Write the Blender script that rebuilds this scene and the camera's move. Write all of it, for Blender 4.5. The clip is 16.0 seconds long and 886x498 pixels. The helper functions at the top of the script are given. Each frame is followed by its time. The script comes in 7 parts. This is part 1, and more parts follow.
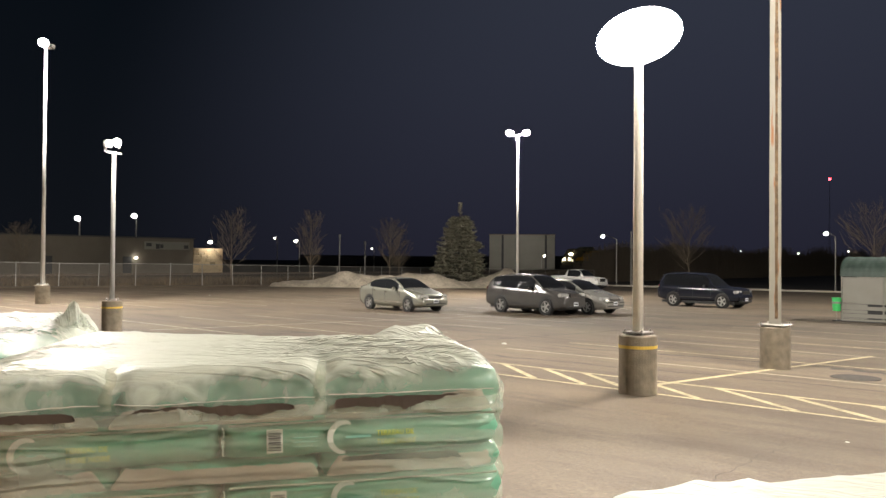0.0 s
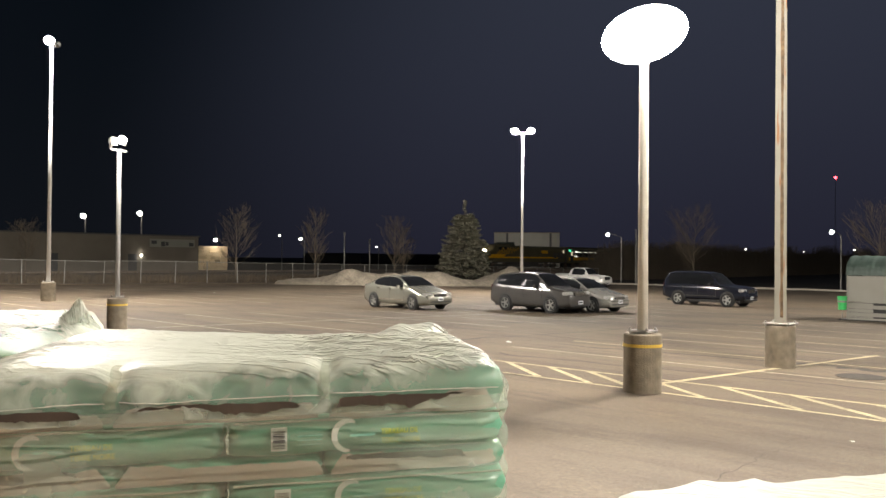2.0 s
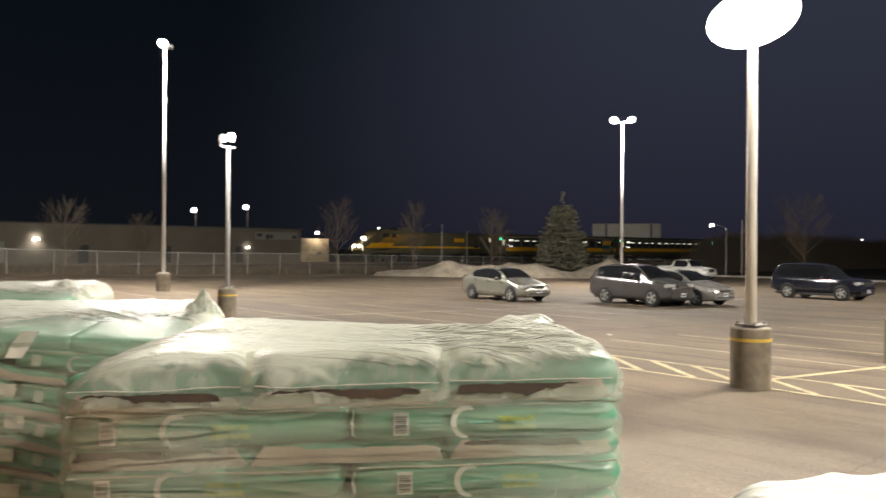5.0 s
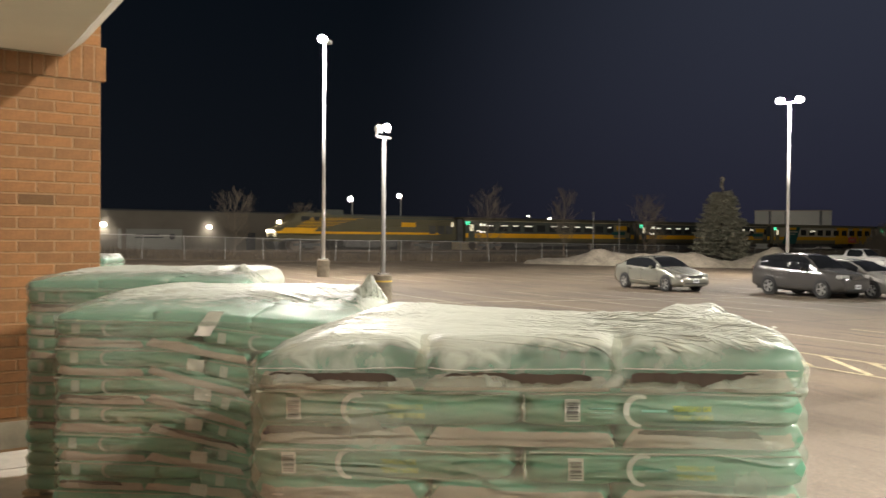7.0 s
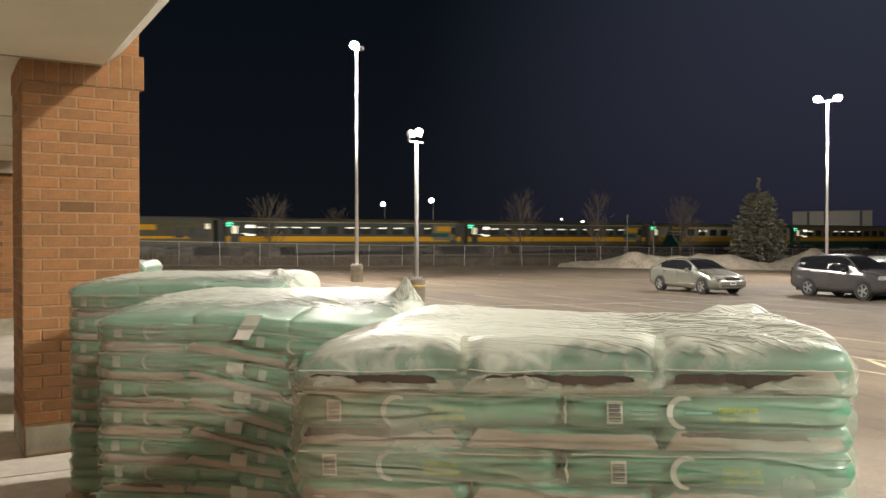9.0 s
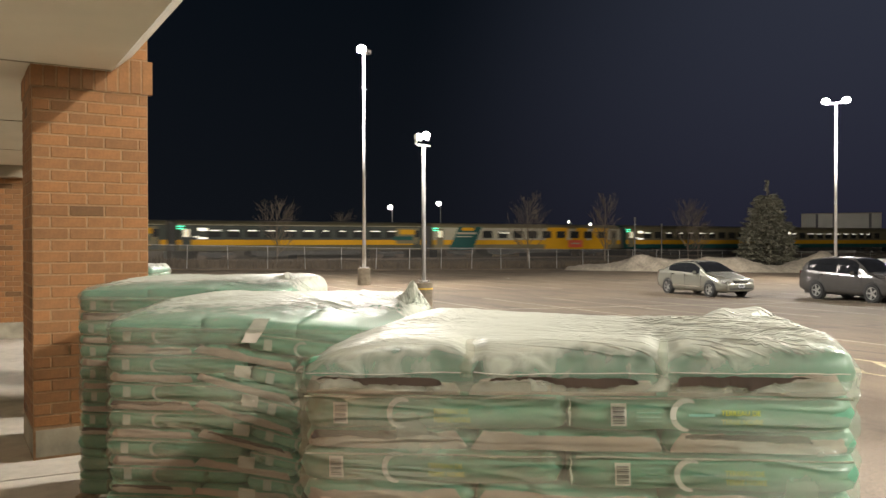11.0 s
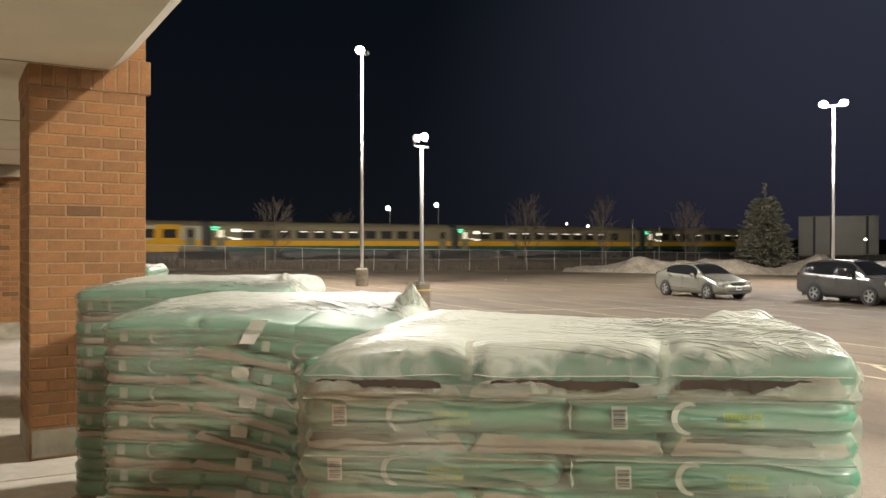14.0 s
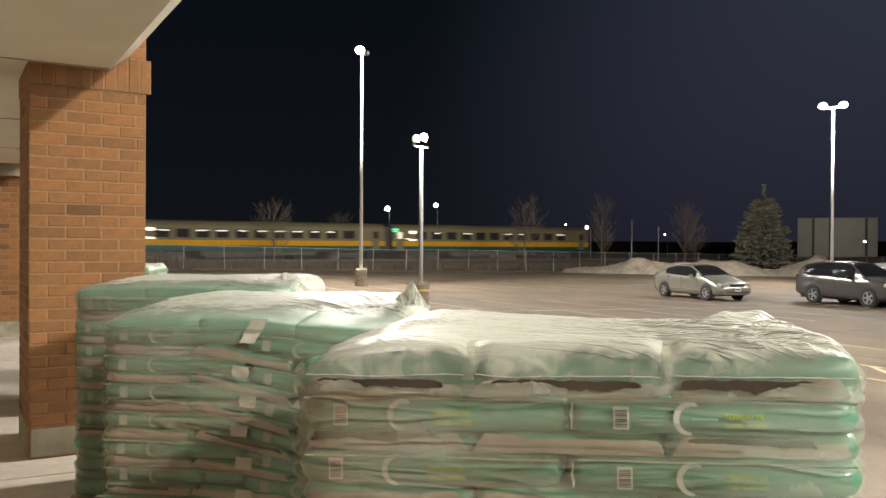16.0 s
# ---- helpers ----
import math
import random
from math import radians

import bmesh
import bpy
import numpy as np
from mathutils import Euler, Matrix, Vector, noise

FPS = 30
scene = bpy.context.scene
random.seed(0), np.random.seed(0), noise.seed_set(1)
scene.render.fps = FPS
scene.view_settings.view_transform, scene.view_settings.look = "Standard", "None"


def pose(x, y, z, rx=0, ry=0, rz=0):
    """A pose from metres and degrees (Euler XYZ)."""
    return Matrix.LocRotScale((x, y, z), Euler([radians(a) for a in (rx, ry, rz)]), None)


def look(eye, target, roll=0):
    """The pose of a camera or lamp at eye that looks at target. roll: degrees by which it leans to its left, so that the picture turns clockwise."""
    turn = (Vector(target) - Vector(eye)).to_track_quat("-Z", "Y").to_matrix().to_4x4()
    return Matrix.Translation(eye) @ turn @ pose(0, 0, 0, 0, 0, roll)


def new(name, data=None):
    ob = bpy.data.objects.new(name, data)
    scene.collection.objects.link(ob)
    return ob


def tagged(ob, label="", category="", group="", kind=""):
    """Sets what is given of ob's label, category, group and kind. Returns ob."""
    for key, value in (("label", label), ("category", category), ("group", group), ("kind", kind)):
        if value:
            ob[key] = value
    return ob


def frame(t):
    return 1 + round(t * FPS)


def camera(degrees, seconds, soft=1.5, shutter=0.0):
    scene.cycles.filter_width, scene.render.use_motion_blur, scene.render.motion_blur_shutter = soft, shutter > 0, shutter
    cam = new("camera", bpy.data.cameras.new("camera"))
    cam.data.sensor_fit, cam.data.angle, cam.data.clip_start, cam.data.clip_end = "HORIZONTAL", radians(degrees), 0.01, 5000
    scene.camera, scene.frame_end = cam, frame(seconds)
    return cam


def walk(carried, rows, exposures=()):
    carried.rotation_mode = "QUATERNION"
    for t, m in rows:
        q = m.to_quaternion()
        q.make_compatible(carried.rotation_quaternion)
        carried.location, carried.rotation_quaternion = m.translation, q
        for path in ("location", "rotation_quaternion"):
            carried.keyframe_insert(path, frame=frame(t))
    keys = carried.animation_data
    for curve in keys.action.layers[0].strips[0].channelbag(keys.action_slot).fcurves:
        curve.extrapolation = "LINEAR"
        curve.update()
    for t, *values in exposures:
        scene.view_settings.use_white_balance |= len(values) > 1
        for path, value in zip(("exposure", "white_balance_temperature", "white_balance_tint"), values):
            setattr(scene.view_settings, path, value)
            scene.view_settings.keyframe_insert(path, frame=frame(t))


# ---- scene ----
cam = camera(57.4, 16.0, shutter=0.9)
PATH = [
    (0, (0.183, 0.033, 1.692), (1.67, 1.37, 1.72), 0.4),
    (0.5, (0.19, 0.04, 1.691), (1.678, 1.376, 1.719), 0.4),
    (1, (0.18, 0.032, 1.694), (1.668, 1.368, 1.72), 0.5),
    (1.5, (0.179, 0.033, 1.694), (1.664, 1.373, 1.718), 0.5),
    (2, (0.185, 0.035, 1.693), (1.664, 1.38, 1.716), 0.5),
    (2.5, (0.191, 0.043, 1.693), (1.661, 1.398, 1.719), 0.4),
    (3, (0.177, 0.038, 1.695), (1.643, 1.399, 1.721), 0.4),
    (3.2, (0.182, 0.027, 1.693), (1.639, 1.397, 1.721), 0.2),
    (5.3, (0.118, 0.035, 1.694), (1.384, 1.583, 1.683), 0.5),
    (5.5, (0.116, 0.04, 1.693), (1.35, 1.614, 1.674), 0.5),
    (6, (0.106, 0.047, 1.692), (1.261, 1.68, 1.663), 0.4),
    (6.5, (0.09, 0.05, 1.692), (1.171, 1.732, 1.66), 0.5),
    (7, (0.083, 0.053, 1.689), (1.092, 1.779, 1.657), 0.5),
    (7.5, (0.079, 0.053, 1.687), (1.055, 1.798, 1.658), 0.4),
    (8, (0.079, 0.053, 1.685), (1.045, 1.804, 1.659), 0.2),
    (8.5, (0.078, 0.055, 1.685), (1.03, 1.813, 1.661), 0.1),
    (9, (0.073, 0.063, 1.683), (1.012, 1.829, 1.661), -0.0),
    (11.5, (0.069, 0.043, 1.685), (0.992, 1.818, 1.672), -0.1),
    (12, (0.069, 0.045, 1.684), (0.993, 1.819, 1.672), -0.1),
    (12.5, (0.073, 0.048, 1.685), (1.001, 1.82, 1.674), -0.0),
    (13, (0.077, 0.05, 1.684), (1.006, 1.82, 1.673), 0.1),
    (13.5, (0.074, 0.056, 1.685), (1.0, 1.829, 1.674), 0.1),
    (14, (0.07, 0.058, 1.685), (0.998, 1.83, 1.674), 0.1),
    (14.5, (0.068, 0.06, 1.686), (0.998, 1.831, 1.674), 0.1),
    (15, (0.069, 0.062, 1.684), (0.999, 1.832, 1.673), 0.2),
    (15.5, (0.069, 0.064, 1.684), (1.0, 1.833, 1.672), 0.3),
    (16, (0.065, 0.062, 1.683), (0.995, 1.833, 1.673), 0.3),
]
walk(cam, [(t, look(e, g, r)) for t, e, g, r in PATH])

# ---- world and light ----
world = bpy.data.worlds.new("night")
scene.world = world
world.use_nodes = True
wn = world.node_tree
for n in list(wn.nodes):
    wn.nodes.remove(n)
w_out = wn.nodes.new("ShaderNodeOutputWorld")
w_bg = wn.nodes.new("ShaderNodeBackground")
w_co = wn.nodes.new("ShaderNodeTexCoord")
w_sep = wn.nodes.new("ShaderNodeSeparateXYZ")
def night_ramp(low, high):
    r = wn.nodes.new("ShaderNodeValToRGB")
    r.color_ramp.elements[0].position, r.color_ramp.elements[0].color = 0.0, (*low, 1)
    r.color_ramp.elements[1].position, r.color_ramp.elements[1].color = 0.38, (*high, 1)
    wn.links.new(w_sep.outputs["Z"], r.inputs[0])
    return r


# town glow and painted lamp glare in one quarter of the sky, clear night in the other
w_clear = night_ramp((0.0054, 0.0066, 0.0092), (0.0022, 0.0040, 0.0066))
w_glow = night_ramp((0.0165, 0.0165, 0.0290), (0.0330, 0.0385, 0.0580))
w_dot = wn.nodes.new("ShaderNodeVectorMath")
w_dot.operation = "DOT_PRODUCT"
w_dot.inputs[1].default_value = (0.93, 0.37, 0.0)
w_map = wn.nodes.new("ShaderNodeMapRange")
w_map.interpolation_type = "SMOOTHSTEP"
w_map.inputs["From Min"].default_value, w_map.inputs["From Max"].default_value = 0.70, 0.985
w_mix = wn.nodes.new("ShaderNodeMix")
w_mix.data_type = "RGBA"
wn.links.new(w_co.outputs["Generated"], w_sep.inputs[0])
wn.links.new(w_co.outputs["Generated"], w_dot.inputs[0])
wn.links.new(w_dot.outputs["Value"], w_map.inputs["Value"])
wn.links.new(w_map.outputs[0], w_mix.inputs["Factor"])
wn.links.new(w_clear.outputs[0], w_mix.inputs["A"])
wn.links.new(w_glow.outputs[0], w_mix.inputs["B"])
wn.links.new(w_mix.outputs["Result"], w_bg.inputs["Color"])
w_bg.inputs["Strength"].default_value = 1.0
wn.links.new(w_bg.outputs[0], w_out.inputs[0])
scene.view_settings.exposure = 0.0

LAMP_WARM = (1.0, 0.93, 0.845)
SHOP = 0.15
P_A, P_T, P_C, P_W = 3500, 16500, 300, 430


def spot(name, at, to, watts, angle=150, colour=LAMP_WARM, size=0.25):
    d = bpy.data.lights.new(name, "SPOT" if angle < 175 else "POINT")
    d.energy, d.color, d.shadow_soft_size = watts, colour, size
    if angle < 175:
        d.spot_size, d.spot_blend = radians(angle), 0.6
    ob = new(name, d)
    ob.matrix_world = look(at, to)
    return ob


def ground_z(x):
    """Height of the lot: it falls away from the store and flattens further out."""
    if x < 0:
        return 0.0
    if x < 25:
        return -0.02 * x
    if x < 120:
        return -0.5 - 0.012 * (x - 25)
    return -1.64


# ---- materials ----
def shader(name, base, rough=0.7, metal=0.0, vary=0.15, scale=6.0, bump=0.0, bump_scale=60.0, spec=0.5, emit=None, power=0.0, vary2=0.0, scale2=1.0):
    m = bpy.data.materials.new(name)
    m.use_nodes = True
    nt = m.node_tree
    b = nt.nodes["Principled BSDF"]
    b.inputs["Roughness"].default_value = rough
    b.inputs["Metallic"].default_value = metal
    b.inputs["Specular IOR Level"].default_value = spec
    co = nt.nodes.new("ShaderNodeTexCoord")
    col = None
    mixes = [(vary, scale)] + ([(vary2, scale2)] if vary2 else [])
    prev = None
    for amount, sc in mixes:
        n = nt.nodes.new("ShaderNodeTexNoise")
        n.inputs["Scale"].default_value = sc
        n.inputs["Detail"].default_value = 5
        nt.links.new(co.outputs["Object"], n.inputs["Vector"])
        mr = nt.nodes.new("ShaderNodeMapRange")
        mr.inputs["From Min"].default_value = 0.3
        mr.inputs["From Max"].default_value = 0.7
        mr.inputs["To Min"].default_value = 1 - amount
        mr.inputs["To Max"].default_value = 1 + amount
        nt.links.new(n.outputs["Fac"], mr.inputs["Value"])
        mx = nt.nodes.new("ShaderNodeVectorMath")
        mx.operation = "SCALE"
        if prev is None:
            mx.inputs[0].default_value = base
        else:
            nt.links.new(prev, mx.inputs[0])
        nt.links.new(mr.outputs[0], mx.inputs["Scale"])
        prev = mx.outputs[0]
    nt.links.new(prev, b.inputs["Base Color"])
    if bump:
        n2 = nt.nodes.new("ShaderNodeTexNoise")
        n2.inputs["Scale"].default_value = bump_scale
        n2.inputs["Detail"].default_value = 4
        nt.links.new(co.outputs["Object"], n2.inputs["Vector"])
        bp = nt.nodes.new("ShaderNodeBump")
        bp.inputs["Strength"].default_value = bump
        bp.inputs["Distance"].default_value = 0.01
        nt.links.new(n2.outputs["Fac"], bp.inputs["Height"])
        nt.links.new(bp.outputs[0], b.inputs["Normal"])
    if emit:
        b.inputs["Emission Color"].default_value = (*emit, 1)
        b.inputs["Emission Strength"].default_value = power
    return m


def links(m):
    return m.node_tree.nodes, m.node_tree.links


def brick_material(name="orange_brick", base=(0.222, 0.103, 0.036)):
    m = shader(name, base, 0.88, vary=0.12, scale=9, bump=0.22, bump_scale=120, vary2=0.10, scale2=40)
    nd, lk = links(m)
    b = nd["Principled BSDF"]
    src = b.inputs["Base Color"].links[0].from_socket
    info = nd.new("ShaderNodeObjectInfo")
    ramp = nd.new("ShaderNodeValToRGB")
    e = ramp.color_ramp.elements
    e[0].position, e[0].color = 0.0, (0.50, 0.52, 0.50, 1)
    e[1].position, e[1].color = 0.05, (0.55, 0.57, 0.54, 1)
    for p, c in ((0.055, (0.82, 0.82, 0.82, 1)), (0.5, (1.0, 1.0, 1.0, 1)), (1.0, (1.16, 1.12, 1.06, 1))):
        k = e.new(p)
        k.color = c
    mx = nd.new("ShaderNodeVectorMath")
    mx.operation = "MULTIPLY"
    lk.new(info.outputs["Random"], ramp.inputs[0])
    lk.new(src, mx.inputs[0])
    lk.new(ramp.outputs[0], mx.inputs[1])
    lk.new(mx.outputs[0], b.inputs["Base Color"])
    return m


def film_material(name, low, high, z0, z1, haze=(0.52, 0.53, 0.435), wr=9.0, stretch=(1, 1, 3), bump=0.6, crease=(0, 6, 14, 0.15), floor=0.14, gloss=0.3, mottle=(1.3, 0.8), fan=None, wave=1.0, brownish=None, spec=0.32, cling=(0.0, 1.0), ceil=0.97, axis="Z", end=None, both=False):
    """Clear stretch film: see-through, hazy, with creases; the white of its lamp-lit top is put into the haze."""
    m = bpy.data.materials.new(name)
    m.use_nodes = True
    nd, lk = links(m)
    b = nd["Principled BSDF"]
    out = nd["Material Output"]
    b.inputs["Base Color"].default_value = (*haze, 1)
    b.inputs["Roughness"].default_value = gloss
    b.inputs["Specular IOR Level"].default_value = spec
    # brown reflection of the brick, painted into the haze towards one end
    if brownish:
        dn = nd.new("ShaderNodeTexNoise")
        dn.inputs["Scale"].default_value = 1.7
        dn.inputs["Detail"].default_value = 5
        dc = nd.new("ShaderNodeTexCoord")
        lk.new(dc.outputs["Object"], dn.inputs["Vector"])
        dx = nd.new("ShaderNodeSeparateXYZ")
        lk.new(dc.outputs["Object"], dx.inputs[0])
        dm = nd.new("ShaderNodeMath")
        dm.operation, dm.inputs[1].default_value = "MULTIPLY_ADD", 0.40
        lk.new(dx.outputs["X"], dm.inputs[0])
        lk.new(dn.outputs["Fac"], dm.inputs[2])
        dr = nd.new("ShaderNodeValToRGB")
        dr.color_ramp.elements[0].position, dr.color_ramp.elements[0].color = 0.38, (*brownish, 1)
        dr.color_ramp.elements[1].position, dr.color_ramp.elements[1].color = 0.60, (*haze, 1)
        lk.new(dm.outputs[0], dr.inputs[0])
        lk.new(dr.outputs[0], b.inputs["Base Color"])
    tr = nd.new("ShaderNodeBsdfTransparent")
    tr.inputs[0].default_value = (0.93, 0.96, 0.93, 1)
    mix = nd.new("ShaderNodeMixShader")
    co = nd.new("ShaderNodeTexCoord")
    mp = nd.new("ShaderNodeMapping")
    mp.inputs["Scale"].default_value = stretch
    lk.new(co.outputs["Object"], mp.inputs[0])
    n1 = nd.new("ShaderNodeTexNoise")
    n1.inputs["Scale"].default_value = wr
    n1.inputs["Detail"].default_value = 6
    n1.inputs["Distortion"].default_value = 0.8
    lk.new(mp.outputs[0], n1.inputs["Vector"])
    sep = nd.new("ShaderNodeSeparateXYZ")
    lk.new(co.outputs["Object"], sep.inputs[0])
    # whitens along one axis; on the top sheets this paints in lamp light
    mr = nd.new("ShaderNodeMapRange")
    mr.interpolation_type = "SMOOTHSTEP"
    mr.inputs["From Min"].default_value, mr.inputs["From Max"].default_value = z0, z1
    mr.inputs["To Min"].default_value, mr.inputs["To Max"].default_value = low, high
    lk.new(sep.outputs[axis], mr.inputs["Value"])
    n2 = nd.new("ShaderNodeTexNoise")
    n2.inputs["Scale"].default_value = 4.5
    n2.inputs["Detail"].default_value = 4
    lk.new(co.outputs["Object"], n2.inputs["Vector"])
    add = nd.new("ShaderNodeMath")
    add.operation = "MULTIPLY_ADD"
    sub = nd.new("ShaderNodeMath")
    sub.operation = "SUBTRACT"
    sub.inputs[1].default_value = 0.5
    lk.new(n2.outputs["Fac"], sub.inputs[0])
    lk.new(sub.outputs[0], add.inputs[0])
    add.inputs[1].default_value = mottle[0]
    lk.new(mr.outputs[0], add.inputs[2])
    add2 = nd.new("ShaderNodeMath")
    add2.operation = "MULTIPLY_ADD"
    sub2 = nd.new("ShaderNodeMath")
    sub2.operation = "SUBTRACT"
    sub2.inputs[1].default_value = 0.5
    lk.new(n1.outputs["Fac"], sub2.inputs[0])
    lk.new(sub2.outputs[0], add2.inputs[0])
    add2.inputs[1].default_value = mottle[1]
    lk.new(add.outputs[0], add2.inputs[2])
    if fan:
        # folds that spread from one pulled corner
        wob = nd.new("ShaderNodeTexNoise")
        wob.inputs["Scale"].default_value = 2.2
        lk.new(co.outputs["Object"], wob.inputs["Vector"])
        sx, sy, at, sc, wm = [nd.new("ShaderNodeMath") for _ in range(5)]
        comb = nd.new("ShaderNodeCombineXYZ")
        sx.operation, sx.inputs[1].default_value = "SUBTRACT", fan[0]
        sy.operation, sy.inputs[1].default_value = "SUBTRACT", fan[1]
        lk.new(sep.outputs["X"], sx.inputs[0])
        lk.new(sep.outputs["Y"], sy.inputs[0])
        at.operation = "ARCTAN2"
        lk.new(sy.outputs[0], at.inputs[0])
        neg = nd.new("ShaderNodeMath")
        neg.operation, neg.inputs[1].default_value = "MULTIPLY", -1.0
        lk.new(sx.outputs[0], neg.inputs[0])
        lk.new(neg.outputs[0], at.inputs[1])
        sc.operation, sc.inputs[1].default_value = "MULTIPLY", crease[1]
        lk.new(at.outputs[0], sc.inputs[0])
        wm.operation, wm.inputs[1].default_value = "MULTIPLY_ADD", 1.6
        lk.new(wob.outputs["Fac"], wm.inputs[0])
        lk.new(sc.outputs[0], wm.inputs[2])
        ln = nd.new("ShaderNodeMath")
        ln.operation, ln.inputs[1].default_value = "MULTIPLY", 2.4
        lk.new(neg.outputs[0], ln.inputs[0])
        lk.new(wm.outputs[0], comb.inputs[0])
        lk.new(ln.outputs[0], comb.inputs[1])
        mp2 = comb
    else:
        mp2 = nd.new("ShaderNodeMapping")
        mp2.inputs["Rotation"].default_value = (0, 0, radians(crease[0]))
        mp2.inputs["Scale"].default_value = (1.6, crease[1], crease[2])
        lk.new(co.outputs["Object"], mp2.inputs[0])
    n3 = nd.new("ShaderNodeTexNoise")
    n3.inputs["Scale"].default_value = 1.6
    n3.inputs["Detail"].default_value = 2
    n3.inputs["Roughness"].default_value = 0.5
    n3.inputs["Distortion"].default_value = 0.15
    lk.new(mp2.outputs[0], n3.inputs["Vector"])
    ridge = nd.new("ShaderNodeValToRGB")
    ridge.color_ramp.elements[0].position, ridge.color_ramp.elements[0].color = 0.42, (0, 0, 0, 1)
    ridge.color_ramp.elements[1].position, ridge.color_ramp.elements[1].color = 0.50, (1, 1, 1, 1)
    ridge.color_ramp.elements.new(0.58).color = (0, 0, 0, 1)
    lk.new(n3.outputs["Fac"], ridge.inputs[0])
    fold = nd.new("ShaderNodeMath")
    fold.operation = "MULTIPLY"
    fold.inputs[1].default_value = 1.0
    lk.new(ridge.outputs[0], fold.inputs[0])
    if fan:
        fw = nd.new("ShaderNodeMapRange")
        fw.interpolation_type = "SMOOTHSTEP"
        fw.inputs["From Min"].default_value, fw.inputs["From Max"].default_value = -0.15, 0.30
        fw.inputs["To Min"].default_value, fw.inputs["To Max"].default_value = 0.16, 1.0
        lk.new(sep.outputs["X"], fw.inputs["Value"])
        fz = nd.new("ShaderNodeMapRange")
        fz.interpolation_type = "SMOOTHSTEP"
        fz.inputs["From Min"].default_value, fz.inputs["From Max"].default_value = 1.282, 1.308
        lk.new(sep.outputs["Z"], fz.inputs["Value"])
        fm = nd.new("ShaderNodeMath")
        fm.operation = "MULTIPLY"
        lk.new(fw.outputs[0], fm.inputs[0])
        lk.new(fz.outputs[0], fm.inputs[1])
        lk.new(fm.outputs[0], fold.inputs[1])
    # creases are drawn as white streaks in the haze
    add3 = nd.new("ShaderNodeMath")
    add3.operation = "MULTIPLY_ADD"
    lk.new(fold.outputs[0], add3.inputs[0])
    add3.inputs[1].default_value = crease[3]
    lk.new(add2.outputs[0], add3.inputs[2])
    value = add3.outputs[0]
    if end:
        ex = nd.new("ShaderNodeMapRange")
        ex.interpolation_type = "SMOOTHSTEP"
        ex.inputs["From Min"].default_value, ex.inputs["From Max"].default_value = end[0], end[1]
        ex.inputs["To Min"].default_value, ex.inputs["To Max"].default_value = end[2], 0.0
        ab = nd.new("ShaderNodeMath")
        ab.operation = "ABSOLUTE" if both else "MULTIPLY"
        ab.inputs[1].default_value = 1.0
        ng = nd.new("ShaderNodeMath")
        ng.operation, ng.inputs[1].default_value = "MULTIPLY", -1.0 if both else 1.0
        lk.new(sep.outputs["X"], ab.inputs[0])
        lk.new(ab.outputs[0], ng.inputs[0])
        lk.new(ng.outputs[0], ex.inputs["Value"])
        ea = nd.new("ShaderNodeMath")
        ea.operation = "ADD"
        lk.new(ex.outputs[0], ea.inputs[0])
        lk.new(value, ea.inputs[1])
        value = ea.outputs[0]
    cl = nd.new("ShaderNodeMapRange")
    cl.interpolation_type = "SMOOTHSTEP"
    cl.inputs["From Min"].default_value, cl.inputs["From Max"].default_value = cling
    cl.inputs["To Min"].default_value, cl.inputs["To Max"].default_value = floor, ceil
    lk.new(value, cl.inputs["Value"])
    bp = nd.new("ShaderNodeBump")
    bp.inputs["Strength"].default_value = bump
    bp.inputs["Distance"].default_value = 0.016
    hs = nd.new("ShaderNodeMath")
    hs.operation = "MULTIPLY_ADD"
    lk.new(fold.outputs[0], hs.inputs[0])
    hs.inputs[1].default_value = 0.8
    wv = nd.new("ShaderNodeMath")
    wv.operation, wv.inputs[1].default_value = "MULTIPLY", wave
    lk.new(n1.outputs["Fac"], wv.inputs[0])
    lk.new(wv.outputs[0], hs.inputs[2])
    lk.new(hs.outputs[0], bp.inputs["Height"])
    lk.new(bp.outputs[0], b.inputs["Normal"])
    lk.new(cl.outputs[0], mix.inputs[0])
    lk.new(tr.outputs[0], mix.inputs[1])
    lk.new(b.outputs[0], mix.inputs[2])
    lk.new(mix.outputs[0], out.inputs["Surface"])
    return m


def mesh_wire_material():
    m = shader("chain_link", (0.42, 0.40, 0.36), 0.6, metal=0.3)
    nd, lk = links(m)
    b, out = nd["Principled BSDF"], nd["Material Output"]
    tr = nd.new("ShaderNodeBsdfTransparent")
    mix = nd.new("ShaderNodeMixShader")
    mix.inputs[0].default_value = 0.06
    lk.new(tr.outputs[0], mix.inputs[1])
    lk.new(b.outputs[0], mix.inputs[2])
    lk.new(mix.outputs[0], out.inputs["Surface"])
    return m


def glass_material(name, tint=(0.014, 0.015, 0.017), rough=0.012):
    m = shader(name, tint, rough, vary=0.05, scale=1)
    m.node_tree.nodes["Principled BSDF"].inputs["Specular IOR Level"].default_value = 0.16
    return m


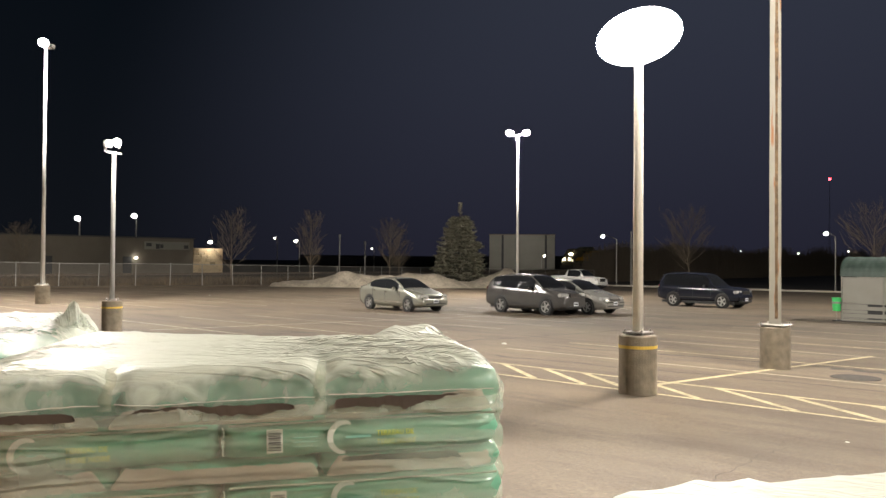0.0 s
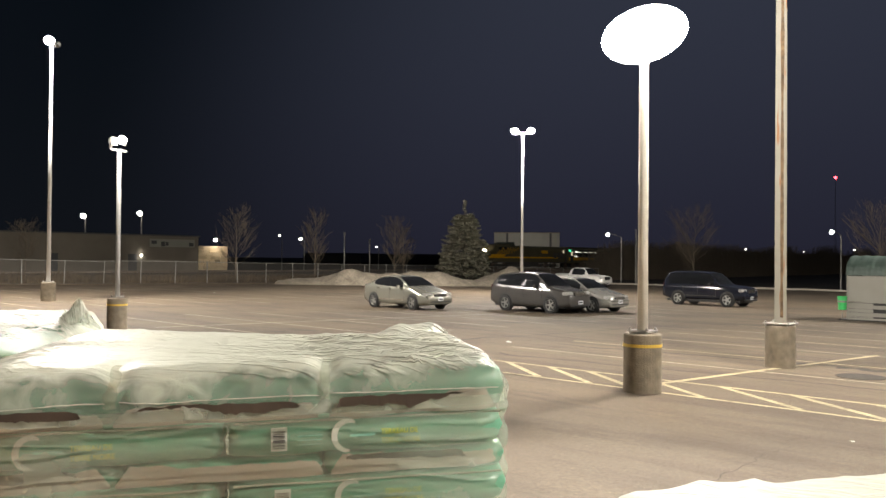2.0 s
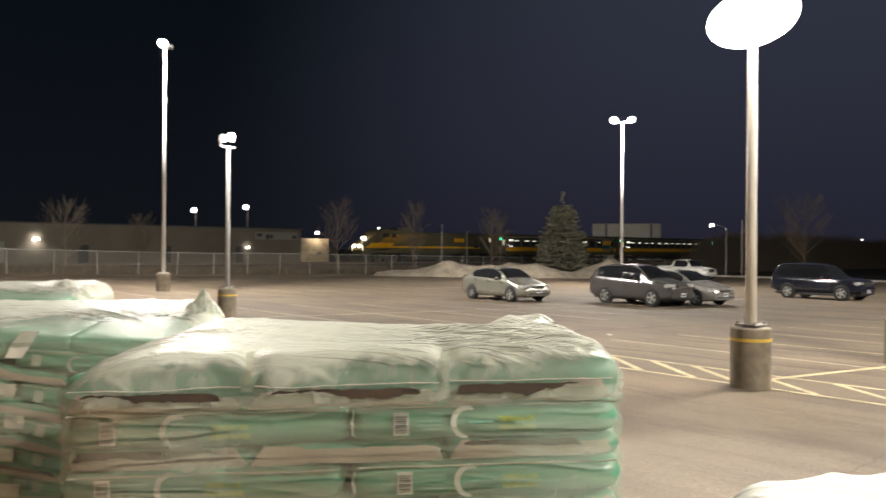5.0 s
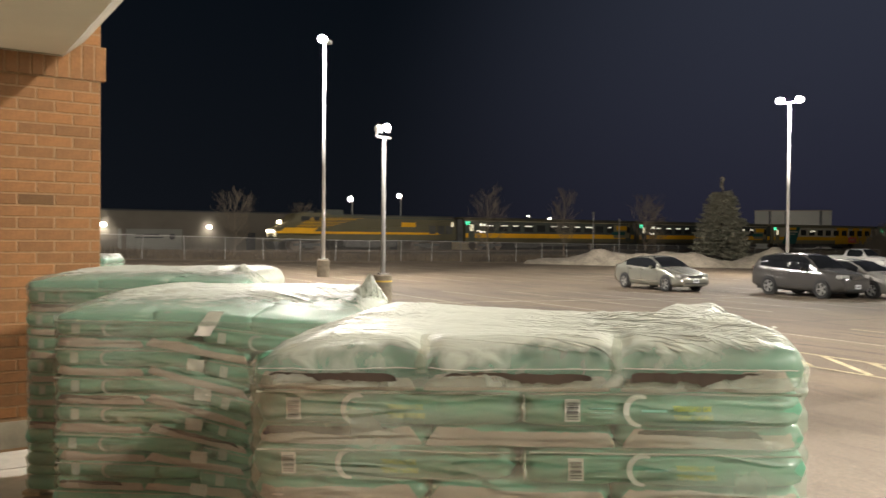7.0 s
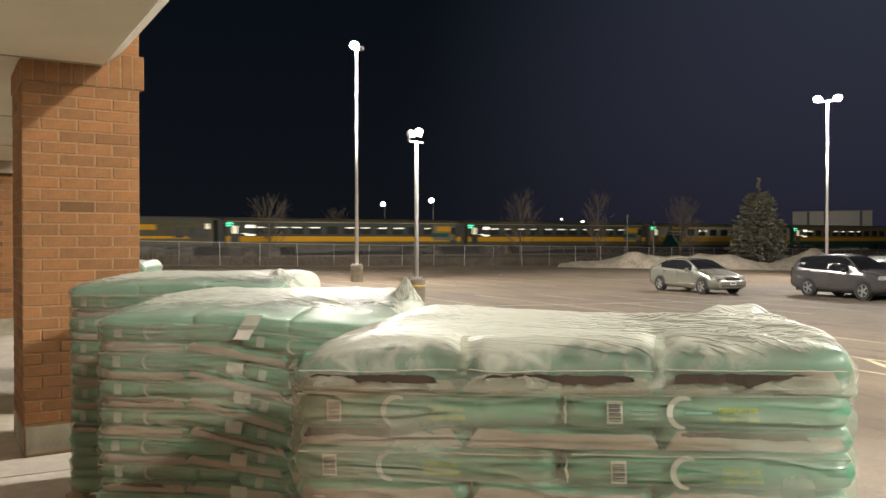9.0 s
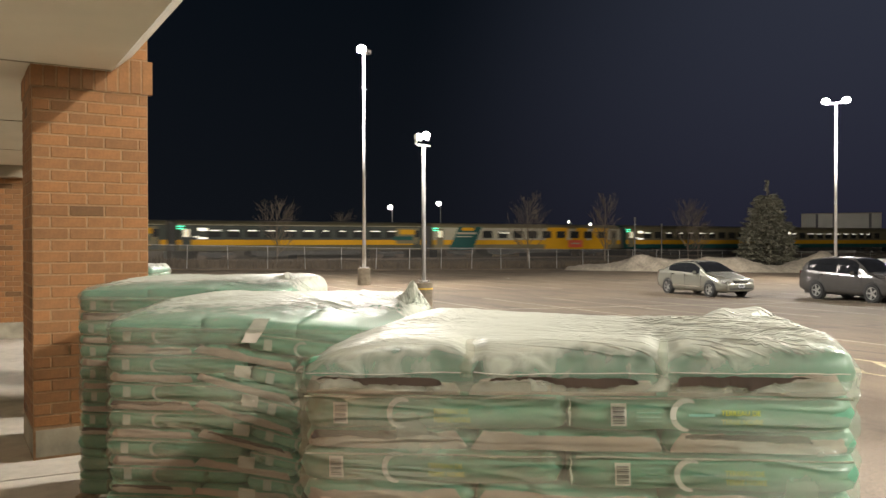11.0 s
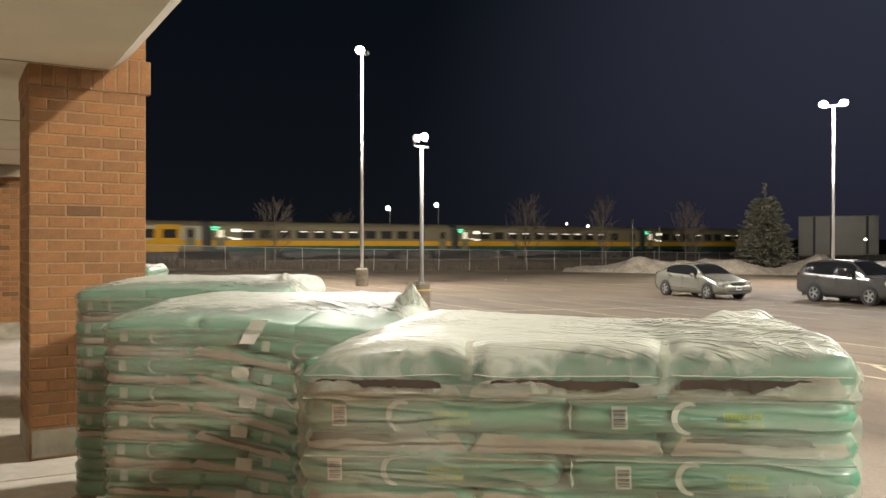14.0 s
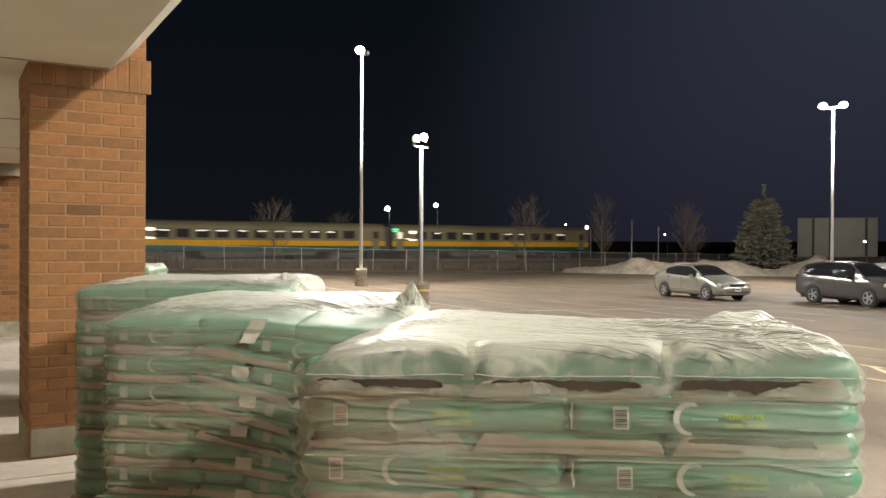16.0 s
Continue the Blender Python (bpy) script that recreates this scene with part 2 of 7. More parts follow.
def asphalt_material():
    m = shader("asphalt", (0.105, 0.077, 0.049), 0.86, vary=0.22, scale=30, bump=0.45, bump_scale=140, vary2=0.22, scale2=0.22)
    nd, lk = links(m)
    b = nd["Principled BSDF"]
    src = b.inputs["Base Color"].links[0].from_socket
    co = nd.new("ShaderNodeTexCoord")
    v = nd.new("ShaderNodeTexVoronoi")
    v.inputs["Scale"].default_value = 16
    lk.new(co.outputs["Object"], v.inputs["Vector"])
    r = nd.new("ShaderNodeValToRGB")
    r.color_ramp.elements[0].position, r.color_ramp.elements[0].color = 0.05, (2.0, 1.95, 1.8, 1)
    r.color_ramp.elements[1].position, r.color_ramp.elements[1].color = 0.13, (1, 1, 1, 1)
    lk.new(v.outputs["Distance"], r.inputs[0])
    st = nd.new("ShaderNodeTexNoise")
    st.inputs["Scale"].default_value = 0.9
    st.inputs["Detail"].default_value = 8
    st.inputs["Roughness"].default_value = 0.7
    mp = nd.new("ShaderNodeMapping")
    mp.inputs["Scale"].default_value = (1.6, 0.35, 1)
    lk.new(co.outputs["Object"], mp.inputs[0])
    lk.new(mp.outputs[0], st.inputs["Vector"])
    r2 = nd.new("ShaderNodeValToRGB")
    r2.color_ramp.elements[0].position, r2.color_ramp.elements[0].color = 0.36, (0.68, 0.67, 0.66, 1)
    r2.color_ramp.elements[1].position, r2.color_ramp.elements[1].color = 0.55, (1.05, 1.05, 1.03, 1)
    lk.new(st.outputs["Fac"], r2.inputs[0])
    m1 = nd.new("ShaderNodeVectorMath")
    m1.operation = "MULTIPLY"
    m2 = nd.new("ShaderNodeVectorMath")
    m2.operation = "MULTIPLY"
    lk.new(src, m1.inputs[0])
    lk.new(r.outputs[0], m1.inputs[1])
    lk.new(m1.outputs[0], m2.inputs[0])
    lk.new(r2.outputs[0], m2.inputs[1])
    lk.new(m2.outputs[0], b.inputs["Base Color"])
    return m


def bag_material():
    """Printed green plastic with darker damp blotches and soil dust."""
    m = shader("bag_green", (0.104, 0.265, 0.172), 0.38, vary=0.10, scale=6, vary2=0.15, scale2=2, bump=0.35, bump_scale=18)
    nd, lk = links(m)
    b = nd["Principled BSDF"]
    src = b.inputs["Base Color"].links[0].from_socket
    co = nd.new("ShaderNodeTexCoord")
    info = nd.new("ShaderNodeObjectInfo")
    sh = nd.new("ShaderNodeVectorMath")
    sh.operation = "ADD"
    mul = nd.new("ShaderNodeMath")
    mul.operation, mul.inputs[1].default_value = "MULTIPLY", 37.0
    lk.new(info.outputs["Random"], mul.inputs[0])
    lk.new(co.outputs["Object"], sh.inputs[0])
    lk.new(mul.outputs[0], sh.inputs[1])
    n = nd.new("ShaderNodeTexNoise")
    n.inputs["Scale"].default_value = 8.0
    n.inputs["Detail"].default_value = 9
    n.inputs["Roughness"].default_value = 0.68
    lk.new(sh.outputs[0], n.inputs["Vector"])
    r = nd.new("ShaderNodeValToRGB")
    r.color_ramp.elements[0].position, r.color_ramp.elements[1].position = 0.57, 0.68
    lk.new(n.outputs["Fac"], r.inputs[0])
    mix = nd.new("ShaderNodeMix")
    mix.data_type = "RGBA"
    lk.new(r.outputs[0], mix.inputs["Factor"])
    lk.new(src, mix.inputs["A"])
    mix.inputs["B"].default_value = (0.055, 0.115, 0.055, 1)
    lk.new(mix.outputs["Result"], b.inputs["Base Color"])
    return m


def rust_material():
    m = shader("rusty_pole_paint", (0.25, 0.235, 0.195), 0.6, vary=0.08, scale=3)
    nd, lk = links(m)
    b = nd["Principled BSDF"]
    src = b.inputs["Base Color"].links[0].from_socket
    co = nd.new("ShaderNodeTexCoord")
    mp = nd.new("ShaderNodeMapping")
    mp.inputs["Scale"].default_value = (9, 9, 0.8)
    n = nd.new("ShaderNodeTexNoise")
    n.inputs["Scale"].default_value = 1.2
    n.inputs["Detail"].default_value = 6
    lk.new(co.outputs["Object"], mp.inputs[0])
    lk.new(mp.outputs[0], n.inputs["Vector"])
    r = nd.new("ShaderNodeValToRGB")
    r.color_ramp.elements[0].position, r.color_ramp.elements[1].position = 0.57, 0.64
    lk.new(n.outputs["Fac"], r.inputs[0])
    mix = nd.new("ShaderNodeMix")
    mix.data_type = "RGBA"
    lk.new(r.outputs[0], mix.inputs["Factor"])
    lk.new(src, mix.inputs["A"])
    mix.inputs["B"].default_value = (0.24, 0.105, 0.04, 1)
    lk.new(mix.outputs["Result"], b.inputs["Base Color"])
    return m


def plain(name, base, rough=0.5, **kw):
    M[name] = shader(name, base, rough, **kw)


M = {}
M["asphalt"] = asphalt_material()
M["brick"] = brick_material()
M["far_stone"] = brick_material("pale_stone", (0.36, 0.28, 0.17))
SIDE_FILM = dict(haze=(0.50, 0.55, 0.45), wr=9, stretch=(1, 1, 1.7), bump=0.6, crease=(0, 1.6, 12, 0.03), mottle=(0.55, 0.14), brownish=(0.37, 0.285, 0.195), gloss=0.2, spec=0.5, cling=(0.05, 0.85), floor=0.16, ceil=0.72)
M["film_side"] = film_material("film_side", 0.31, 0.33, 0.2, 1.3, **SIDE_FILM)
# painted brown reflection again, with denser haze towards the left end
M["film_brown_end"] = film_material("film_brown_end", 0.31, 0.33, 0.2, 1.3, end=(-0.64, 0.0, 0.13), **SIDE_FILM)
TOP_FILM = dict(stretch=(1.2, 3.2, 1), bump=0.8, gloss=0.42, spec=0.04, fan=(0.85, -0.62), wave=0.4, axis="Y")
M["film_top"] = film_material("film_top", 0.0, 0.95, -0.543, -0.476, haze=(0.49, 0.50, 0.425), wr=15, mottle=(1.2, 0.8), crease=(20, 30, 10, 0.14), cling=(0.12, 0.72), floor=0.20, ceil=0.86, end=(-0.63, -0.47, -0.75), both=True, **TOP_FILM)
M["film_loose"] = film_material("film_loose", 0.10, 0.80, -0.56, 0.05, haze=(0.42, 0.43, 0.365), wr=16, mottle=(1.4, 1.2), crease=(20, 30, 10, 0.10), cling=(0.22, 0.70), floor=0.28, ceil=0.82, end=(-0.62, -0.48, -0.5), **TOP_FILM)
M["chain"] = mesh_wire_material()
M["glass"] = glass_material("car_glass")
M["train_glass"] = glass_material("train_glass", (0.03, 0.03, 0.028), 0.1)
M["rust"] = rust_material()
plain("pole_cream", (0.70, 0.655, 0.57), 0.5, vary=0.06, scale=4, vary2=0.1, scale2=0.9)
plain("bare_rust", (0.115, 0.072, 0.036), 0.85, vary=0.5, scale=9, vary2=0.6, scale2=2.2, bump=0.4, bump_scale=40)
plain("concrete", (0.46, 0.42, 0.35), 0.85, vary=0.10, scale=9, bump=0.25, bump_scale=60, vary2=0.14, scale2=0.9)
plain("kerb", (0.40, 0.37, 0.31), 0.88, vary=0.15, scale=10, bump=0.3, bump_scale=40)
plain("plinth", (0.26, 0.235, 0.175), 0.9, vary=0.2, scale=7, bump=0.12, bump_scale=50, vary2=0.25, scale2=2.0)
plain("mortar", (0.255, 0.155, 0.08), 0.95, vary=0.15, scale=30, bump=0.4)
plain("far_brick", (0.34, 0.16, 0.085), 0.9, vary=0.2, scale=6)
plain("room", (0.7, 0.68, 0.62), 0.8, vary=0.05, scale=1)
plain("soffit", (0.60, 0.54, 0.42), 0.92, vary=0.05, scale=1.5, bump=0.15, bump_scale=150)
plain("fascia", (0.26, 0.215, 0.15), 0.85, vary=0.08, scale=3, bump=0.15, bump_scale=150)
plain("pole_base", (0.205, 0.172, 0.125), 0.9, vary=0.18, scale=9, bump=0.5, bump_scale=50, vary2=0.2, scale2=2.5)
plain("pole_white", (0.42, 0.415, 0.40), 0.5, vary=0.06, scale=4, vary2=0.08, scale2=0.9)
plain("steel", (0.35, 0.33, 0.30), 0.5, metal=0.6, vary=0.2, scale=8)
plain("yellow_paint", (0.33, 0.28, 0.165), 0.85, vary=0.35, scale=14, vary2=0.35, scale2=1.6)
plain("faint_paint", (0.27, 0.235, 0.17), 0.85, vary=0.35, scale=10, vary2=0.35, scale2=0.8)
plain("yellow_band", (0.60, 0.40, 0.06), 0.6, vary=0.15, scale=12)
plain("tar", (0.034, 0.028, 0.022), 0.95, vary=0.3, scale=10)
plain("lamp_case", (0.22, 0.215, 0.205), 0.5, vary=0.08, scale=5)
plain("galv", (0.25, 0.24, 0.215), 0.5, metal=0.5, vary=0.15, scale=4)
plain("lamp_glow", (0.9, 0.9, 0.9), 0.5, emit=(1.0, 0.94, 0.82), power=45)
plain("lamp_small", (0.9, 0.9, 0.9), 0.5, emit=(1.0, 0.9, 0.72), power=14)
plain("beacon_red", (0.8, 0.1, 0.1), 0.5, emit=(1.0, 0.06, 0.08), power=9)
M["bag_green"] = bag_material()
plain("bag_fold", (0.24, 0.25, 0.19), 0.5, vary=0.2, scale=20)
plain("bag_beige", (0.33, 0.262, 0.212), 0.5, vary=0.12, scale=9, bump=0.4, bump_scale=22)
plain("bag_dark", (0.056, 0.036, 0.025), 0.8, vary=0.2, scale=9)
plain("label_white", (0.44, 0.44, 0.38), 0.5, vary=0.04)
plain("label_dim", (0.30, 0.34, 0.28), 0.5)
plain("label_faint", (0.17, 0.36, 0.28), 0.5)
plain("label_black", (0.06, 0.055, 0.05), 0.5)
plain("label_yellow", (0.45, 0.47, 0.03), 0.5)
plain("pallet_wood", (0.30, 0.21, 0.12), 0.85, vary=0.25, scale=8, bump=0.3)
plain("tape", (0.46, 0.43, 0.37), 0.35, vary=0.05)
plain("snow", (0.28, 0.24, 0.185), 0.95, vary=0.25, scale=1.2, bump=0.8, bump_scale=5, vary2=0.25, scale2=6)
plain("dirt", (0.040, 0.029, 0.018), 0.95, vary=0.3, scale=1.5, vary2=0.3, scale2=0.2, bump=0.5, bump_scale=8)
plain("dry_grass", (0.068, 0.046, 0.024), 0.9, vary=0.4, scale=3, vary2=0.5, scale2=0.35)
plain("bark", (0.125, 0.10, 0.072), 0.9, vary=0.2, scale=6)
plain("twig", (0.135, 0.105, 0.072), 0.9, vary=0.2, scale=4)
plain("needles", (0.20, 0.19, 0.135), 0.85, vary=0.35, scale=1.5)
plain("ballast", (0.055, 0.043, 0.030), 0.95, vary=0.3, scale=6, bump=0.8, bump_scale=25)
plain("rail", (0.10, 0.075, 0.055), 0.55, metal=0.4)
plain("far_wall", (0.105, 0.09, 0.068), 0.9, vary=0.1, scale=0.5)
plain("far_brick_lit", (0.42, 0.30, 0.18), 0.9, vary=0.2, scale=1.5)
plain("far_panel", (0.155, 0.15, 0.125), 0.7, vary=0.06, scale=0.5)
plain("far_dark", (0.03, 0.03, 0.03), 0.8)
plain("rubber", (0.018, 0.018, 0.018), 0.75, vary=0.15, scale=9)
plain("alloy", (0.55, 0.55, 0.53), 0.3, metal=0.8, vary=0.05)
plain("chrome", (0.7, 0.7, 0.68), 0.15, metal=1.0)
plain("black_trim", (0.02, 0.02, 0.02), 0.5)
plain("headlamp", (0.38, 0.38, 0.36), 0.1)
plain("tail_red", (0.09, 0.012, 0.012), 0.2)
plain("plate", (0.50, 0.51, 0.53), 0.5)
plain("paint_champagne", (0.30, 0.295, 0.25), 0.22, metal=0.55, vary=0.02)
plain("paint_grey", (0.072, 0.068, 0.064), 0.16, spec=0.3, vary=0.03)
plain("paint_silver", (0.34, 0.33, 0.30), 0.2, metal=0.4, vary=0.02)
plain("paint_navy", (0.016, 0.018, 0.027), 0.10, vary=0.05)
plain("paint_white", (0.55, 0.54, 0.51), 0.3, vary=0.03)
plain("shelter_panel", (0.25, 0.24, 0.21), 0.4, vary=0.05, scale=2)
plain("shelter_green", (0.045, 0.068, 0.056), 0.45, vary=0.1, scale=2)
plain("bin_green", (0.05, 0.50, 0.13), 0.4, vary=0.08, scale=3)
plain("train_grey", (0.165, 0.140, 0.082), 0.62, spec=0.12, vary=0.05, scale=0.6)
plain("train_dark", (0.055, 0.06, 0.05), 0.62, spec=0.12, vary=0.08, scale=0.6)
plain("train_steel", (0.088, 0.078, 0.046), 0.62, spec=0.12, metal=0.0, vary=0.06, scale=0.7)
plain("train_white", (0.36, 0.325, 0.24), 0.62, spec=0.12, vary=0.05, scale=0.6)
plain("train_yellow", (0.52, 0.27, 0.012), 0.62, spec=0.12, vary=0.06, scale=0.7)
plain("train_green", (0.02, 0.075, 0.065), 0.62, spec=0.12, vary=0.08, scale=0.6)
plain("train_red", (0.55, 0.08, 0.05), 0.4)
plain("train_under", (0.05, 0.047, 0.042), 0.8, vary=0.2, scale=1.5)
plain("train_lit", (0.8, 0.75, 0.6), 0.5, emit=(1.0, 0.85, 0.55), power=0.5)
plain("train_tube", (0.9, 0.9, 0.8), 0.5, emit=(1.0, 0.92, 0.72), power=1.5)
plain("train_head", (1, 1, 1), 0.5, emit=(1.0, 0.84, 0.62), power=40)
plain("train_marker", (0.1, 0.8, 0.5), 0.5, emit=(0.08, 1.0, 0.5), power=2.5)


# ---- mesh helpers ----
def box(bm, c, s, rot=None):
    r = bmesh.ops.create_cube(bm, size=1.0)
    m = Matrix.Translation(c) @ (rot or Matrix()) @ Matrix.Diagonal((*s, 1))
    bmesh.ops.transform(bm, matrix=m, verts=r["verts"])
    return r["verts"]


def tube(bm, p0, p1, r0, r1=None, seg=12, caps=True):
    r1 = r0 if r1 is None else r1
    p0, p1 = Vector(p0), Vector(p1)
    d = p1 - p0
    r = bmesh.ops.create_cone(bm, cap_ends=caps, segments=seg, radius1=r0, radius2=r1, depth=d.length)
    m = Matrix.Translation((p0 + p1) / 2) @ d.to_track_quat("Z", "Y").to_matrix().to_4x4()
    bmesh.ops.transform(bm, matrix=m, verts=r["verts"])
    return r["verts"]


def twig(bm, p, q, r0, r1, seg=3):
    """A quick open tapered tube."""
    d = (q - p).normalized()
    a = d.orthogonal().normalized()
    c = d.cross(a)
    lo, hi = [], []
    for k in range(seg):
        t = 2 * math.pi * k / seg
        o = a * math.cos(t) + c * math.sin(t)
        lo.append(bm.verts.new(p + o * r0))
        hi.append(bm.verts.new(q + o * r1))
    for k in range(seg):
        bm.faces.new((lo[k], lo[(k + 1) % seg], hi[(k + 1) % seg], hi[k]))


def mesh_of(name, bm, mat, smooth=False):
    me = bpy.data.meshes.new(name)
    bm.normal_update()
    bm.to_mesh(me)
    bm.free()
    for mm in (mat if isinstance(mat, (list, tuple)) else [mat]):
        me.materials.append(mm)
    if smooth:
        me.polygons.foreach_set("use_smooth", [True] * len(me.polygons))
    return me


def part(name, bm, mat, parent=None, label="", smooth=False):
    ob = new(name, mesh_of(name, bm, mat, smooth))
    if parent is not None:
        ob.parent = parent
    if label:
        ob["label"] = label
    return ob


def thing(name, at=(0, 0, 0), rz=0, label="", category="", group="", kind=""):
    ob = new(name)
    ob.empty_display_size = 0.2
    ob.matrix_world = pose(*at, 0, 0, rz)
    return tagged(ob, label, category, group, kind)


# ---- ground and structure ----
def build_ground():
    xs = [-3000, -300, -60, -20, -6, 0, 2.2, 12, 25, 40, 60, 85, 85.01, 120, 400, 3000]
    ys = [-3000, -300, -60, 0, 30, 61.2, 61.21, 80, 130, 300, 3000]
    bm = bmesh.new()
    dz = lambda x, y: 0.0 if (x <= 85 and y <= 61.2) else 0.06
    vs = [[bm.verts.new((x, y, ground_z(x) + dz(x, y))) for y in ys] for x in xs]
    for i in range(len(xs) - 1):
        for j in range(len(ys) - 1):
            f = bm.faces.new((vs[i][j], vs[i + 1][j], vs[i + 1][j + 1], vs[i][j + 1]))
            f.material_index = 0 if (xs[i + 1] <= 85.01 and ys[j + 1] <= 61.21) else 1
    tagged(part("ground", bm, [M["asphalt"], M["dirt"]]), "worn grey-brown asphalt lot with dry verge beyond", "ground", kind="structure")


def slab(name, x0, x1, y0, y1, z0, z1, mat, label, cat, kind="structure", bevel=0.0):
    bm = bmesh.new()
    box(bm, ((x0 + x1) / 2, (y0 + y1) / 2, (z0 + z1) / 2), (x1 - x0, y1 - y0, z1 - z0))
    if bevel:
        bmesh.ops.bevel(bm, geom=bm.edges[:], offset=bevel, segments=2, affect="EDGES")
    return tagged(part(name, bm, mat), label, cat, kind=kind)


WALK_Z = 0.15
build_ground()
# sidewalk of separate concrete flags with a kerb
walk_base = slab("sidewalk", -3.2, 2.05, -12, 30, -0.3, WALK_Z - 0.012, M["concrete"], "pale concrete sidewalk under the canopy", "sidewalk")
for k in range(14):
    y0 = -12 + 3 * k
    for x0, x1 in ((-3.2, -0.6), (-0.59, 2.05)):
        bm = bmesh.new()
        box(bm, ((x0 + x1) / 2, y0 + 1.495, WALK_Z - 0.02), (x1 - x0 - 0.012, 2.98, 0.04))
        part("concrete_flag", bm, M["concrete"], walk_base)
bm = bmesh.new()
box(bm, (2.13, 9, -0.08), (0.15, 42, 0.46))
bmesh.ops.bevel(bm, geom=bm.edges[:], offset=0.025, segments=2, affect="EDGES")
tagged(part("kerb", bm, M["kerb"]), "concrete kerb along the sidewalk", "kerb", kind="structure")
bm = bmesh.new()
box(bm, (85.1, -10, ground_z(85) + 0.02), (0.3, 143, 0.3))
tagged(part("kerb", bm, M["kerb"]), "far concrete kerb at the lot's edge", "kerb", kind="structure")


# store front behind the camera, with its windows
def build_store():
    bm = bmesh.new()
    for y0, y1 in ((-12, -9), (-3.2, -2.6), (3.2, 3.8), (11.5, 14.95)):
        box(bm, (-3.35, (y0 + y1) / 2, 1.5), (0.3, y1 - y0, 3.6))
    for y0, y1 in ((-9, -3.2), (-2.6, 3.2), (3.8, 11.5)):
        box(bm, (-3.35, (y0 + y1) / 2, 0.3), (0.3, y1 - y0, 0.6))
        box(bm, (-3.35, (y0 + y1) / 2, 3.05), (0.3, y1 - y0, 0.5))
    tagged(part("wall_store", bm, M["far_brick"]), "brick store front with wide shop windows", "wall", kind="structure")
    for y0, y1 in ((-9, -3.2), (-2.6, 3.2), (3.8, 11.5)):
        w = thing("window_1", (-3.35, (y0 + y1) / 2, 1.7), 0, "lit shop window in an aluminium frame", "window", kind="structure")
        bm = bmesh.new()
        n = 4
        for k in range(n + 1):
            box(bm, (0, -(y1 - y0) / 2 + 0.03 + k * (y1 - y0 - 0.06) / n, 0), (0.1, 0.06, 2.2))
        part("window_frame", bm, M["lamp_case"], w)
    # the shop's room, out of view; area lamps in the windows give its light
    bm = bmesh.new()
    box(bm, (-9.5, 1, 3.35), (12, 26, 0.1))
    box(bm, (-9.5, 1, 0.1), (12, 26, 0.1))
    box(bm, (-15.4, 1, 1.7), (0.1, 26, 3.2))
    box(bm, (-9.5, -12, 1.7), (12, 0.1, 3.2))
    box(bm, (-9.5, 14, 1.7), (12, 0.1, 3.2))
    tagged(part("wall_shop_room", bm, M["room"]), "plain white shop interior walls", "wall", kind="structure")


build_store()
for y, ly, watts in ((-6.1, 5.6, 150), (0.3, 5.6, 170), (7.6, 7.4, 150)):
    d = bpy.data.lights.new("shop_window_light", "AREA")
    d.shape, d.size, d.size_y, d.energy, d.color = "RECTANGLE", ly, 2.0, watts * SHOP, (1.0, 0.92, 0.78)
    lo = new("shop_window_light", d)
    lo.matrix_world = Matrix.Translation((-3.12, y, 1.7)) @ Euler((radians(90), 0, radians(-90))).to_matrix().to_4x4()


# canopy
def build_canopy():
    bm = bmesh.new()
    prof = [(-3.2, 2.955), (0.66, 2.955), (0.805, 3.08), (0.805, 4.3), (-3.2, 4.3)]
    a = [bm.verts.new((x, -12, z)) for x, z in prof]
    b = [bm.verts.new((x, 14.9, z)) for x, z in prof]
    bm.faces.new(a)
    bm.faces.new(list(reversed(b)))
    for i in range(5):
        f = bm.faces.new((a[i], b[i], b[(i + 1) % 5], a[(i + 1) % 5]))
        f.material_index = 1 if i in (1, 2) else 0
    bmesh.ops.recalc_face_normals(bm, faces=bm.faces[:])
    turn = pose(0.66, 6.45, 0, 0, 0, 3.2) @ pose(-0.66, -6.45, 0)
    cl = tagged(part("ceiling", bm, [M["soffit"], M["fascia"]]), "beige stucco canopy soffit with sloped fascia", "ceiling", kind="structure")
    cl.matrix_world = turn
    bm = bmesh.new()
    for y in (-9, -6, -3, 0, 3, 6.42, 9.5, 12.4):
        box(bm, (-1.3, y, 2.951), (3.9, 0.012, 0.006))
    tr = tagged(part("trim", bm, M["fascia"]), "thin soffit control joints", "trim", kind="structure")
    tr.matrix_world = turn


build_canopy()
BRICK_L, BRICK_H, JOINT = 0.24, 0.0835, 0.010


def brick_mesh(l, h, d):
    bm = bmesh.new()
    box(bm, (0, 0, 0), (l, d, h))
    bmesh.ops.bevel(bm, geom=bm.edges[:], offset=0.004, segments=1, affect="EDGES")
    return mesh_of("brick", bm, M["brick"])


BRICKS = {}


def brick_at(parent, x, y, z, l, h, d, rz=0):
    key = (round(l, 3), round(h, 3), round(d, 3))
    if key not in BRICKS:
        BRICKS[key] = brick_mesh(*key)
    ob = new("brick", BRICKS[key])
    ob.parent = parent
    ob.matrix_local = pose(x + random.uniform(-.001, .001), y + random.uniform(-.0015, .0015), z, 0, 0, rz)
    return ob


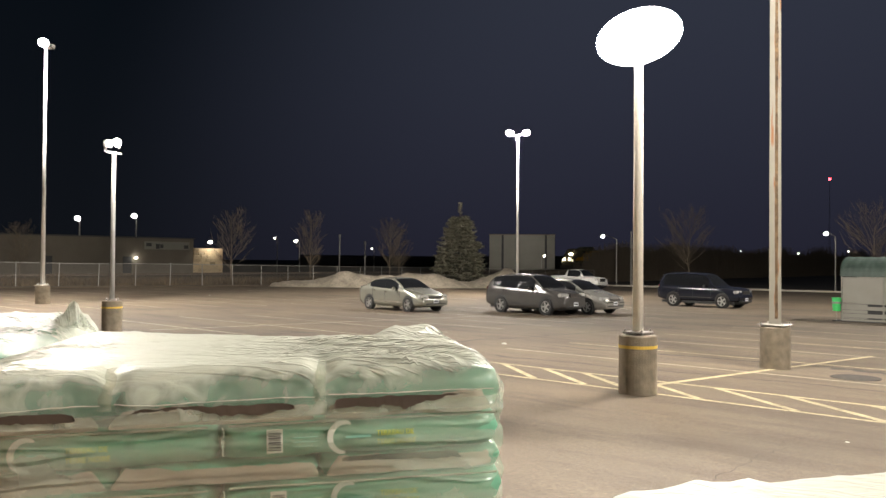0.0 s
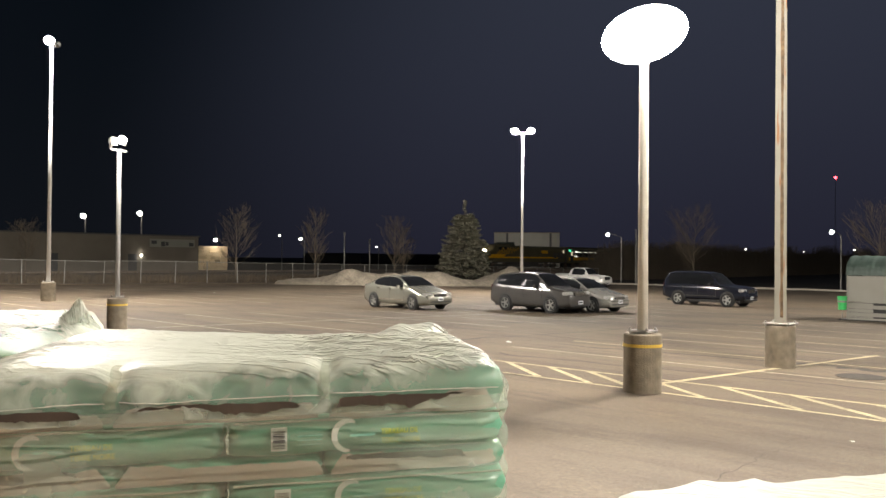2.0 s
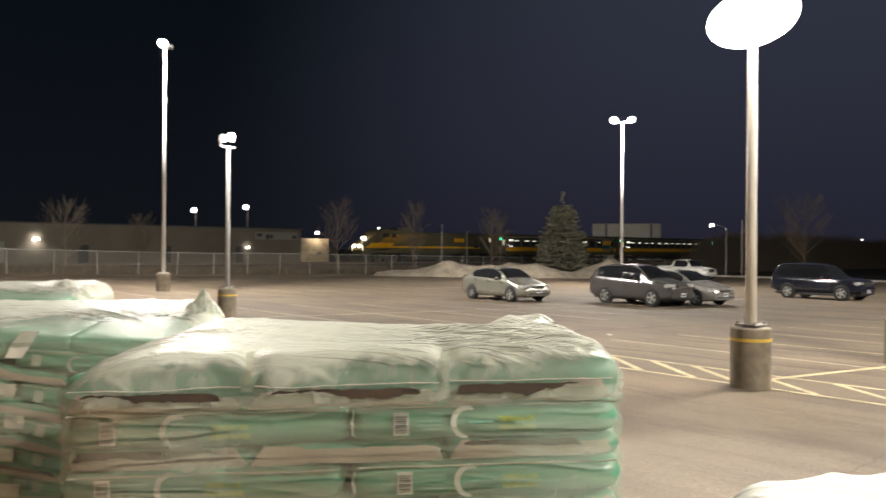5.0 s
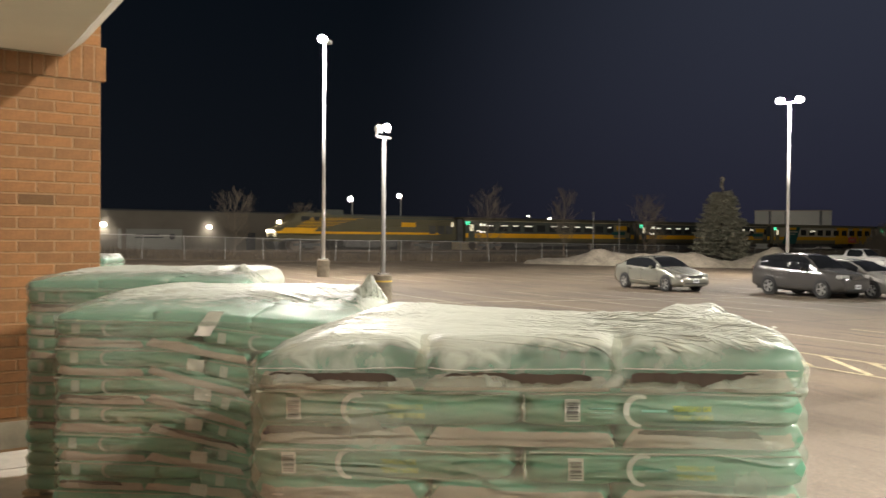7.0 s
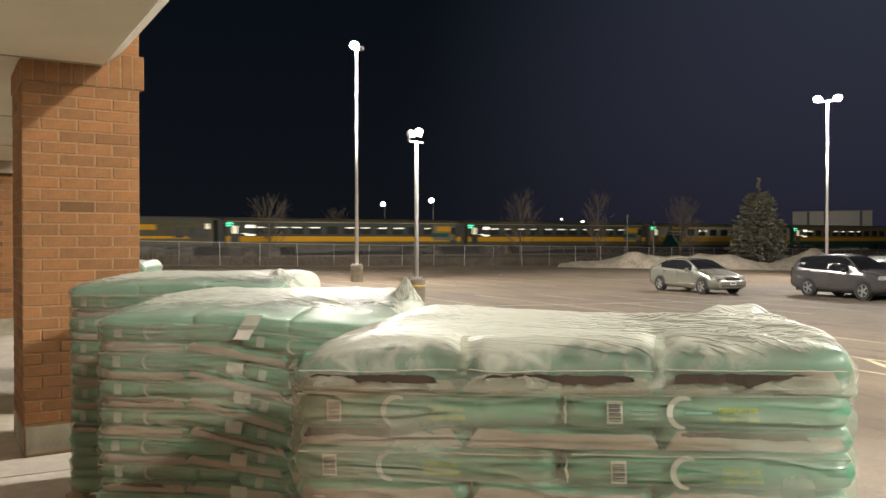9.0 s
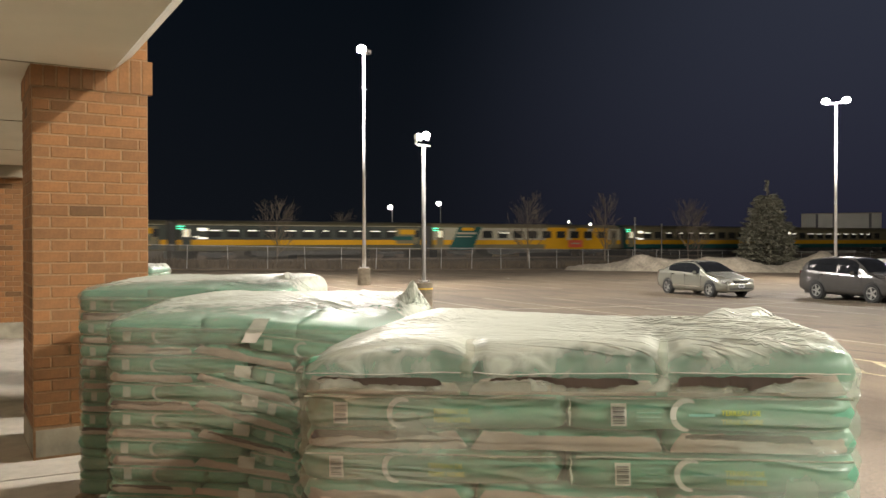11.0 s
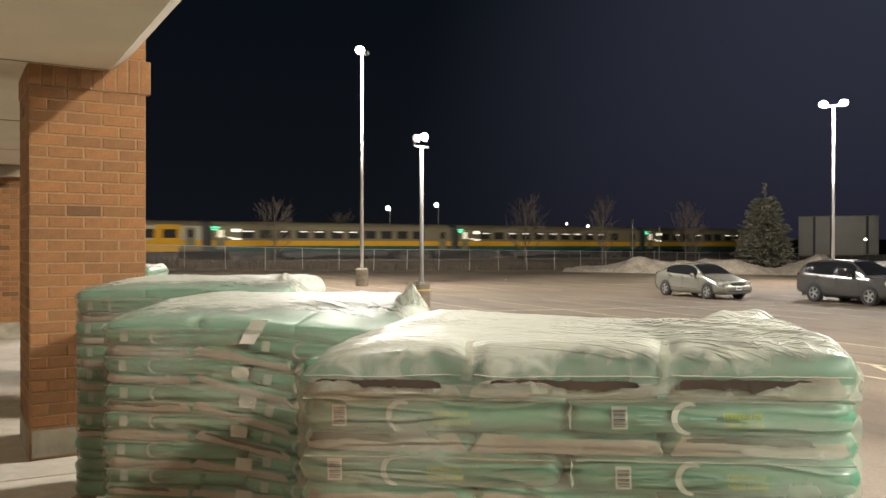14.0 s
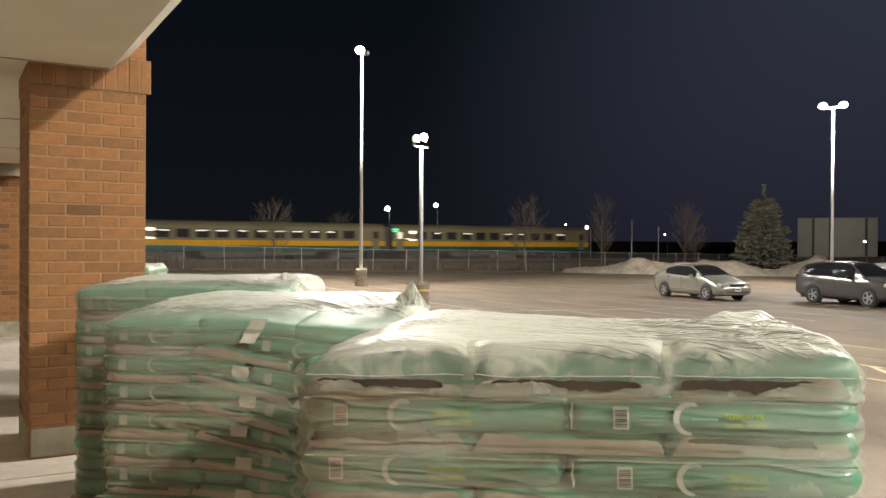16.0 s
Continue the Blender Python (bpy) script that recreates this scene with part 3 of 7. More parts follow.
def course(parent, u0, u1, z, shift, place, rz, d=0.05):
    """One course of bricks between u0 and u1."""
    u = u0 - shift
    while u < u1 - 0.01:
        a, b = max(u, u0), min(u + BRICK_L, u1)
        if b - a > 0.03:
            x, y = place((a + b) / 2)
            brick_at(parent, x, y, z, b - a - JOINT, BRICK_H - JOINT, d, rz)
        u += BRICK_L


def build_column(x0, y0, w, dep, z_top, faces):
    col = slab("column_1", x0 + 0.003, x0 + w - 0.003, y0 + 0.003, y0 + dep - 0.003, WALK_Z, z_top, M["mortar"], "orange brick column with soldier course and concrete plinth", "column")
    bm = bmesh.new()
    box(bm, (x0 + w / 2, y0 + dep / 2, WALK_Z + 0.115), (w + 0.004, dep + 0.004, 0.23))
    bmesh.ops.bevel(bm, geom=bm.edges[:], offset=0.02, segments=2, affect="EDGES")
    part("plinth", bm, M["plinth"], col, "stained grey concrete plinth")
    z = WALK_Z + 0.23 + BRICK_H / 2
    k = 0
    while z < 2.79:
        sh = (0.0, 0.12)[k % 2]
        course(col, x0, x0 + w, z, sh, lambda u: (u, y0 + 0.025), 0)
        if "left" in faces:
            course(col, y0 + 0.05, y0 + dep, z, sh + 0.06, lambda u: (x0 + 0.025, u), 90)
        if "right" in faces:
            course(col, y0 + 0.05, y0 + dep, z, sh + 0.06, lambda u: (x0 + w - 0.025, u), 90)
        z += BRICK_H
        k += 1
    zs = z - BRICK_H / 2 + 0.13
    bm = bmesh.new()
    box(bm, (x0 + w / 2, y0 + dep / 2, zs), (w + 0.012, dep + 0.012, 0.252))
    part("mortar_band", bm, M["mortar"], col)
    u = x0 - 0.008
    while u < x0 + w - 0.04:
        brick_at(col, u + BRICK_H / 2, y0 + 0.021, zs, BRICK_H - JOINT, 0.25, 0.06)
        u += BRICK_H
    u = y0 + 0.05
    while u < y0 + dep:
        brick_at(col, x0 + 0.021, u + BRICK_H / 2, zs, BRICK_H - JOINT, 0.25, 0.06, 90)
        brick_at(col, x0 + w - 0.021, u + BRICK_H / 2, zs, BRICK_H - JOINT, 0.25, 0.06, 90)
        u += BRICK_H
    z = zs + 0.13 + BRICK_H / 2
    while z < z_top:
        course(col, x0, x0 + w, z, (0, .12)[k % 2], lambda u: (u, y0 + 0.025), 0)
        z += BRICK_H
        k += 1
    return col


def build_far_wall():
    yw = 14.95
    w = slab("wall_north", -3.2, 0.5, yw + 0.005, yw + 0.4, WALK_Z, 3.0, M["mortar"], "orange brick wall with a concrete base", "wall")
    bm = bmesh.new()
    box(bm, (-1.35, yw, 0.28), (3.7, 0.1, 0.26))
    part("plinth", bm, M["plinth"], w, "grey concrete base")
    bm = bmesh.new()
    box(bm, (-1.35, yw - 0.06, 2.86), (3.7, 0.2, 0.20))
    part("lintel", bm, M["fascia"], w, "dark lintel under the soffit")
    z, k = 0.41 + BRICK_H / 2, 0
    while z < 2.75:
        course(w, -1.5, 0.5, z, (0, .12)[k % 2], lambda u: (u, yw + 0.024), 0)
        z += BRICK_H
        k += 1
    bm = bmesh.new()
    box(bm, (-2.35, yw - 0.01, 1.57), (1.7, 0.04, 2.3))
    part("plain_brick_face", bm, M["far_brick"], w)


# painted lines
def stripe(p, q, w, mat, name="painted_line", dz=0.006):
    p, q = Vector(p), Vector(q)
    d = (q - p).normalized()
    n = Vector((-d.y, d.x)) * w / 2
    steps = max(2, int((q - p).length / 1.5))
    bm = bmesh.new()
    prev = None
    for i in range(steps + 1):
        c = p.lerp(q, i / steps)
        row = []
        for sgn in (-1, 1):
            v = c + n * sgn * random.uniform(0.86, 1.06)
            row.append(bm.verts.new((v.x, v.y, ground_z(v.x) + dz)))
        if prev:
            bm.faces.new((prev[0], row[0], row[1], prev[1]))
        prev = row
    bmesh.ops.recalc_face_normals(bm, faces=bm.faces[:])
    return tagged(part(name, bm, mat), "worn painted parking line on asphalt", "road marking", kind="structure")


def build_lines():
    Y, W = M["yellow_paint"], M["faint_paint"]
    stripe((10.95, 1.0), (10.95, 11.0), 0.10, Y)
    stripe((12.27, 1.0), (12.27, 11.4), 0.10, Y, dz=0.007)
    stripe((11.9, 6.02), (20.2, 5.02), 0.13, Y, dz=0.008)
    for y in (10.35, 9.36, 8.41, 7.59, 6.55, 5.24, 4.18, 3.05, 1.95):
        stripe((12.25, y), (11.0, y - 1.62), 0.12, Y, dz=0.009)
    for k in range(8):
        x = 14.8 + 2.55 * k
        stripe((x, 0.7), (x, 11.2), 0.10, W if k % 2 == 0 else Y, dz=0.007)
    for yc in (20.2, 35.85, 50):
        stripe((11, yc), (38, yc), 0.12, W, dz=0.008)
        for k in range(11):
            x = 12.2 + 2.55 * k
            stripe((x, yc - 5), (x, yc + 5), 0.10, W, dz=0.007)


build_lines()

# asphalt patches, cracks and a drain
def crack(p, q, w=0.02):
    p, q = Vector(p), Vector(q)
    n = 24
    side = Vector((-(q - p).normalized().y, (q - p).normalized().x))
    bm = bmesh.new()
    prev = None
    for i in range(n + 1):
        c = p.lerp(q, i / n) + side * (noise.noise((p.x + i * 0.5, p.y, 0)) * 0.25)
        ww = w * (0.5 + random.random())
        row = [bm.verts.new((c.x + side.x * s * ww, c.y + side.y * s * ww, ground_z(c.x) + 0.005)) for s in (-1, 1)]
        if prev:
            bm.faces.new((prev[0], row[0], row[1], prev[1]))
        prev = row
    bmesh.ops.recalc_face_normals(bm, faces=bm.faces[:])
    return tagged(part("crack_seal", bm, M["tar"]), "dark tar-sealed crack in the asphalt", "crack", kind="structure")


for p, q, w in [((13.4, 10.5), (14.0, 3.2), .03), ((16.2, 11), (17.4, 1.5), .05), ((16.9, 4.9), (16.3, 2.2), .12), ((9.2, 3.0), (6.6, 2.9), .0045),
                ((8, 18), (30, 15.5), .03), ((14, 30), (38, 27), .04), ((20, 44), (46, 41), .04), ((12, 13.2), (26, 12.6), .03)]:
    crack(p, q, w)
bm = bmesh.new()
tube(bm, (15.5, 4.12, ground_z(15.5)), (15.5, 4.12, ground_z(15.5) + 0.014), 0.40, seg=28)
tagged(part("manhole_cover", bm, M["tar"]), "round dark iron manhole cover set in asphalt", "manhole cover")


# ---- stacks of soil bags ----
BAG_L, BAG_W, LAYER = 0.60, 0.40, 0.065


def bag_mesh(seed, green_ends=False, nu=22, nv=16):
    """A filled plastic bag, flattened by the load, seams at its two short ends."""
    bm = bmesh.new()
    T = LAYER * 1.12
    rows = {}
    for side in (1, -1):
        for i in range(nu + 1):
            for j in range(nv + 1):
                u, v = -1 + 2 * i / nu, -1 + 2 * j / nv
                u, v = math.sin(u * math.pi / 2) * 0.55 + u * 0.45, math.sin(v * math.pi / 2) * 0.6 + v * 0.4
                edge = i in (0, nu) or j in (0, nv)
                if side == -1 and edge:
                    rows[(side, i, j)] = rows[(1, i, j)]
                    continue
                prof = ((1 - abs(u) ** 16) * (1 - abs(v) ** 14)) ** 0.33 if not edge else 0.0
                w = noise.noise((u * 2.1 + seed * 7.3, v * 2.1, side * 3.0)) * 0.16 + noise.noise((u * 6 + seed, v * 5, side * 9.0)) * 0.07
                x = u * (BAG_L / 2) * (1 - 0.05 * abs(v) ** 9) + noise.noise((v * 4, seed, 5)) * 0.006 * abs(u) ** 6
                y = v * (BAG_W / 2) * (1 - 0.045 * abs(u) ** 12) + noise.noise((u * 3.5, seed, 11)) * 0.008 * abs(v) ** 6
                z = side * T / 2 * prof * (1 + w)
                z += noise.noise((u * 1.5, v * 1.2, seed + 20)) * 0.006 * (1 - abs(u) ** 8)
                rows[(side, i, j)] = bm.verts.new((x, y, z))
    for side in (1, -1):
        for i in range(nu):
            for j in range(nv):
                q = [rows[(side, i, j)], rows[(side, i + 1, j)], rows[(side, i + 1, j + 1)], rows[(side, i, j + 1)]]
                if side == -1:
                    q.reverse()
                if len(set(q)) < 3:
                    continue
                f = bm.faces.new(q)
                end = i < 3 or i > nu - 4
                f.material_index = 0 if green_ends else 1 if (end and (side == -1 or i < 2 or i > nu - 3)) or (side == -1 and 1 < j < nv - 2) else 0
    return mesh_of("bag", bm, [M["bag_green"], M["bag_beige"]], smooth=True)


TOP_BAGS = [bag_mesh(s, True) for s in range(6, 9)]
H_SIDE, H_END, H_TOP = 0.074, 0.053, 0.084
FILM_Z = 1.324


def text_mesh(body, size):
    cu = bpy.data.curves.new("text", "FONT")
    cu.body, cu.size, cu.extrude, cu.resolution_u = body, size, 0.0006, 2
    ob = bpy.data.objects.new("text", cu)
    scene.collection.objects.link(ob)
    bpy.context.view_layer.update()
    me = bpy.data.meshes.new_from_object(ob.evaluated_get(bpy.context.evaluated_depsgraph_get()))
    bpy.data.objects.remove(ob)
    bpy.data.curves.remove(cu)
    me.materials.clear()
    me.materials.append(M["label_yellow"])
    return me


TXT_A, TXT_B = text_mesh("TERREAU DE", 0.0135), text_mesh("TERRE NOIRE", 0.0135)


def label_meshes():
    out = {}
    bm = bmesh.new()
    box(bm, (0, 0, 0), (0.032, 0.0016, 0.042))
    out["card"] = mesh_of("barcode_label", bm, M["label_white"])
    out["card_dim"] = out["card"].copy()
    out["card_dim"].materials[0] = M["label_dim"]
    bm = bmesh.new()
    z = -0.016
    for w in (2, 1, 3, 1, 2, 4, 1, 1, 3, 2, 1, 2):
        box(bm, (0, -0.0014, z), (0.024, 0.0012, 0.0006 * w))
        z += 0.0006 * w + 0.0016
    out["bars"] = mesh_of("barcode_bars", bm, M["label_black"])
    bm = bmesh.new()
    n, pr = 22, None
    for k in range(n + 1):
        a = radians(60 + 215 * k / n)
        w = 0.0085 * (0.35 + max(0.0, math.sin(math.pi * k / n)) ** 0.6)
        row = []
        for rr in (0.027 - w / 2, 0.027 + w / 2):
            for yy in (0.0, -0.0016):
                row.append(bm.verts.new((rr * math.cos(a) * 1.05, yy, rr * math.sin(a))))
        if pr:
            for q in ((1, 3), (0, 2), (0, 1), (2, 3)):
                bm.faces.new((pr[q[0]], pr[q[1]], row[q[1]], row[q[0]]))
        pr = row
    bmesh.ops.recalc_face_normals(bm, faces=bm.faces[:])
    out["arc"] = mesh_of("arc_mark", bm, M["label_white"])
    out["arc_dim"] = out["arc"].copy()
    out["arc_dim"].materials[0] = M["label_dim"]
    bm = bmesh.new()
    box(bm, (0, 0, 0), (0.052, 0.0014, 0.0042))
    out["bar"] = mesh_of("word_bar", bm, M["label_faint"])
    bm = bmesh.new()
    for k in range(4):
        box(bm, (0, 0, 0.012 - 0.008 * k), (0.05, 0.0012, 0.0014))
    out["lines"] = mesh_of("fine_print_bars", bm, M["label_faint"])
    return out


LAB = label_meshes()


def put(name, me, parent, x, y, z, rx=0):
    o = new(name, me)
    o.parent = parent
    o.matrix_local = pose(x, y, z, rx, 0, 0)
    if "bars" in name:
        o["kind"] = "stuff"
    return o


def label_bag(bag, detailed, dx=0.0):
    y = -BAG_W / 2 - 0.0045
    put("barcode_label", LAB["card" if detailed else "card_dim"], bag, -0.203 + dx, y, -0.001)
    if detailed:
        put("barcode_bars", LAB["bars"], bag, -0.203 + dx, y, -0.001)
    put("arc_mark", LAB["arc" if detailed else "arc_dim"], bag, -0.065 + dx, y, -0.001)
    put("word_bar", LAB["bar"], bag, -0.036 + dx, y, -0.001)
    if detailed:
        put("fine_print_bars", LAB["lines"], bag, -0.142 + dx, y, -0.001)
        put("product_text", TXT_A, bag, 0.002 + dx, y, -0.001, 90)
        put("product_text", TXT_B, bag, 0.002 + dx, y, -0.0175, 90)
    else:
        put("word_bar", LAB["bar"], bag, 0.06 + dx, y, 0.006)


def contour(n, a, b, p=5.0):
    """Points on a rounded rectangle with half sides a and b."""
    pts = []
    for k in range(n):
        t = 2 * math.pi * k / n
        c, s = math.cos(t), math.sin(t)
        r = (abs(c / a) ** p + abs(s / b) ** p) ** (-1 / p)
        pts.append((r * c, r * s))
    return pts


def wrap_mesh(seed, z0, z1, hx, hy):
    bm = bmesh.new()
    n, m = 190, 100
    rows = []
    for j in range(m + 1):
        z = z0 + (z1 - z0) * j / m
        ph = (z - 0.14) / LAYER
        bulge = 0.010 * abs(math.sin(math.pi * ph)) ** 0.7
        row = []
        for k, (x, y) in enumerate(contour(n, hx, hy, 14)):
            d = bulge - 0.004 + 0.006 * noise.noise((x * 4, y * 4 + seed, z * 9)) + 0.003 * noise.noise((x * 3, y * 3, z * 40 + seed))
            d += 0.010 * ease(abs(x), hx * 0.88, hx) * noise.noise((x * 30, y * 22, z * 34 + seed))
            l = math.hypot(x, y)
            row.append(bm.verts.new((x + x / l * d, y + y / l * d, z)))
        rows.append(row)
    for j in range(m):
        for k in range(n):
            bm.faces.new((rows[j][k], rows[j][(k + 1) % n], rows[j + 1][(k + 1) % n], rows[j + 1][k]))
    return bm


def ease(v, lo, hi):
    t = min(1.0, max(0.0, (v - lo) / (hi - lo)))
    return t * t * (3 - 2 * t)


def crest(v, sharp):
    """A sharp fold where the noise value v passes zero."""
    return max(0.0, 1 - abs(v) * 1.8) ** sharp


def sheet_z(x, y, seed, hx, hy, left, front, lift, back):
    """Relief of the drawn sheet over the top bags: pillows, gathered gaps and folds pulled towards the corners."""
    z = 0.0
    for gx in (-hx / 3, hx / 3):
        gx += 0.012 * noise.noise((y * 5, gx, seed))
        z -= (0.002 + 0.012 * ease(-y, 0.34, 0.50)) * math.exp(-((x - gx) / 0.026) ** 2) * (1 if y < 0.12 else 0.25)
    z -= 0.003 * math.exp(-((y - 0.10) / 0.04) ** 2)
    z += 0.005 * noise.noise((x * 4, y * 4, seed)) + 0.0025 * noise.noise((x * 11, y * 11, seed))
    # folds fanning from the pulled front corner
    dx, dy = 0.72 - x, y + 0.64
    a, d = math.atan2(dy, dx), math.hypot(dx, dy)
    w = ease(x, -0.15, 0.36)
    if w > 0:
        wob = 0.10 * noise.noise((x * 4, y * 4, seed + 3))
        z += w * (0.0085 * crest(noise.noise(((a + wob) * 9, d * 1.1, seed)), 3) + 0.0055 * crest(noise.noise(((a + wob) * 21, d * 1.6, seed + 5)), 3))
    # flatter folds running off the other end
    w = ease(-x, 0.12, 0.42)
    if w > 0:
        a = math.atan2(y + 0.20, x + 0.95)
        z += w * (0.006 * crest(noise.noise((a * 13, x * 2.2, seed + 9)), 3) + 0.0035 * crest(noise.noise((a * 34, x * 5.0, seed + 12)), 3))
    z += 0.0016 * crest(noise.noise((x * 2.0, y * 17 + x * 4, seed + 15)), 4)
    z -= left * ease(-x / hx, 0.62, 1.10) + 0.040 * ease(x / hx, 0.88, 1.02)
    z -= front * ease(-y / hy, -0.15, 1.05) + back * ease(y / hy, -0.30, 1.0) * (0.2 + 0.8 * ease(x / hx, -0.6, 0.7))
    if lift:
        z += lift * ease(x / hx, 0.62, 0.74) * ease(-x / hx, -1.0, -0.93) * ease(y, 0.22, 0.40) * (1 + 0.25 * noise.noise((x * 16, y * 5, seed)))
    return z


def top_mesh(seed, top, hx, hy, droop=0.060, lift=0.0, front=0.0, back=0.0, n=220, m=20):
    """The sheet that is drawn over the top layer, with bag edges showing through and pulled creases."""
    bm = bmesh.new()
    prof = [(1.004, -0.105), (1.007, -0.090), (1.008, -0.074), (1.006, -0.058)]
    prof += [(0.90 + 0.106 * math.cos(a), -0.048 + 0.048 * math.sin(a)) for a in [math.pi / 2 * k / 7 for k in range(1, 8)]]
    prof += [(0.90 - 0.88 * k / m, 0.003 * k / m) for k in range(1, m + 1)]
    rows = []
    for j, (s, dz) in enumerate(prof):
        row = []
        for x, y in contour(n, hx, hy, 14 if j < 4 else 12 if j < 10 else 10):
            x, y = x * s, y * s
            k = ease(dz, -0.085, -0.012)
            z = top + dz + k * sheet_z(x, y, seed, hx, hy, droop, front, lift, back)
            c = 0.004 * noise.noise((x * 9, y * 9, z * 30 + seed)) * (1 - k * 0.6)
            l = math.hypot(x, y) + 1e-6
            over = 0.09 * k * ease(x / hx, 0.3, 1.0) * ease(y / hy, 0.0, 1.0) if lift else 0.0
            row.append(bm.verts.new((x + x / l * c + over, y + y / l * c, z)))
        rows.append(row)
    for j in range(len(prof) - 1):
        for k in range(n):
            bm.faces.new((rows[j][k], rows[j][(k + 1) % n], rows[j + 1][(k + 1) % n], rows[j + 1][k]))
    bm.faces.new(rows[-1])
    return bm


def tuft_mesh(ear, seed):
    """A tuft where the sheet was tied off: a pleated fold that stands up in a ridge."""
    bm = bmesh.new()
    ex, ey, ez, eh, ew = ear
    na, nb, grid = 24, 12, []
    for i in range(na + 1):
        f = -1 + 2 * i / na
        crown = max(0.0, 1 - abs(f) ** 0.9) * (1 if f < 0 else 1 - 0.25 * f)
        row = []
        for j in range(nb + 1):
            g = -1 + 2 * j / nb
            h = eh * crown * max(0.0, 1 - abs(g)) * (1 + 0.3 * noise.noise((f * 4, g * 3, seed)))
            pleat = 0.012 * noise.noise((f * 9 + g * 2, g * 2, seed + 4)) * (1 - abs(g) * 0.5)
            row.append(bm.verts.new((ex + f * ew * 1.9 + 0.4 * h * g, ey + g * ew * 0.9 + pleat, ez + h - 0.05 * max(0.0, f) ** 2 + 0.006 * noise.noise((f * 6, g * 6, seed)))))
        grid.append(row)
    for i in range(na):
        for j in range(nb):
            bm.faces.new((grid[i][j], grid[i + 1][j], grid[i + 1][j + 1], grid[i][j + 1]))
    return bm


def slump(z, lean):
    """Slope of the sagging half of a stack at height z."""
    return lean * math.exp(-((z - 0.9) / 0.30) ** 2)


def soil_stack(fl, rz, layers, label, labelled=0, ear=(), seed=0, lean=0.0, squash=1.0, droopy=1.0, lift=0.0, front=0.0, back=0.0, fine=False, film="film_top", crown=H_TOP):
    d = Vector((math.cos(radians(rz)), math.sin(radians(rz))))
    n = Vector((-d.y, d.x))
    c = Vector(fl) + d * 0.6 + n * 0.5
    st = thing("soil_bag_stack", (c.x, c.y, WALK_Z), rz, label, "bag stack", "stacks of soil bags")
    bm = bmesh.new()
    for y in (-0.45, 0, 0.45):
        box(bm, (0, y, 0.05), (1.2, 0.09, 0.1))
    for k in range(7):
        box(bm, (-0.55 + k * 1.1 / 6, 0, 0.12), (0.1, 1.0, 0.02))
    part("pallet", bm, M["pallet_wood"], st, "worn softwood pallet")
    rnd = random.Random(seed)
    rows_out = []
    z = 0.14
    for k in range(layers):
        ends_front = (layers - 1 - k) % 2 == 0
        is_top = k == layers - 1
        h = (crown if is_top else H_END if ends_front else H_SIDE) * squash
        for idx in range(5):
            bag = new("bag", rnd.choice(TOP_BAGS))
            bag.parent = st
            if ends_front:
                pos = [(-0.4, -0.2, 90), (0, -0.2, 90), (0.4, -0.2, 270), (-0.3, 0.3, 0), (0.3, 0.3, 180)][idx]
            else:
                pos = [(-0.3, -0.3, 0), (0.3, -0.3, 0), (-0.4, 0.2, 90), (0, 0.2, 270), (0.4, 0.2, 90)][idx]
            jx, jy = rnd.uniform(-.008, .008), rnd.uniform(-.010, .010)
            if ends_front:
                jy = abs(jy) + (0.010 if is_top else 0.004)
            tilt = rnd.uniform(-1.0, 1.0)
            sag = 0.0
            droop = 0.0
            if is_top:
                jx, droop = -0.015 * pos[0], (1.5 if pos[0] > 0.2 else -5.0 * droopy if pos[0] < -0.2 else 0)
                sag -= (0.012 if droop < 0 else 0.006) + front * (0.35 if pos[1] < 0 else 0) + back * (0.75 if pos[1] > 0 else 0.15)
            roll = tilt * 0.4 + droop
            if lean and pos[1] < 0 and pos[0] > -0.2:
                sl = slump(z, lean) * rnd.uniform(0.85, 1.1) * (0.5 if is_top else 1)
                roll += math.degrees(math.atan(sl))
                sag -= sl * (pos[0] + 0.12)
            bag.matrix_local = pose(pos[0] * 0.975 + jx, pos[1] * 0.985 + jy, z + h / 2 + rnd.uniform(-.003, .003) + sag, math.degrees((front - back * 0.6) * 1.3) if is_top and pos[1] < 0 else math.degrees(-back) if is_top else 0, roll, 0) @ pose(0, 0, 0, 0, 0, pos[2] + tilt) @ Matrix.Diagonal((1, 1.07 if is_top else 1, (0.86 if is_top else 1.0) * h / LAYER, 1))
            if labelled and not ends_front and idx < 2 and k >= layers - 13:
                label_bag(bag, labelled > 1, 0.024 * idx if labelled > 1 else 0.0)
        if z > 0.4 and labelled:
            rows_out.append((z, h, ends_front, is_top))
        z += h
    top = z + 0.015
    part("film_wrap", wrap_mesh(seed, 0.12, top - 0.085, 0.602, 0.512), M["film_brown_end" if labelled > 1 else "film_side"], st, "hazy clear stretch film", smooth=True)
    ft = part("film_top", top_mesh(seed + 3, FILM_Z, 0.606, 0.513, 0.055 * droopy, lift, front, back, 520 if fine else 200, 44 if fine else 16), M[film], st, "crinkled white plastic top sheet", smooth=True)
    ft.matrix_local = pose(0, 0, top - FILM_Z)
    for ex, ey, eh, ew in ear:
        tuft = part("film_tuft", tuft_mesh((ex, ey, FILM_Z - 0.02, eh, ew), seed + 3), M["film_top"], st, "pleated white tuft of plastic film", smooth=True)
        tuft.matrix_local = pose(0, 0, top - FILM_Z)
    return st, top, rows_out


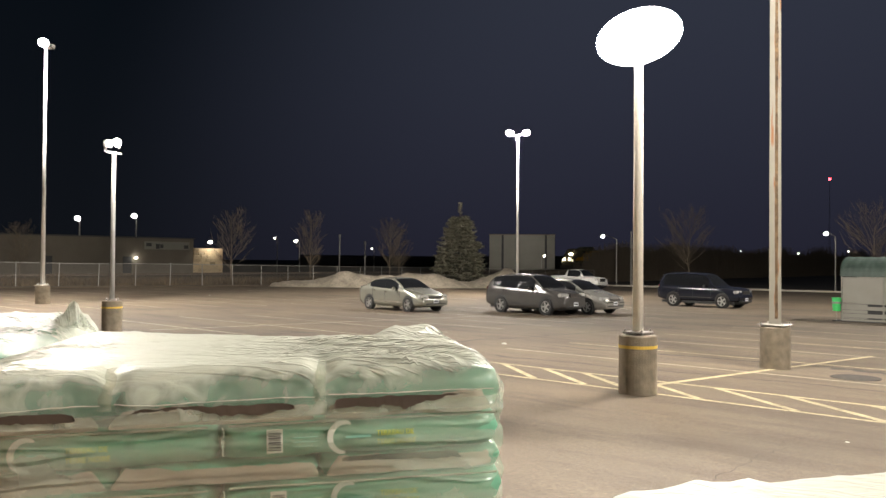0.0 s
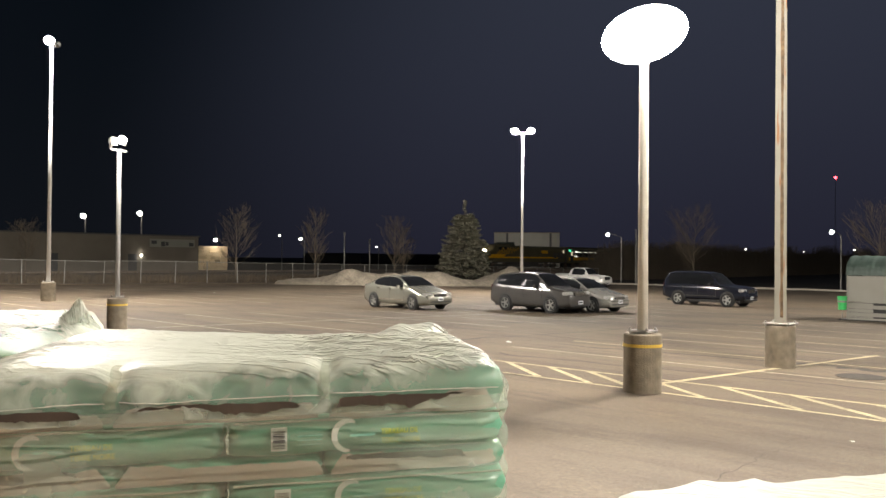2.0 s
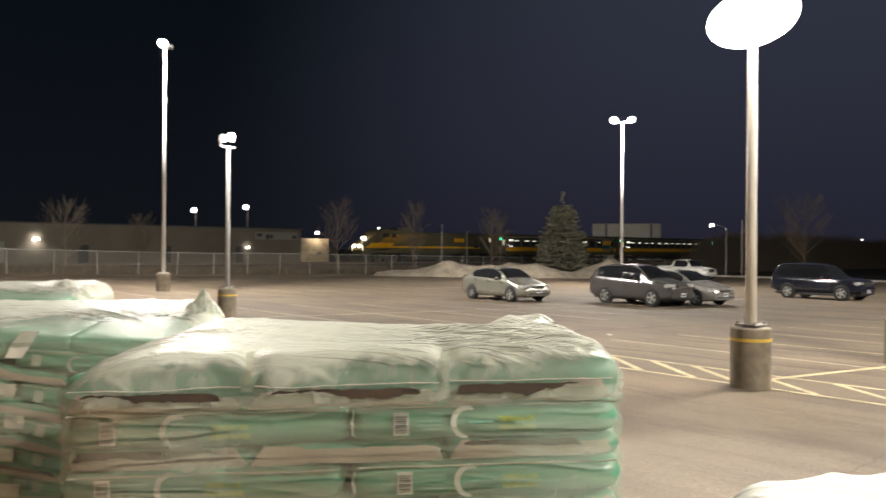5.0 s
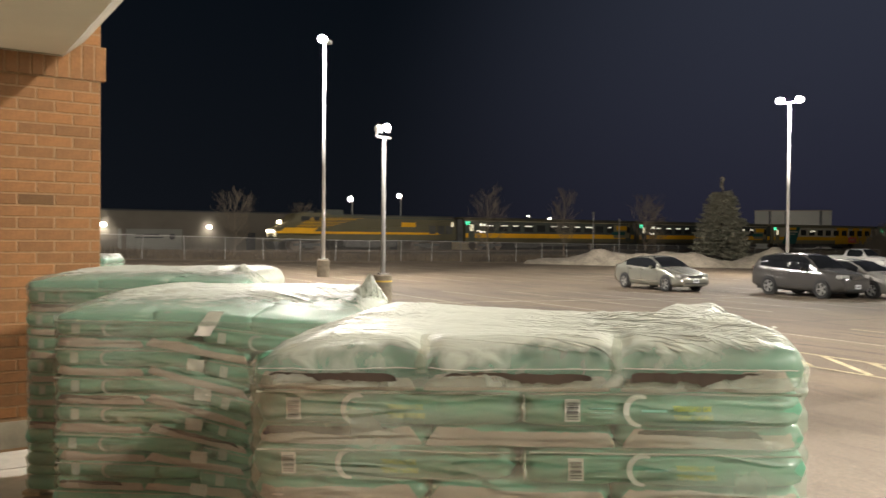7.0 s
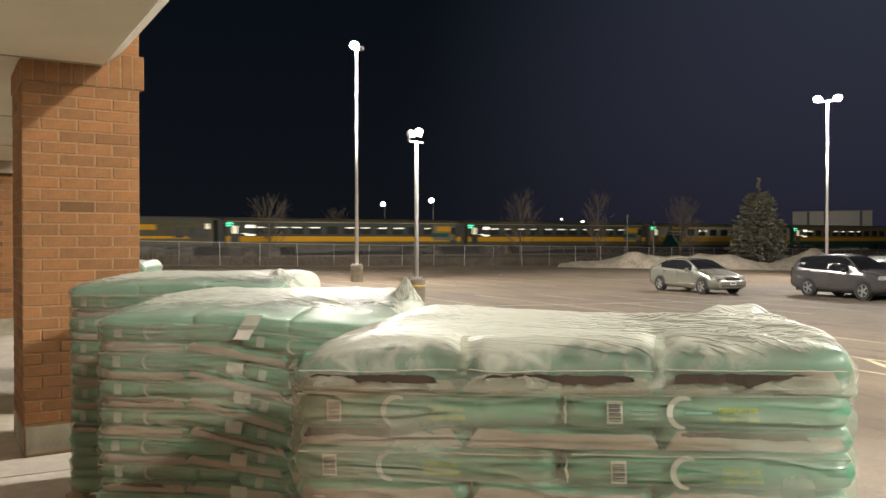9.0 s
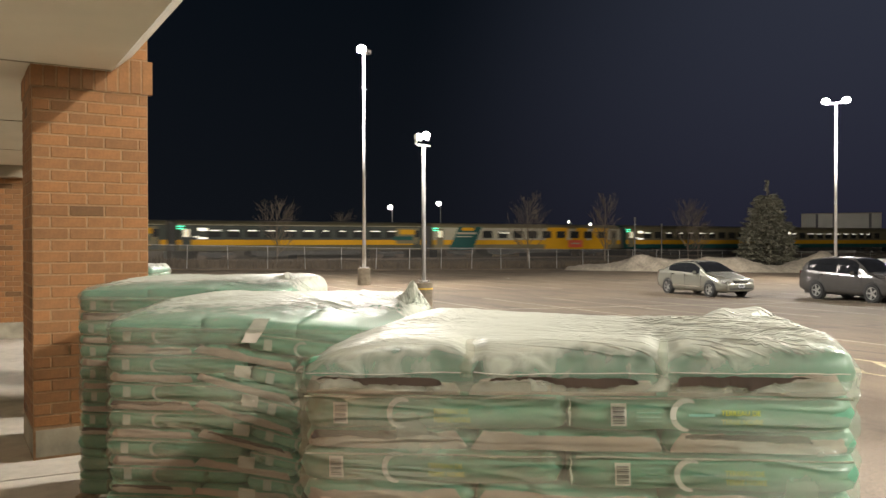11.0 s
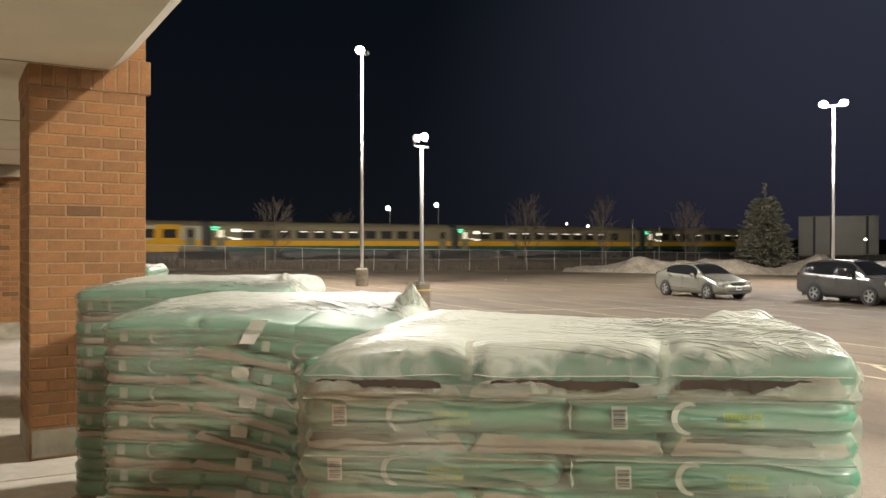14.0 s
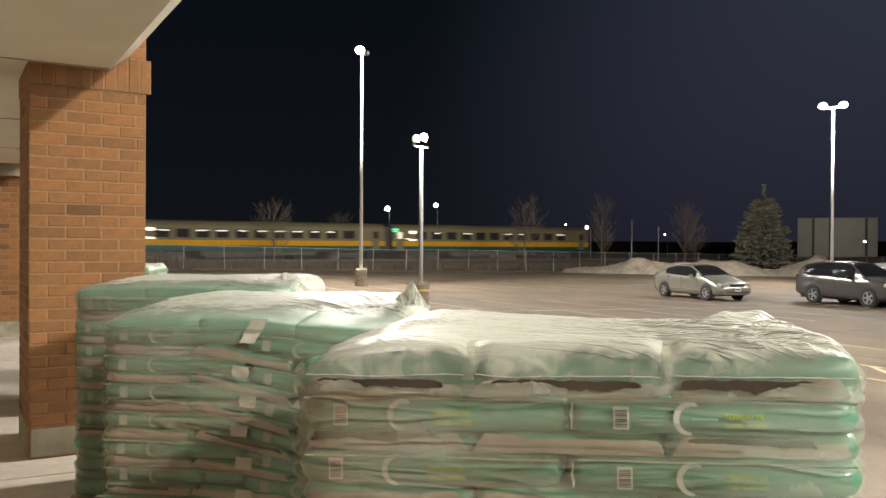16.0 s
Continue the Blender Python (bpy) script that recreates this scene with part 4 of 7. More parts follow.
# folded bag ends: a pale flap with a torn upper edge, a dark brown strip along the slit above it
def strip(n, edge):
    """A narrow sheet between rows of points given by edge(f)."""
    bm, pr = bmesh.new(), None
    for k in range(n + 1):
        row = [bm.verts.new(p) for p in edge(k / n)]
        if pr:
            for q in range(len(row) - 1):
                bm.faces.new((pr[q], row[q], row[q + 1], pr[q + 1]))
        pr = row
    return bm


def end_flaps(st, zb, h, seed, lo, hi, lean=0.0, slits=(0.9, 0.9, 0.9), hy=-0.5035, deep=0.11, proud=0.0):
    rnd = random.Random(seed)
    for i, (x0, x1) in enumerate(((-0.572, -0.212), (-0.200, 0.188), (0.202, 0.572))):
        x0, x1 = x0 + rnd.uniform(-.008, .012), x1 + rnd.uniform(-.012, .008)
        sl = slump(zb, lean) if x1 > 0 else 0.0
        step = rnd.uniform(0.45, 0.85)
        flip = rnd.random() < 0.5
        amp = rnd.uniform(0.9, 1.5)

        def z_at(x, f):
            g = 1 - f if flip else f
            rag = (0.10 * noise.noise((x * 9, seed, i)) + 0.06 * noise.noise((x * 31, seed, i)) + 0.05 * noise.noise((x * 90, seed, i))) * amp
            rag += 0.14 * (1 / (1 + math.exp(-(g - step) * 60)) - 0.5)
            drop = sl * (x + 0.15)
            return zb + h * (hi + rag) - drop, zb + h * (lo + 0.05 * noise.noise((x * 9, seed, i + 5))) - drop

        def flap(f):
            x = x0 + (x1 - x0) * f
            up, dn = z_at(x, f)
            g = 1 - f if flip else f
            e = min(1.0, (g * 26 + 0.15) ** 0.6, ((1 - g) * 13 + 0.12) ** 0.8)
            yy = hy + 0.003 * noise.noise((x * 12, seed, 5)) + 0.03 * (max(0.0, abs(x) - 0.515) / 0.057) ** 2
            up = dn + (up - dn) * e
            return ((x, yy, up), (x, yy - 0.003, dn + (up - dn) * 0.55), (x, yy + 0.003, dn))

        part("torn_flap", strip(90, flap), M["bag_beige"], st, "torn beige plastic flap", smooth=True)
        thick = deep * rnd.uniform(0.6, 1.1)
        if rnd.random() < slits[i]:
            a, b = rnd.uniform(0.02, 0.12), rnd.uniform(0.72, 0.97)

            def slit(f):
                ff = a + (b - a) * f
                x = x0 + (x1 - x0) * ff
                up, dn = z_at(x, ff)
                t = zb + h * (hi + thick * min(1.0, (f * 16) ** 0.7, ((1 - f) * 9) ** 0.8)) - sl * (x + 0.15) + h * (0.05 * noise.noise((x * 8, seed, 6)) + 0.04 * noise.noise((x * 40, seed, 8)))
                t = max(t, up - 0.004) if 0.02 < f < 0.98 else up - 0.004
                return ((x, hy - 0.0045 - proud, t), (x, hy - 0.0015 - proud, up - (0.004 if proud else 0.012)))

            part("soil_gap", strip(60, slit), M["bag_dark"], st, "dark brown strip above a torn flap")


def seam_edges(st, z, seed, lean=0.0, hy=-0.5035):
    for i, (x0, x1) in enumerate(((-0.57, -0.02), (0.02, 0.57))):
        sl = slump(z, lean) if i else 0.0

        def edge(f):
            x = x0 + (x1 - x0) * f
            c = z - 0.005 + 0.004 * noise.noise((x * 5, seed, i)) - sl * (x + 0.15)
            w = 0.0024 * (1 + 0.9 * noise.noise((x * 20, seed, i)))
            return ((x, hy + 0.003, c + w), (x, hy - 0.002, c), (x, hy + 0.003, c - w))

        part("seam_edge", strip(24, edge), M["bag_fold"], st, "pale folded bag edge", smooth=True)


def hems(st, top, seed):
    """Pale strips laid on as the bright edge line of the top sheet, and the gathered folds between its bags."""
    for i, (x0, x1) in enumerate(((-0.56, -0.215), (-0.19, 0.19), (0.215, 0.56))):
        def hem(f):
            x = x0 + (x1 - x0) * f
            z = top - 0.066 + 0.009 * noise.noise((x * 6, seed, i)) + 0.002 * noise.noise((x * 30, seed, i))
            w = 0.0011 * (1 + 0.8 * noise.noise((x * 25, seed, i)))
            return ((x, -0.5195, z + w), (x, -0.5215, z), (x, -0.5195, z - w))
        part("film_hem", strip(40, hem), M["tape"], st, "thin pale strip along the film's lower edge", smooth=True)
    for i, xc in enumerate((-0.202, 0.202)):
        def fold(f):
            a = f * 1.45
            y, z = -0.521 + 0.055 * (1 - math.cos(a)), top - 0.075 + 0.078 * math.sin(a)
            x = xc + 0.010 * noise.noise((f * 3, seed, i)) + 0.012 * (f - 0.5)
            w = (0.013 + 0.006 * noise.noise((f * 7, seed, i))) * (1 - 0.4 * f)
            return ((x - w, y + 0.002, z), (x, y - 0.003, z), (x + w, y + 0.002, z))
        part("film_fold", strip(24, fold), M["film_side"], st, "gathered fold of plastic film", smooth=True)


def seam_fins(st, rows, seed):
    for z, h, ends, is_top in rows:
        if ends:
            continue

        def fin(f):
            zz = z + h * (0.12 + 0.8 * f)
            x = 0.005 * noise.noise((f * 3, seed, z * 9)) + 0.008
            w = 0.005 * (0.6 + abs(noise.noise((f * 6, seed, z * 5))) * 1.2) * math.sin(0.3 + 2.6 * f)
            return ((x - w, -0.500, zz), (x - w * 0.2, -0.5075, zz), (x + w, -0.501, zz))

        part("seam_fin", strip(14, fin), M["bag_fold"], st, "crimped pale seam at a bag end")


def dress(st, rows, seed, lean=0.0, torn=0.2, top_flaps=True):
    for z, h, ends, is_top in rows:
        if is_top and not top_flaps:
            continue
        if is_top:
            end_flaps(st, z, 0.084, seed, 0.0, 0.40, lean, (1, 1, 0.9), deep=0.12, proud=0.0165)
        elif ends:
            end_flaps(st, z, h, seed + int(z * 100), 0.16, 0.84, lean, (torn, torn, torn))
        else:
            seam_edges(st, z + h, seed + int(z * 100), lean)


LONG = "green soil bags on a pallet wrapped in crinkled clear film"
s1, t1, r1 = soil_stack((0.618, 1.776), -36, 18, LONG, 2, [], 1, squash=0.985, lift=0.030, back=0.05, fine=True, crown=0.102)
s1.matrix_world = s1.matrix_world @ pose(0, 0, 0, 0, -1.2, 0)
s2, t2, r2 = soil_stack((0.345, 3.54), -34, 20, "sagging stack of green soil bags with white tape", 1, [(0.59, -0.04, 0.105, 0.052)], 2, 0.26, 0.872, 0.35, front=0.045, fine=True, film="film_loose")
s3, t3, r3 = soil_stack((0.325, 4.98), -33, 18, "green soil bags stacked against the brick column", 1, [(0.50, -0.1, 0.06, 0.07)], 3, droopy=0.4, front=0.03, film="film_loose")
s4, t4, r4 = soil_stack((0.24, 9.95), -20, 18, LONG, 0, [(0.4, 0, 0.03, 0.1)], 5, squash=0.965)
s5, t5, r5 = soil_stack((0.19, 8.1), -10, 16, LONG, 0, [], 6, squash=0.97)
s0, t0, r0 = soil_stack((0.415, -0.25), -35, 18, LONG, 0, [(-0.40, 0.44, 0.026, 0.05)], 8, 0.0, 0.955, 0.1)
dress(s1, r1, 4)
hems(s1, t1, 2)
seam_fins(s1, r1, 6)
dress(s2, r2, 40, 0.26, 0.35, False)
dress(s3, r3, 80, 0.0, 0.3, False)


def tape_piece(w, h, x, z, tilt, slant, y=-0.508, back=0):
    def edge(f):
        return [(w * (q - 0.5) + 0.006 * noise.noise((f * 3, q * 2, x)) + slant * f, -0.002 * math.sin(q * 7 + f * 5), h * (f - 0.5)) for q in (0, 0.25, 0.5, 0.75, 1)]
    tp = part("tape_strip", strip(8, edge), M["tape"], s2, "white adhesive tape strip", smooth=True)
    tp.matrix_local = pose(x, y, z, -back, tilt, 0)


tape_piece(0.064, 0.100, 0.022, 1.196, 0, 0.04, -0.508, 26)
for x, z in ((-0.010, 1.035), (0.019, 0.922), (-0.016, 0.807), (0.004, 0.681), (0.004, 0.556), (-0.005, 0.443)):
    tape_piece(0.066, 0.046, x, z, 6, 0.0)


# ---- lamps ----
def flood_head(parent, x, y, z, face, tilt, w=0.42, h=0.36, lit=True, roll=0.0):
    """A square flood lamp that looks along the heading face (degrees from +x), tilted down."""
    m = pose(x, y, z, 0, 0, face) @ pose(0, 0, 0, 0, tilt, 0) @ pose(0, 0, 0, roll, 0, 0)
    bm = bmesh.new()
    v = box(bm, (0, 0, 0), (0.16, w * 0.72, h * 0.72))
    for q in v:
        if q.co.x < 0:
            q.co.y *= 0.6
            q.co.z *= 0.6
    bmesh.ops.bevel(bm, geom=bm.edges[:], offset=0.012, segments=2, affect="EDGES")
    head = part("flood_head", bm, M["lamp_case"], parent, "grey cast flood lamp housing")
    head.matrix_local = m
    bm = bmesh.new()
    if lit:
        bmesh.ops.create_uvsphere(bm, u_segments=32, v_segments=16, radius=0.5)
        bmesh.ops.transform(bm, matrix=Matrix.Translation((0.085, 0, 0)) @ Matrix.Diagonal((0.16, w * 1.02, h * 1.02, 1)), verts=bm.verts[:])
        part("lens", bm, M["lamp_glow"], head, "glowing domed lamp lens", smooth=True)
    else:
        box(bm, (0.085, 0, 0), (0.012, w * 0.64, h * 0.64))
        part("lens", bm, M["lamp_case"], head, "unlit flat lamp lens")
    bm = bmesh.new()
    box(bm, (-0.05, 0, -h * 0.36 - 0.03), (0.05, 0.05, 0.12))
    part("bracket", bm, M["pole_white"], head)
    return head


def lot_lamp(x, y, top, base_r, r0, r1, heads, label, mat="pole_white", square=False, band=True, base_h=0.85, arm=0.0):
    g = ground_z(x)
    lp = thing("street_lamp", (x, y, g), 0, label, "street lamp", "lamps of the parking lot")
    bm = bmesh.new()
    tube(bm, (0, 0, 0), (0, 0, base_h - 0.02), base_r, base_r * 0.985, 40)
    tube(bm, (0, 0, base_h - 0.0201), (0, 0, base_h), base_r * 0.985, base_r * 0.93, 40)
    part("base", bm, M["pole_base"], lp, "stained round concrete footing", smooth=False)
    if band:
        bm = bmesh.new()
        tube(bm, (0, 0, base_h - 0.19), (0, 0, base_h - 0.145), base_r + 0.003, seg=40, caps=False)
        part("band", bm, M["yellow_band"], lp, "faded yellow painted band")
    bm = bmesh.new()
    box(bm, (0, 0, base_h + 0.035), (r0 * 4.2, r0 * 4.2, 0.022))
    bmesh.ops.bevel(bm, geom=bm.edges[:], offset=0.006, segments=1, affect="EDGES")
    part("base_plate", bm, M["steel"], lp)
    for sx in (-1, 1):
        for sy in (-1, 1):
            bm = bmesh.new()
            tube(bm, (sx * r0 * 1.7, sy * r0 * 1.7, base_h - 0.01), (sx * r0 * 1.7, sy * r0 * 1.7, base_h + 0.085), 0.013, seg=6)
            tube(bm, (sx * r0 * 1.7, sy * r0 * 1.7, base_h + 0.046), (sx * r0 * 1.7, sy * r0 * 1.7, base_h + 0.068), 0.024, seg=6)
            part("bolt", bm, M["steel"], lp)
    bm = bmesh.new()
    tube(bm, (0, 0, base_h + 0.04), (0, 0, top - g), r0 * (1.3 if square else 1), r1 * (1.3 if square else 1), 4 if square else 20)
    if square:
        bmesh.ops.rotate(bm, verts=bm.verts[:], cent=(0, 0, 0), matrix=Matrix.Rotation(radians(45 + 20), 3, "Z"))
        bmesh.ops.bevel(bm, geom=[e for e in bm.edges if abs(e.verts[0].co.z - e.verts[1].co.z) > 1], offset=0.012, segments=2, affect="EDGES")
    part("pole", bm, M[mat], lp, smooth=not square)
    if arm:
        bm = bmesh.new()
        box(bm, (0, 0, 0), (0.06, arm, 0.05))
        a = part("crossarm", bm, M["pole_white"], lp)
        a.matrix_local = pose(0, 0, top - g - 0.03, 0, 0, heads[0][3] if heads else 0)
    for hx, hy, hz, face, tilt, w, h, *more in heads:
        flood_head(lp, hx, hy, hz + top - g, face, tilt, w, h, *more)
    return lp


def off(face, d):
    """A step of d metres to the side of the heading face."""
    return -math.sin(radians(face)) * d, math.cos(radians(face)) * d


WARM_TALL = "tall pale lamp pole on a round concrete footing"
fA = 208
# lens sized and tilted to the lamp's glare, which it draws as a shape
hs = [(0, 0, 0.30, fA, 12, 1.22, 0.78, True, 13)]
lot_lamp(10.85, 5.8, 4.68, 0.275, 0.078, 0.066, hs, "short white lamp pole with dazzling flood lamps on concrete footing", mat="pole_cream", arm=0.5)
lot_lamp(15.87, 5.63, 10.9, 0.275, 0.118, 0.10, [(*off(200, s), 0.25, 200, 30, 0.5, 0.4) for s in (-.4, .4)], "tall rust-streaked square lamp pole on concrete footing", mat="rust", square=True, band=False, arm=1.0, base_h=0.80)
fC = 235
lot_lamp(9.93, 20.16, 4.42, 0.25, 0.060, 0.052, [(*off(fC, -.17), 0.20, 285, 5, 0.28, 0.30, False), (*off(fC, .10), 0.25, 225, 15, 0.21, 0.21)], "white lamp pole with two flood lamps on a crossbar", arm=0.46, base_h=0.80)
lot_lamp(14.45, 35.80, 10.75, 0.30, 0.088, 0.05, [(-0.12, -0.1, 0.12, 230, 30, 0.42, 0.36), (0.3, 0.3, 0.1, 45, 25, 0.5, 0.3, False)], WARM_TALL, band=False, base_h=0.8)
fD = 215
lot_lamp(44.46, 33.05, 10.28, 0.30, 0.095, 0.065, [(*off(fD, s), 0.15, fD + s * 30, 28, 0.5, 0.4) for s in (-.55, .55)], WARM_TALL, band=False, arm=1.2)
lot_lamp(12.0, -13.0, 10.9, 0.275, 0.095, 0.075, [(*off(150, s), 0.25, 150, 35, 0.5, 0.4) for s in (-.4, .4)], WARM_TALL, band=False, arm=1.0)
# pole added out of view to light the lot's far side
lot_lamp(46.0, 3.0, 10.4, 0.275, 0.095, 0.075, [(*off(180, s), 0.25, 180, 35, 0.5, 0.4) for s in (-.4, .4)], WARM_TALL, band=False, arm=1.0)


# strip of bare rust along the seam of the square pole
rusty = [o for o in bpy.data.objects if o.name.startswith("street_lamp") and "rust-streaked" in o["label"]][0]


def seam_row(f):
    z = 0.95 + (11.1 - 0.95) * f
    d = 0.1125 - 0.0165 * f
    w = 0.030 + 0.016 * noise.noise((z * 0.9, 3, 1)) + 0.006 * noise.noise((z * 4, 1, 7))
    return [(-d, s, z) for s in (-0.018 - w, -0.018 + w * 0.8)]


rs = part("rust_seam", strip(90, seam_row), M["bare_rust"], rusty, "bare rust along the pole seam")
rs.matrix_local = pose(0, 0, 0, 0, 0, 20)


def pole_light(x, y, z, aim, watts, angle=140, size=0.3, reach=2.4):
    dx, dy = Vector(aim[:2]) - Vector((x, y))
    k = reach / math.hypot(dx, dy)
    return spot("lamp_light", (x + dx * k, y + dy * k, z), aim, watts, angle, size=size)


pole_light(10.85, 5.8, 5.05, (0.25, 0.2, 3.3), P_A, 112, reach=0.4)
pole_light(10.85, 5.8, 5.05, (25.0, 13.5, 2.6), P_A * 0.3, 140, reach=0.4)
for dy in (-0.4, 0.4):
    pole_light(15.87, 5.63 + dy, 11.1, (10, 3.4, 0), P_T * 0.38, 180, size=0.10, reach=0.5)
pole_light(9.93, 20.16, 4.80, (7, 15.5, 0), P_C, 180, size=0.10, reach=0.45)
pole_light(14.45, 35.80, 10.75, (13.5, 35, 0), P_T * 1.5, 180, size=0.12, reach=0.8)
pole_light(44.46, 33.05, 10.25, (36, 27, 0), P_T * 1.3, 180, size=0.15, reach=0.45)
pole_light(12.0, -13.0, 10.9, (9, -11, 0), P_T * 1.05, 180)
# light of the added pole out of view
pole_light(46.0, 3.0, 10.5, (40, 3, 0), P_T * 1.0, 180)


# floodlight on the canopy edge, out of view
def wall_pack(x, y, z):
    w = thing("wall_lamp", (x, y, z), 0, "wedge-shaped wall lamp on the canopy fascia", "wall lamp")
    bm = bmesh.new()
    v = box(bm, (0.09, 0, 0), (0.18, 0.36, 0.24))
    for q in v:
        if q.co.z < 0 and q.co.x > 0.1:
            q.co.x -= 0.1
    part("housing", bm, M["lamp_case"], w)
    bm = bmesh.new()
    box(bm, (0.10, 0, -0.125), (0.09, 0.3, 0.008))
    part("lens", bm, M["lamp_glow"], w, "glowing lens")


wall_pack(1.37, -3.6, 3.75)
spot("wall_lamp_light", (1.62, -3.6, 3.55), (4.0, 1.0, 0.2), P_W, 125, size=0.15)


# ---- vehicles ----
def interp(tab, s):
    for (a, va), (b, vb) in zip(tab, tab[1:]):
        if s <= b:
            k = (s - a) / (b - a) if b > a else 0
            k = max(0.0, min(1.0, k))
            return va + (vb - va) * k
    return tab[-1][1]


def wheel(parent, x, y, r, w, spokes):
    """A wheel with its axle along x."""
    s = 1 if x > 0 else -1
    wh = new("wheel")
    wh.parent = parent
    wh.matrix_local = pose(x, y, r)
    bm = bmesh.new()
    prof = [(r * 0.66, 0.5), (r * 0.93, 0.5), (r, 0.36), (r, -0.36), (r * 0.93, -0.5), (r * 0.66, -0.5)]
    rings = []
    for k in range(28):
        a = 2 * math.pi * k / 28
        rings.append([bm.verts.new((q * w, p * math.cos(a), p * math.sin(a))) for p, q in prof])
    for k in range(28):
        for j in range(len(prof) - 1):
            bm.faces.new((rings[k][j], rings[(k + 1) % 28][j], rings[(k + 1) % 28][j + 1], rings[k][j + 1]))
    bmesh.ops.recalc_face_normals(bm, faces=bm.faces[:])
    part("tyre", bm, M["rubber"], wh, "black rubber tyre")
    bm = bmesh.new()
    tube(bm, (s * 0.30 * w, 0, 0), (s * 0.36 * w, 0, 0), r * 0.18, r * 0.15, 14)
    for k in range(spokes):
        a = 2 * math.pi * k / spokes
        box(bm, (s * 0.36 * w, math.cos(a) * r * 0.38, math.sin(a) * r * 0.38), (0.03, r * 0.56, r * 0.17), Matrix.Rotation(a, 4, "X"))
    n = 28
    prev = None
    ring = []
    for k in range(n):
        a = 2 * math.pi * k / n
        ring.append([bm.verts.new((s * 0.44 * w, rr * math.cos(a), rr * math.sin(a))) for rr in (r * 0.60, r * 0.68)] + [bm.verts.new((s * 0.2 * w, r * 0.6 * math.cos(a), r * 0.6 * math.sin(a)))])
    for k in range(n):
        a, b = ring[k], ring[(k + 1) % n]
        bm.faces.new((a[0], b[0], b[1], a[1]))
        bm.faces.new((a[0], b[0], b[2], a[2]))
    bmesh.ops.recalc_face_normals(bm, faces=bm.faces[:])
    part("rim", bm, M["alloy"], wh, "silver alloy rim")
    bm = bmesh.new()
    tube(bm, (s * 0.1 * w, 0, 0), (s * 0.12 * w, 0, 0), r * 0.62, seg=20)
    part("brake_disc", bm, M["black_trim"], wh)
    return wh


def car(name, x, y, spec, label, category, rz=0):
    """A vehicle that points along -y. spec: length, width, tables of top, belt and lower edge over the length from the nose."""
    L, W = spec["L"], spec["W"]
    c = thing(name, (x, y, ground_z(x)), rz, label, category, "parked vehicles")
    c.scale = (0.96, 0.96, 1.0)
    paint = M[spec["paint"]]
    top, belt, low = spec["top"], spec["belt"], spec["low"]
    st = sorted(set([0, .03, .1, .25, .5, L - .5, L - .25, L - .1, L - .03, L] + [s for s, _ in top] + [L * k / 34 for k in range(35)]))
    grid = []
    for s in st:
        q = min(s, L - s)
        w = W / 2 * (1 - 0.16 * max(0, 1 - q / 0.55) ** 2.2) - (0.05 if q < 0.02 else 0)
        zt, zb, zl = interp(top, s), interp(belt, s), interp(low, s)
        glass = zt > zb + 0.06
        zsh = min(zb, zt - 0.01)
        gw = w * (1 - 0.30 * min(1, (zt - zsh) / 0.62)) if glass else w * 0.93
        pts = [(w * 0.80, zl), (w * 0.96, zl + 0.04), (w * 0.995, zl + 0.16), (w, zl + 0.30 * (zsh - zl) + 0.1), (w * 0.992, zl + 0.78 * (zsh - zl)), (w * 0.95, zsh)]
        if glass:
            pts += [(w * 0.935, zsh + 0.02), ((w * 0.93 + gw) / 2 + 0.012, (zsh + zt) / 2), (gw + 0.01, zt - 0.07), (gw * 0.93, zt - 0.025), (gw * 0.6, zt), (0, zt + 0.006)]
        else:
            pts += [(w * 0.93, zsh), (w * 0.9, zsh + (zt - zsh) * 0.4), (w * 0.84, zsh + (zt - zsh) * 0.7), (w * 0.75, zt - 0.004), (w * 0.5, zt + 0.006), (0, zt + 0.014)]
        grid.append(pts)
    yy = [s - L / 2 for s in st]

    def sheet(bm, i0, i1, j0, j1, side, lift=0.0, shrink=0.0):
        rows = []
        for i in range(i0, i1 + 1):
            rows.append([bm.verts.new((side * (grid[i][j][0] + lift), yy[i], grid[i][j][1] + (lift if j > 8 else 0))) for j in range(j0, j1 + 1)])
        for a in range(len(rows) - 1):
            for b in range(len(rows[0]) - 1):
                bm.faces.new((rows[a][b], rows[a + 1][b], rows[a + 1][b + 1], rows[a][b + 1]))
        return rows

    bm = bmesh.new()
    n = len(st)
    for side in (-1, 1):
        sheet(bm, 0, n - 1, 0, 11, side)
    for i in (0, n - 1):
        vs = [bm.verts.new((-px, yy[i], pz)) for px, pz in grid[i]] + [bm.verts.new((px, yy[i], pz)) for px, pz in reversed(grid[i][:-1])]
        bm.faces.new(vs)
    bmesh.ops.remove_doubles(bm, verts=bm.verts[:], dist=0.0005)
    bmesh.ops.recalc_face_normals(bm, faces=bm.faces[:])
    body = part("body", bm, paint, c, spec["body_label"], smooth=True)
    # under side
    bm = bmesh.new()
    box(bm, (0, 0, 0.27), (W * 0.82, L * 0.88, 0.12))
    part("underbody", bm, M["black_trim"], c)

    def idx(s):
        return min(range(n), key=lambda i: abs(st[i] - s))
    for (a, b) in spec["side_glass"]:
        for side in (-1, 1):
            bm = bmesh.new()
            sheet(bm, idx(a), idx(b), 6, 8, side, 0.006)
            bmesh.ops.recalc_face_normals(bm, faces=bm.faces[:])
            g = part("side_window", bm, M["glass"], c, "dark side window")
    for (a, b), (a2, b2) in zip(spec["side_glass"], spec["side_glass"][1:]):
        if idx(a2) > idx(b):
            for side in (-1, 1):
                bm = bmesh.new()
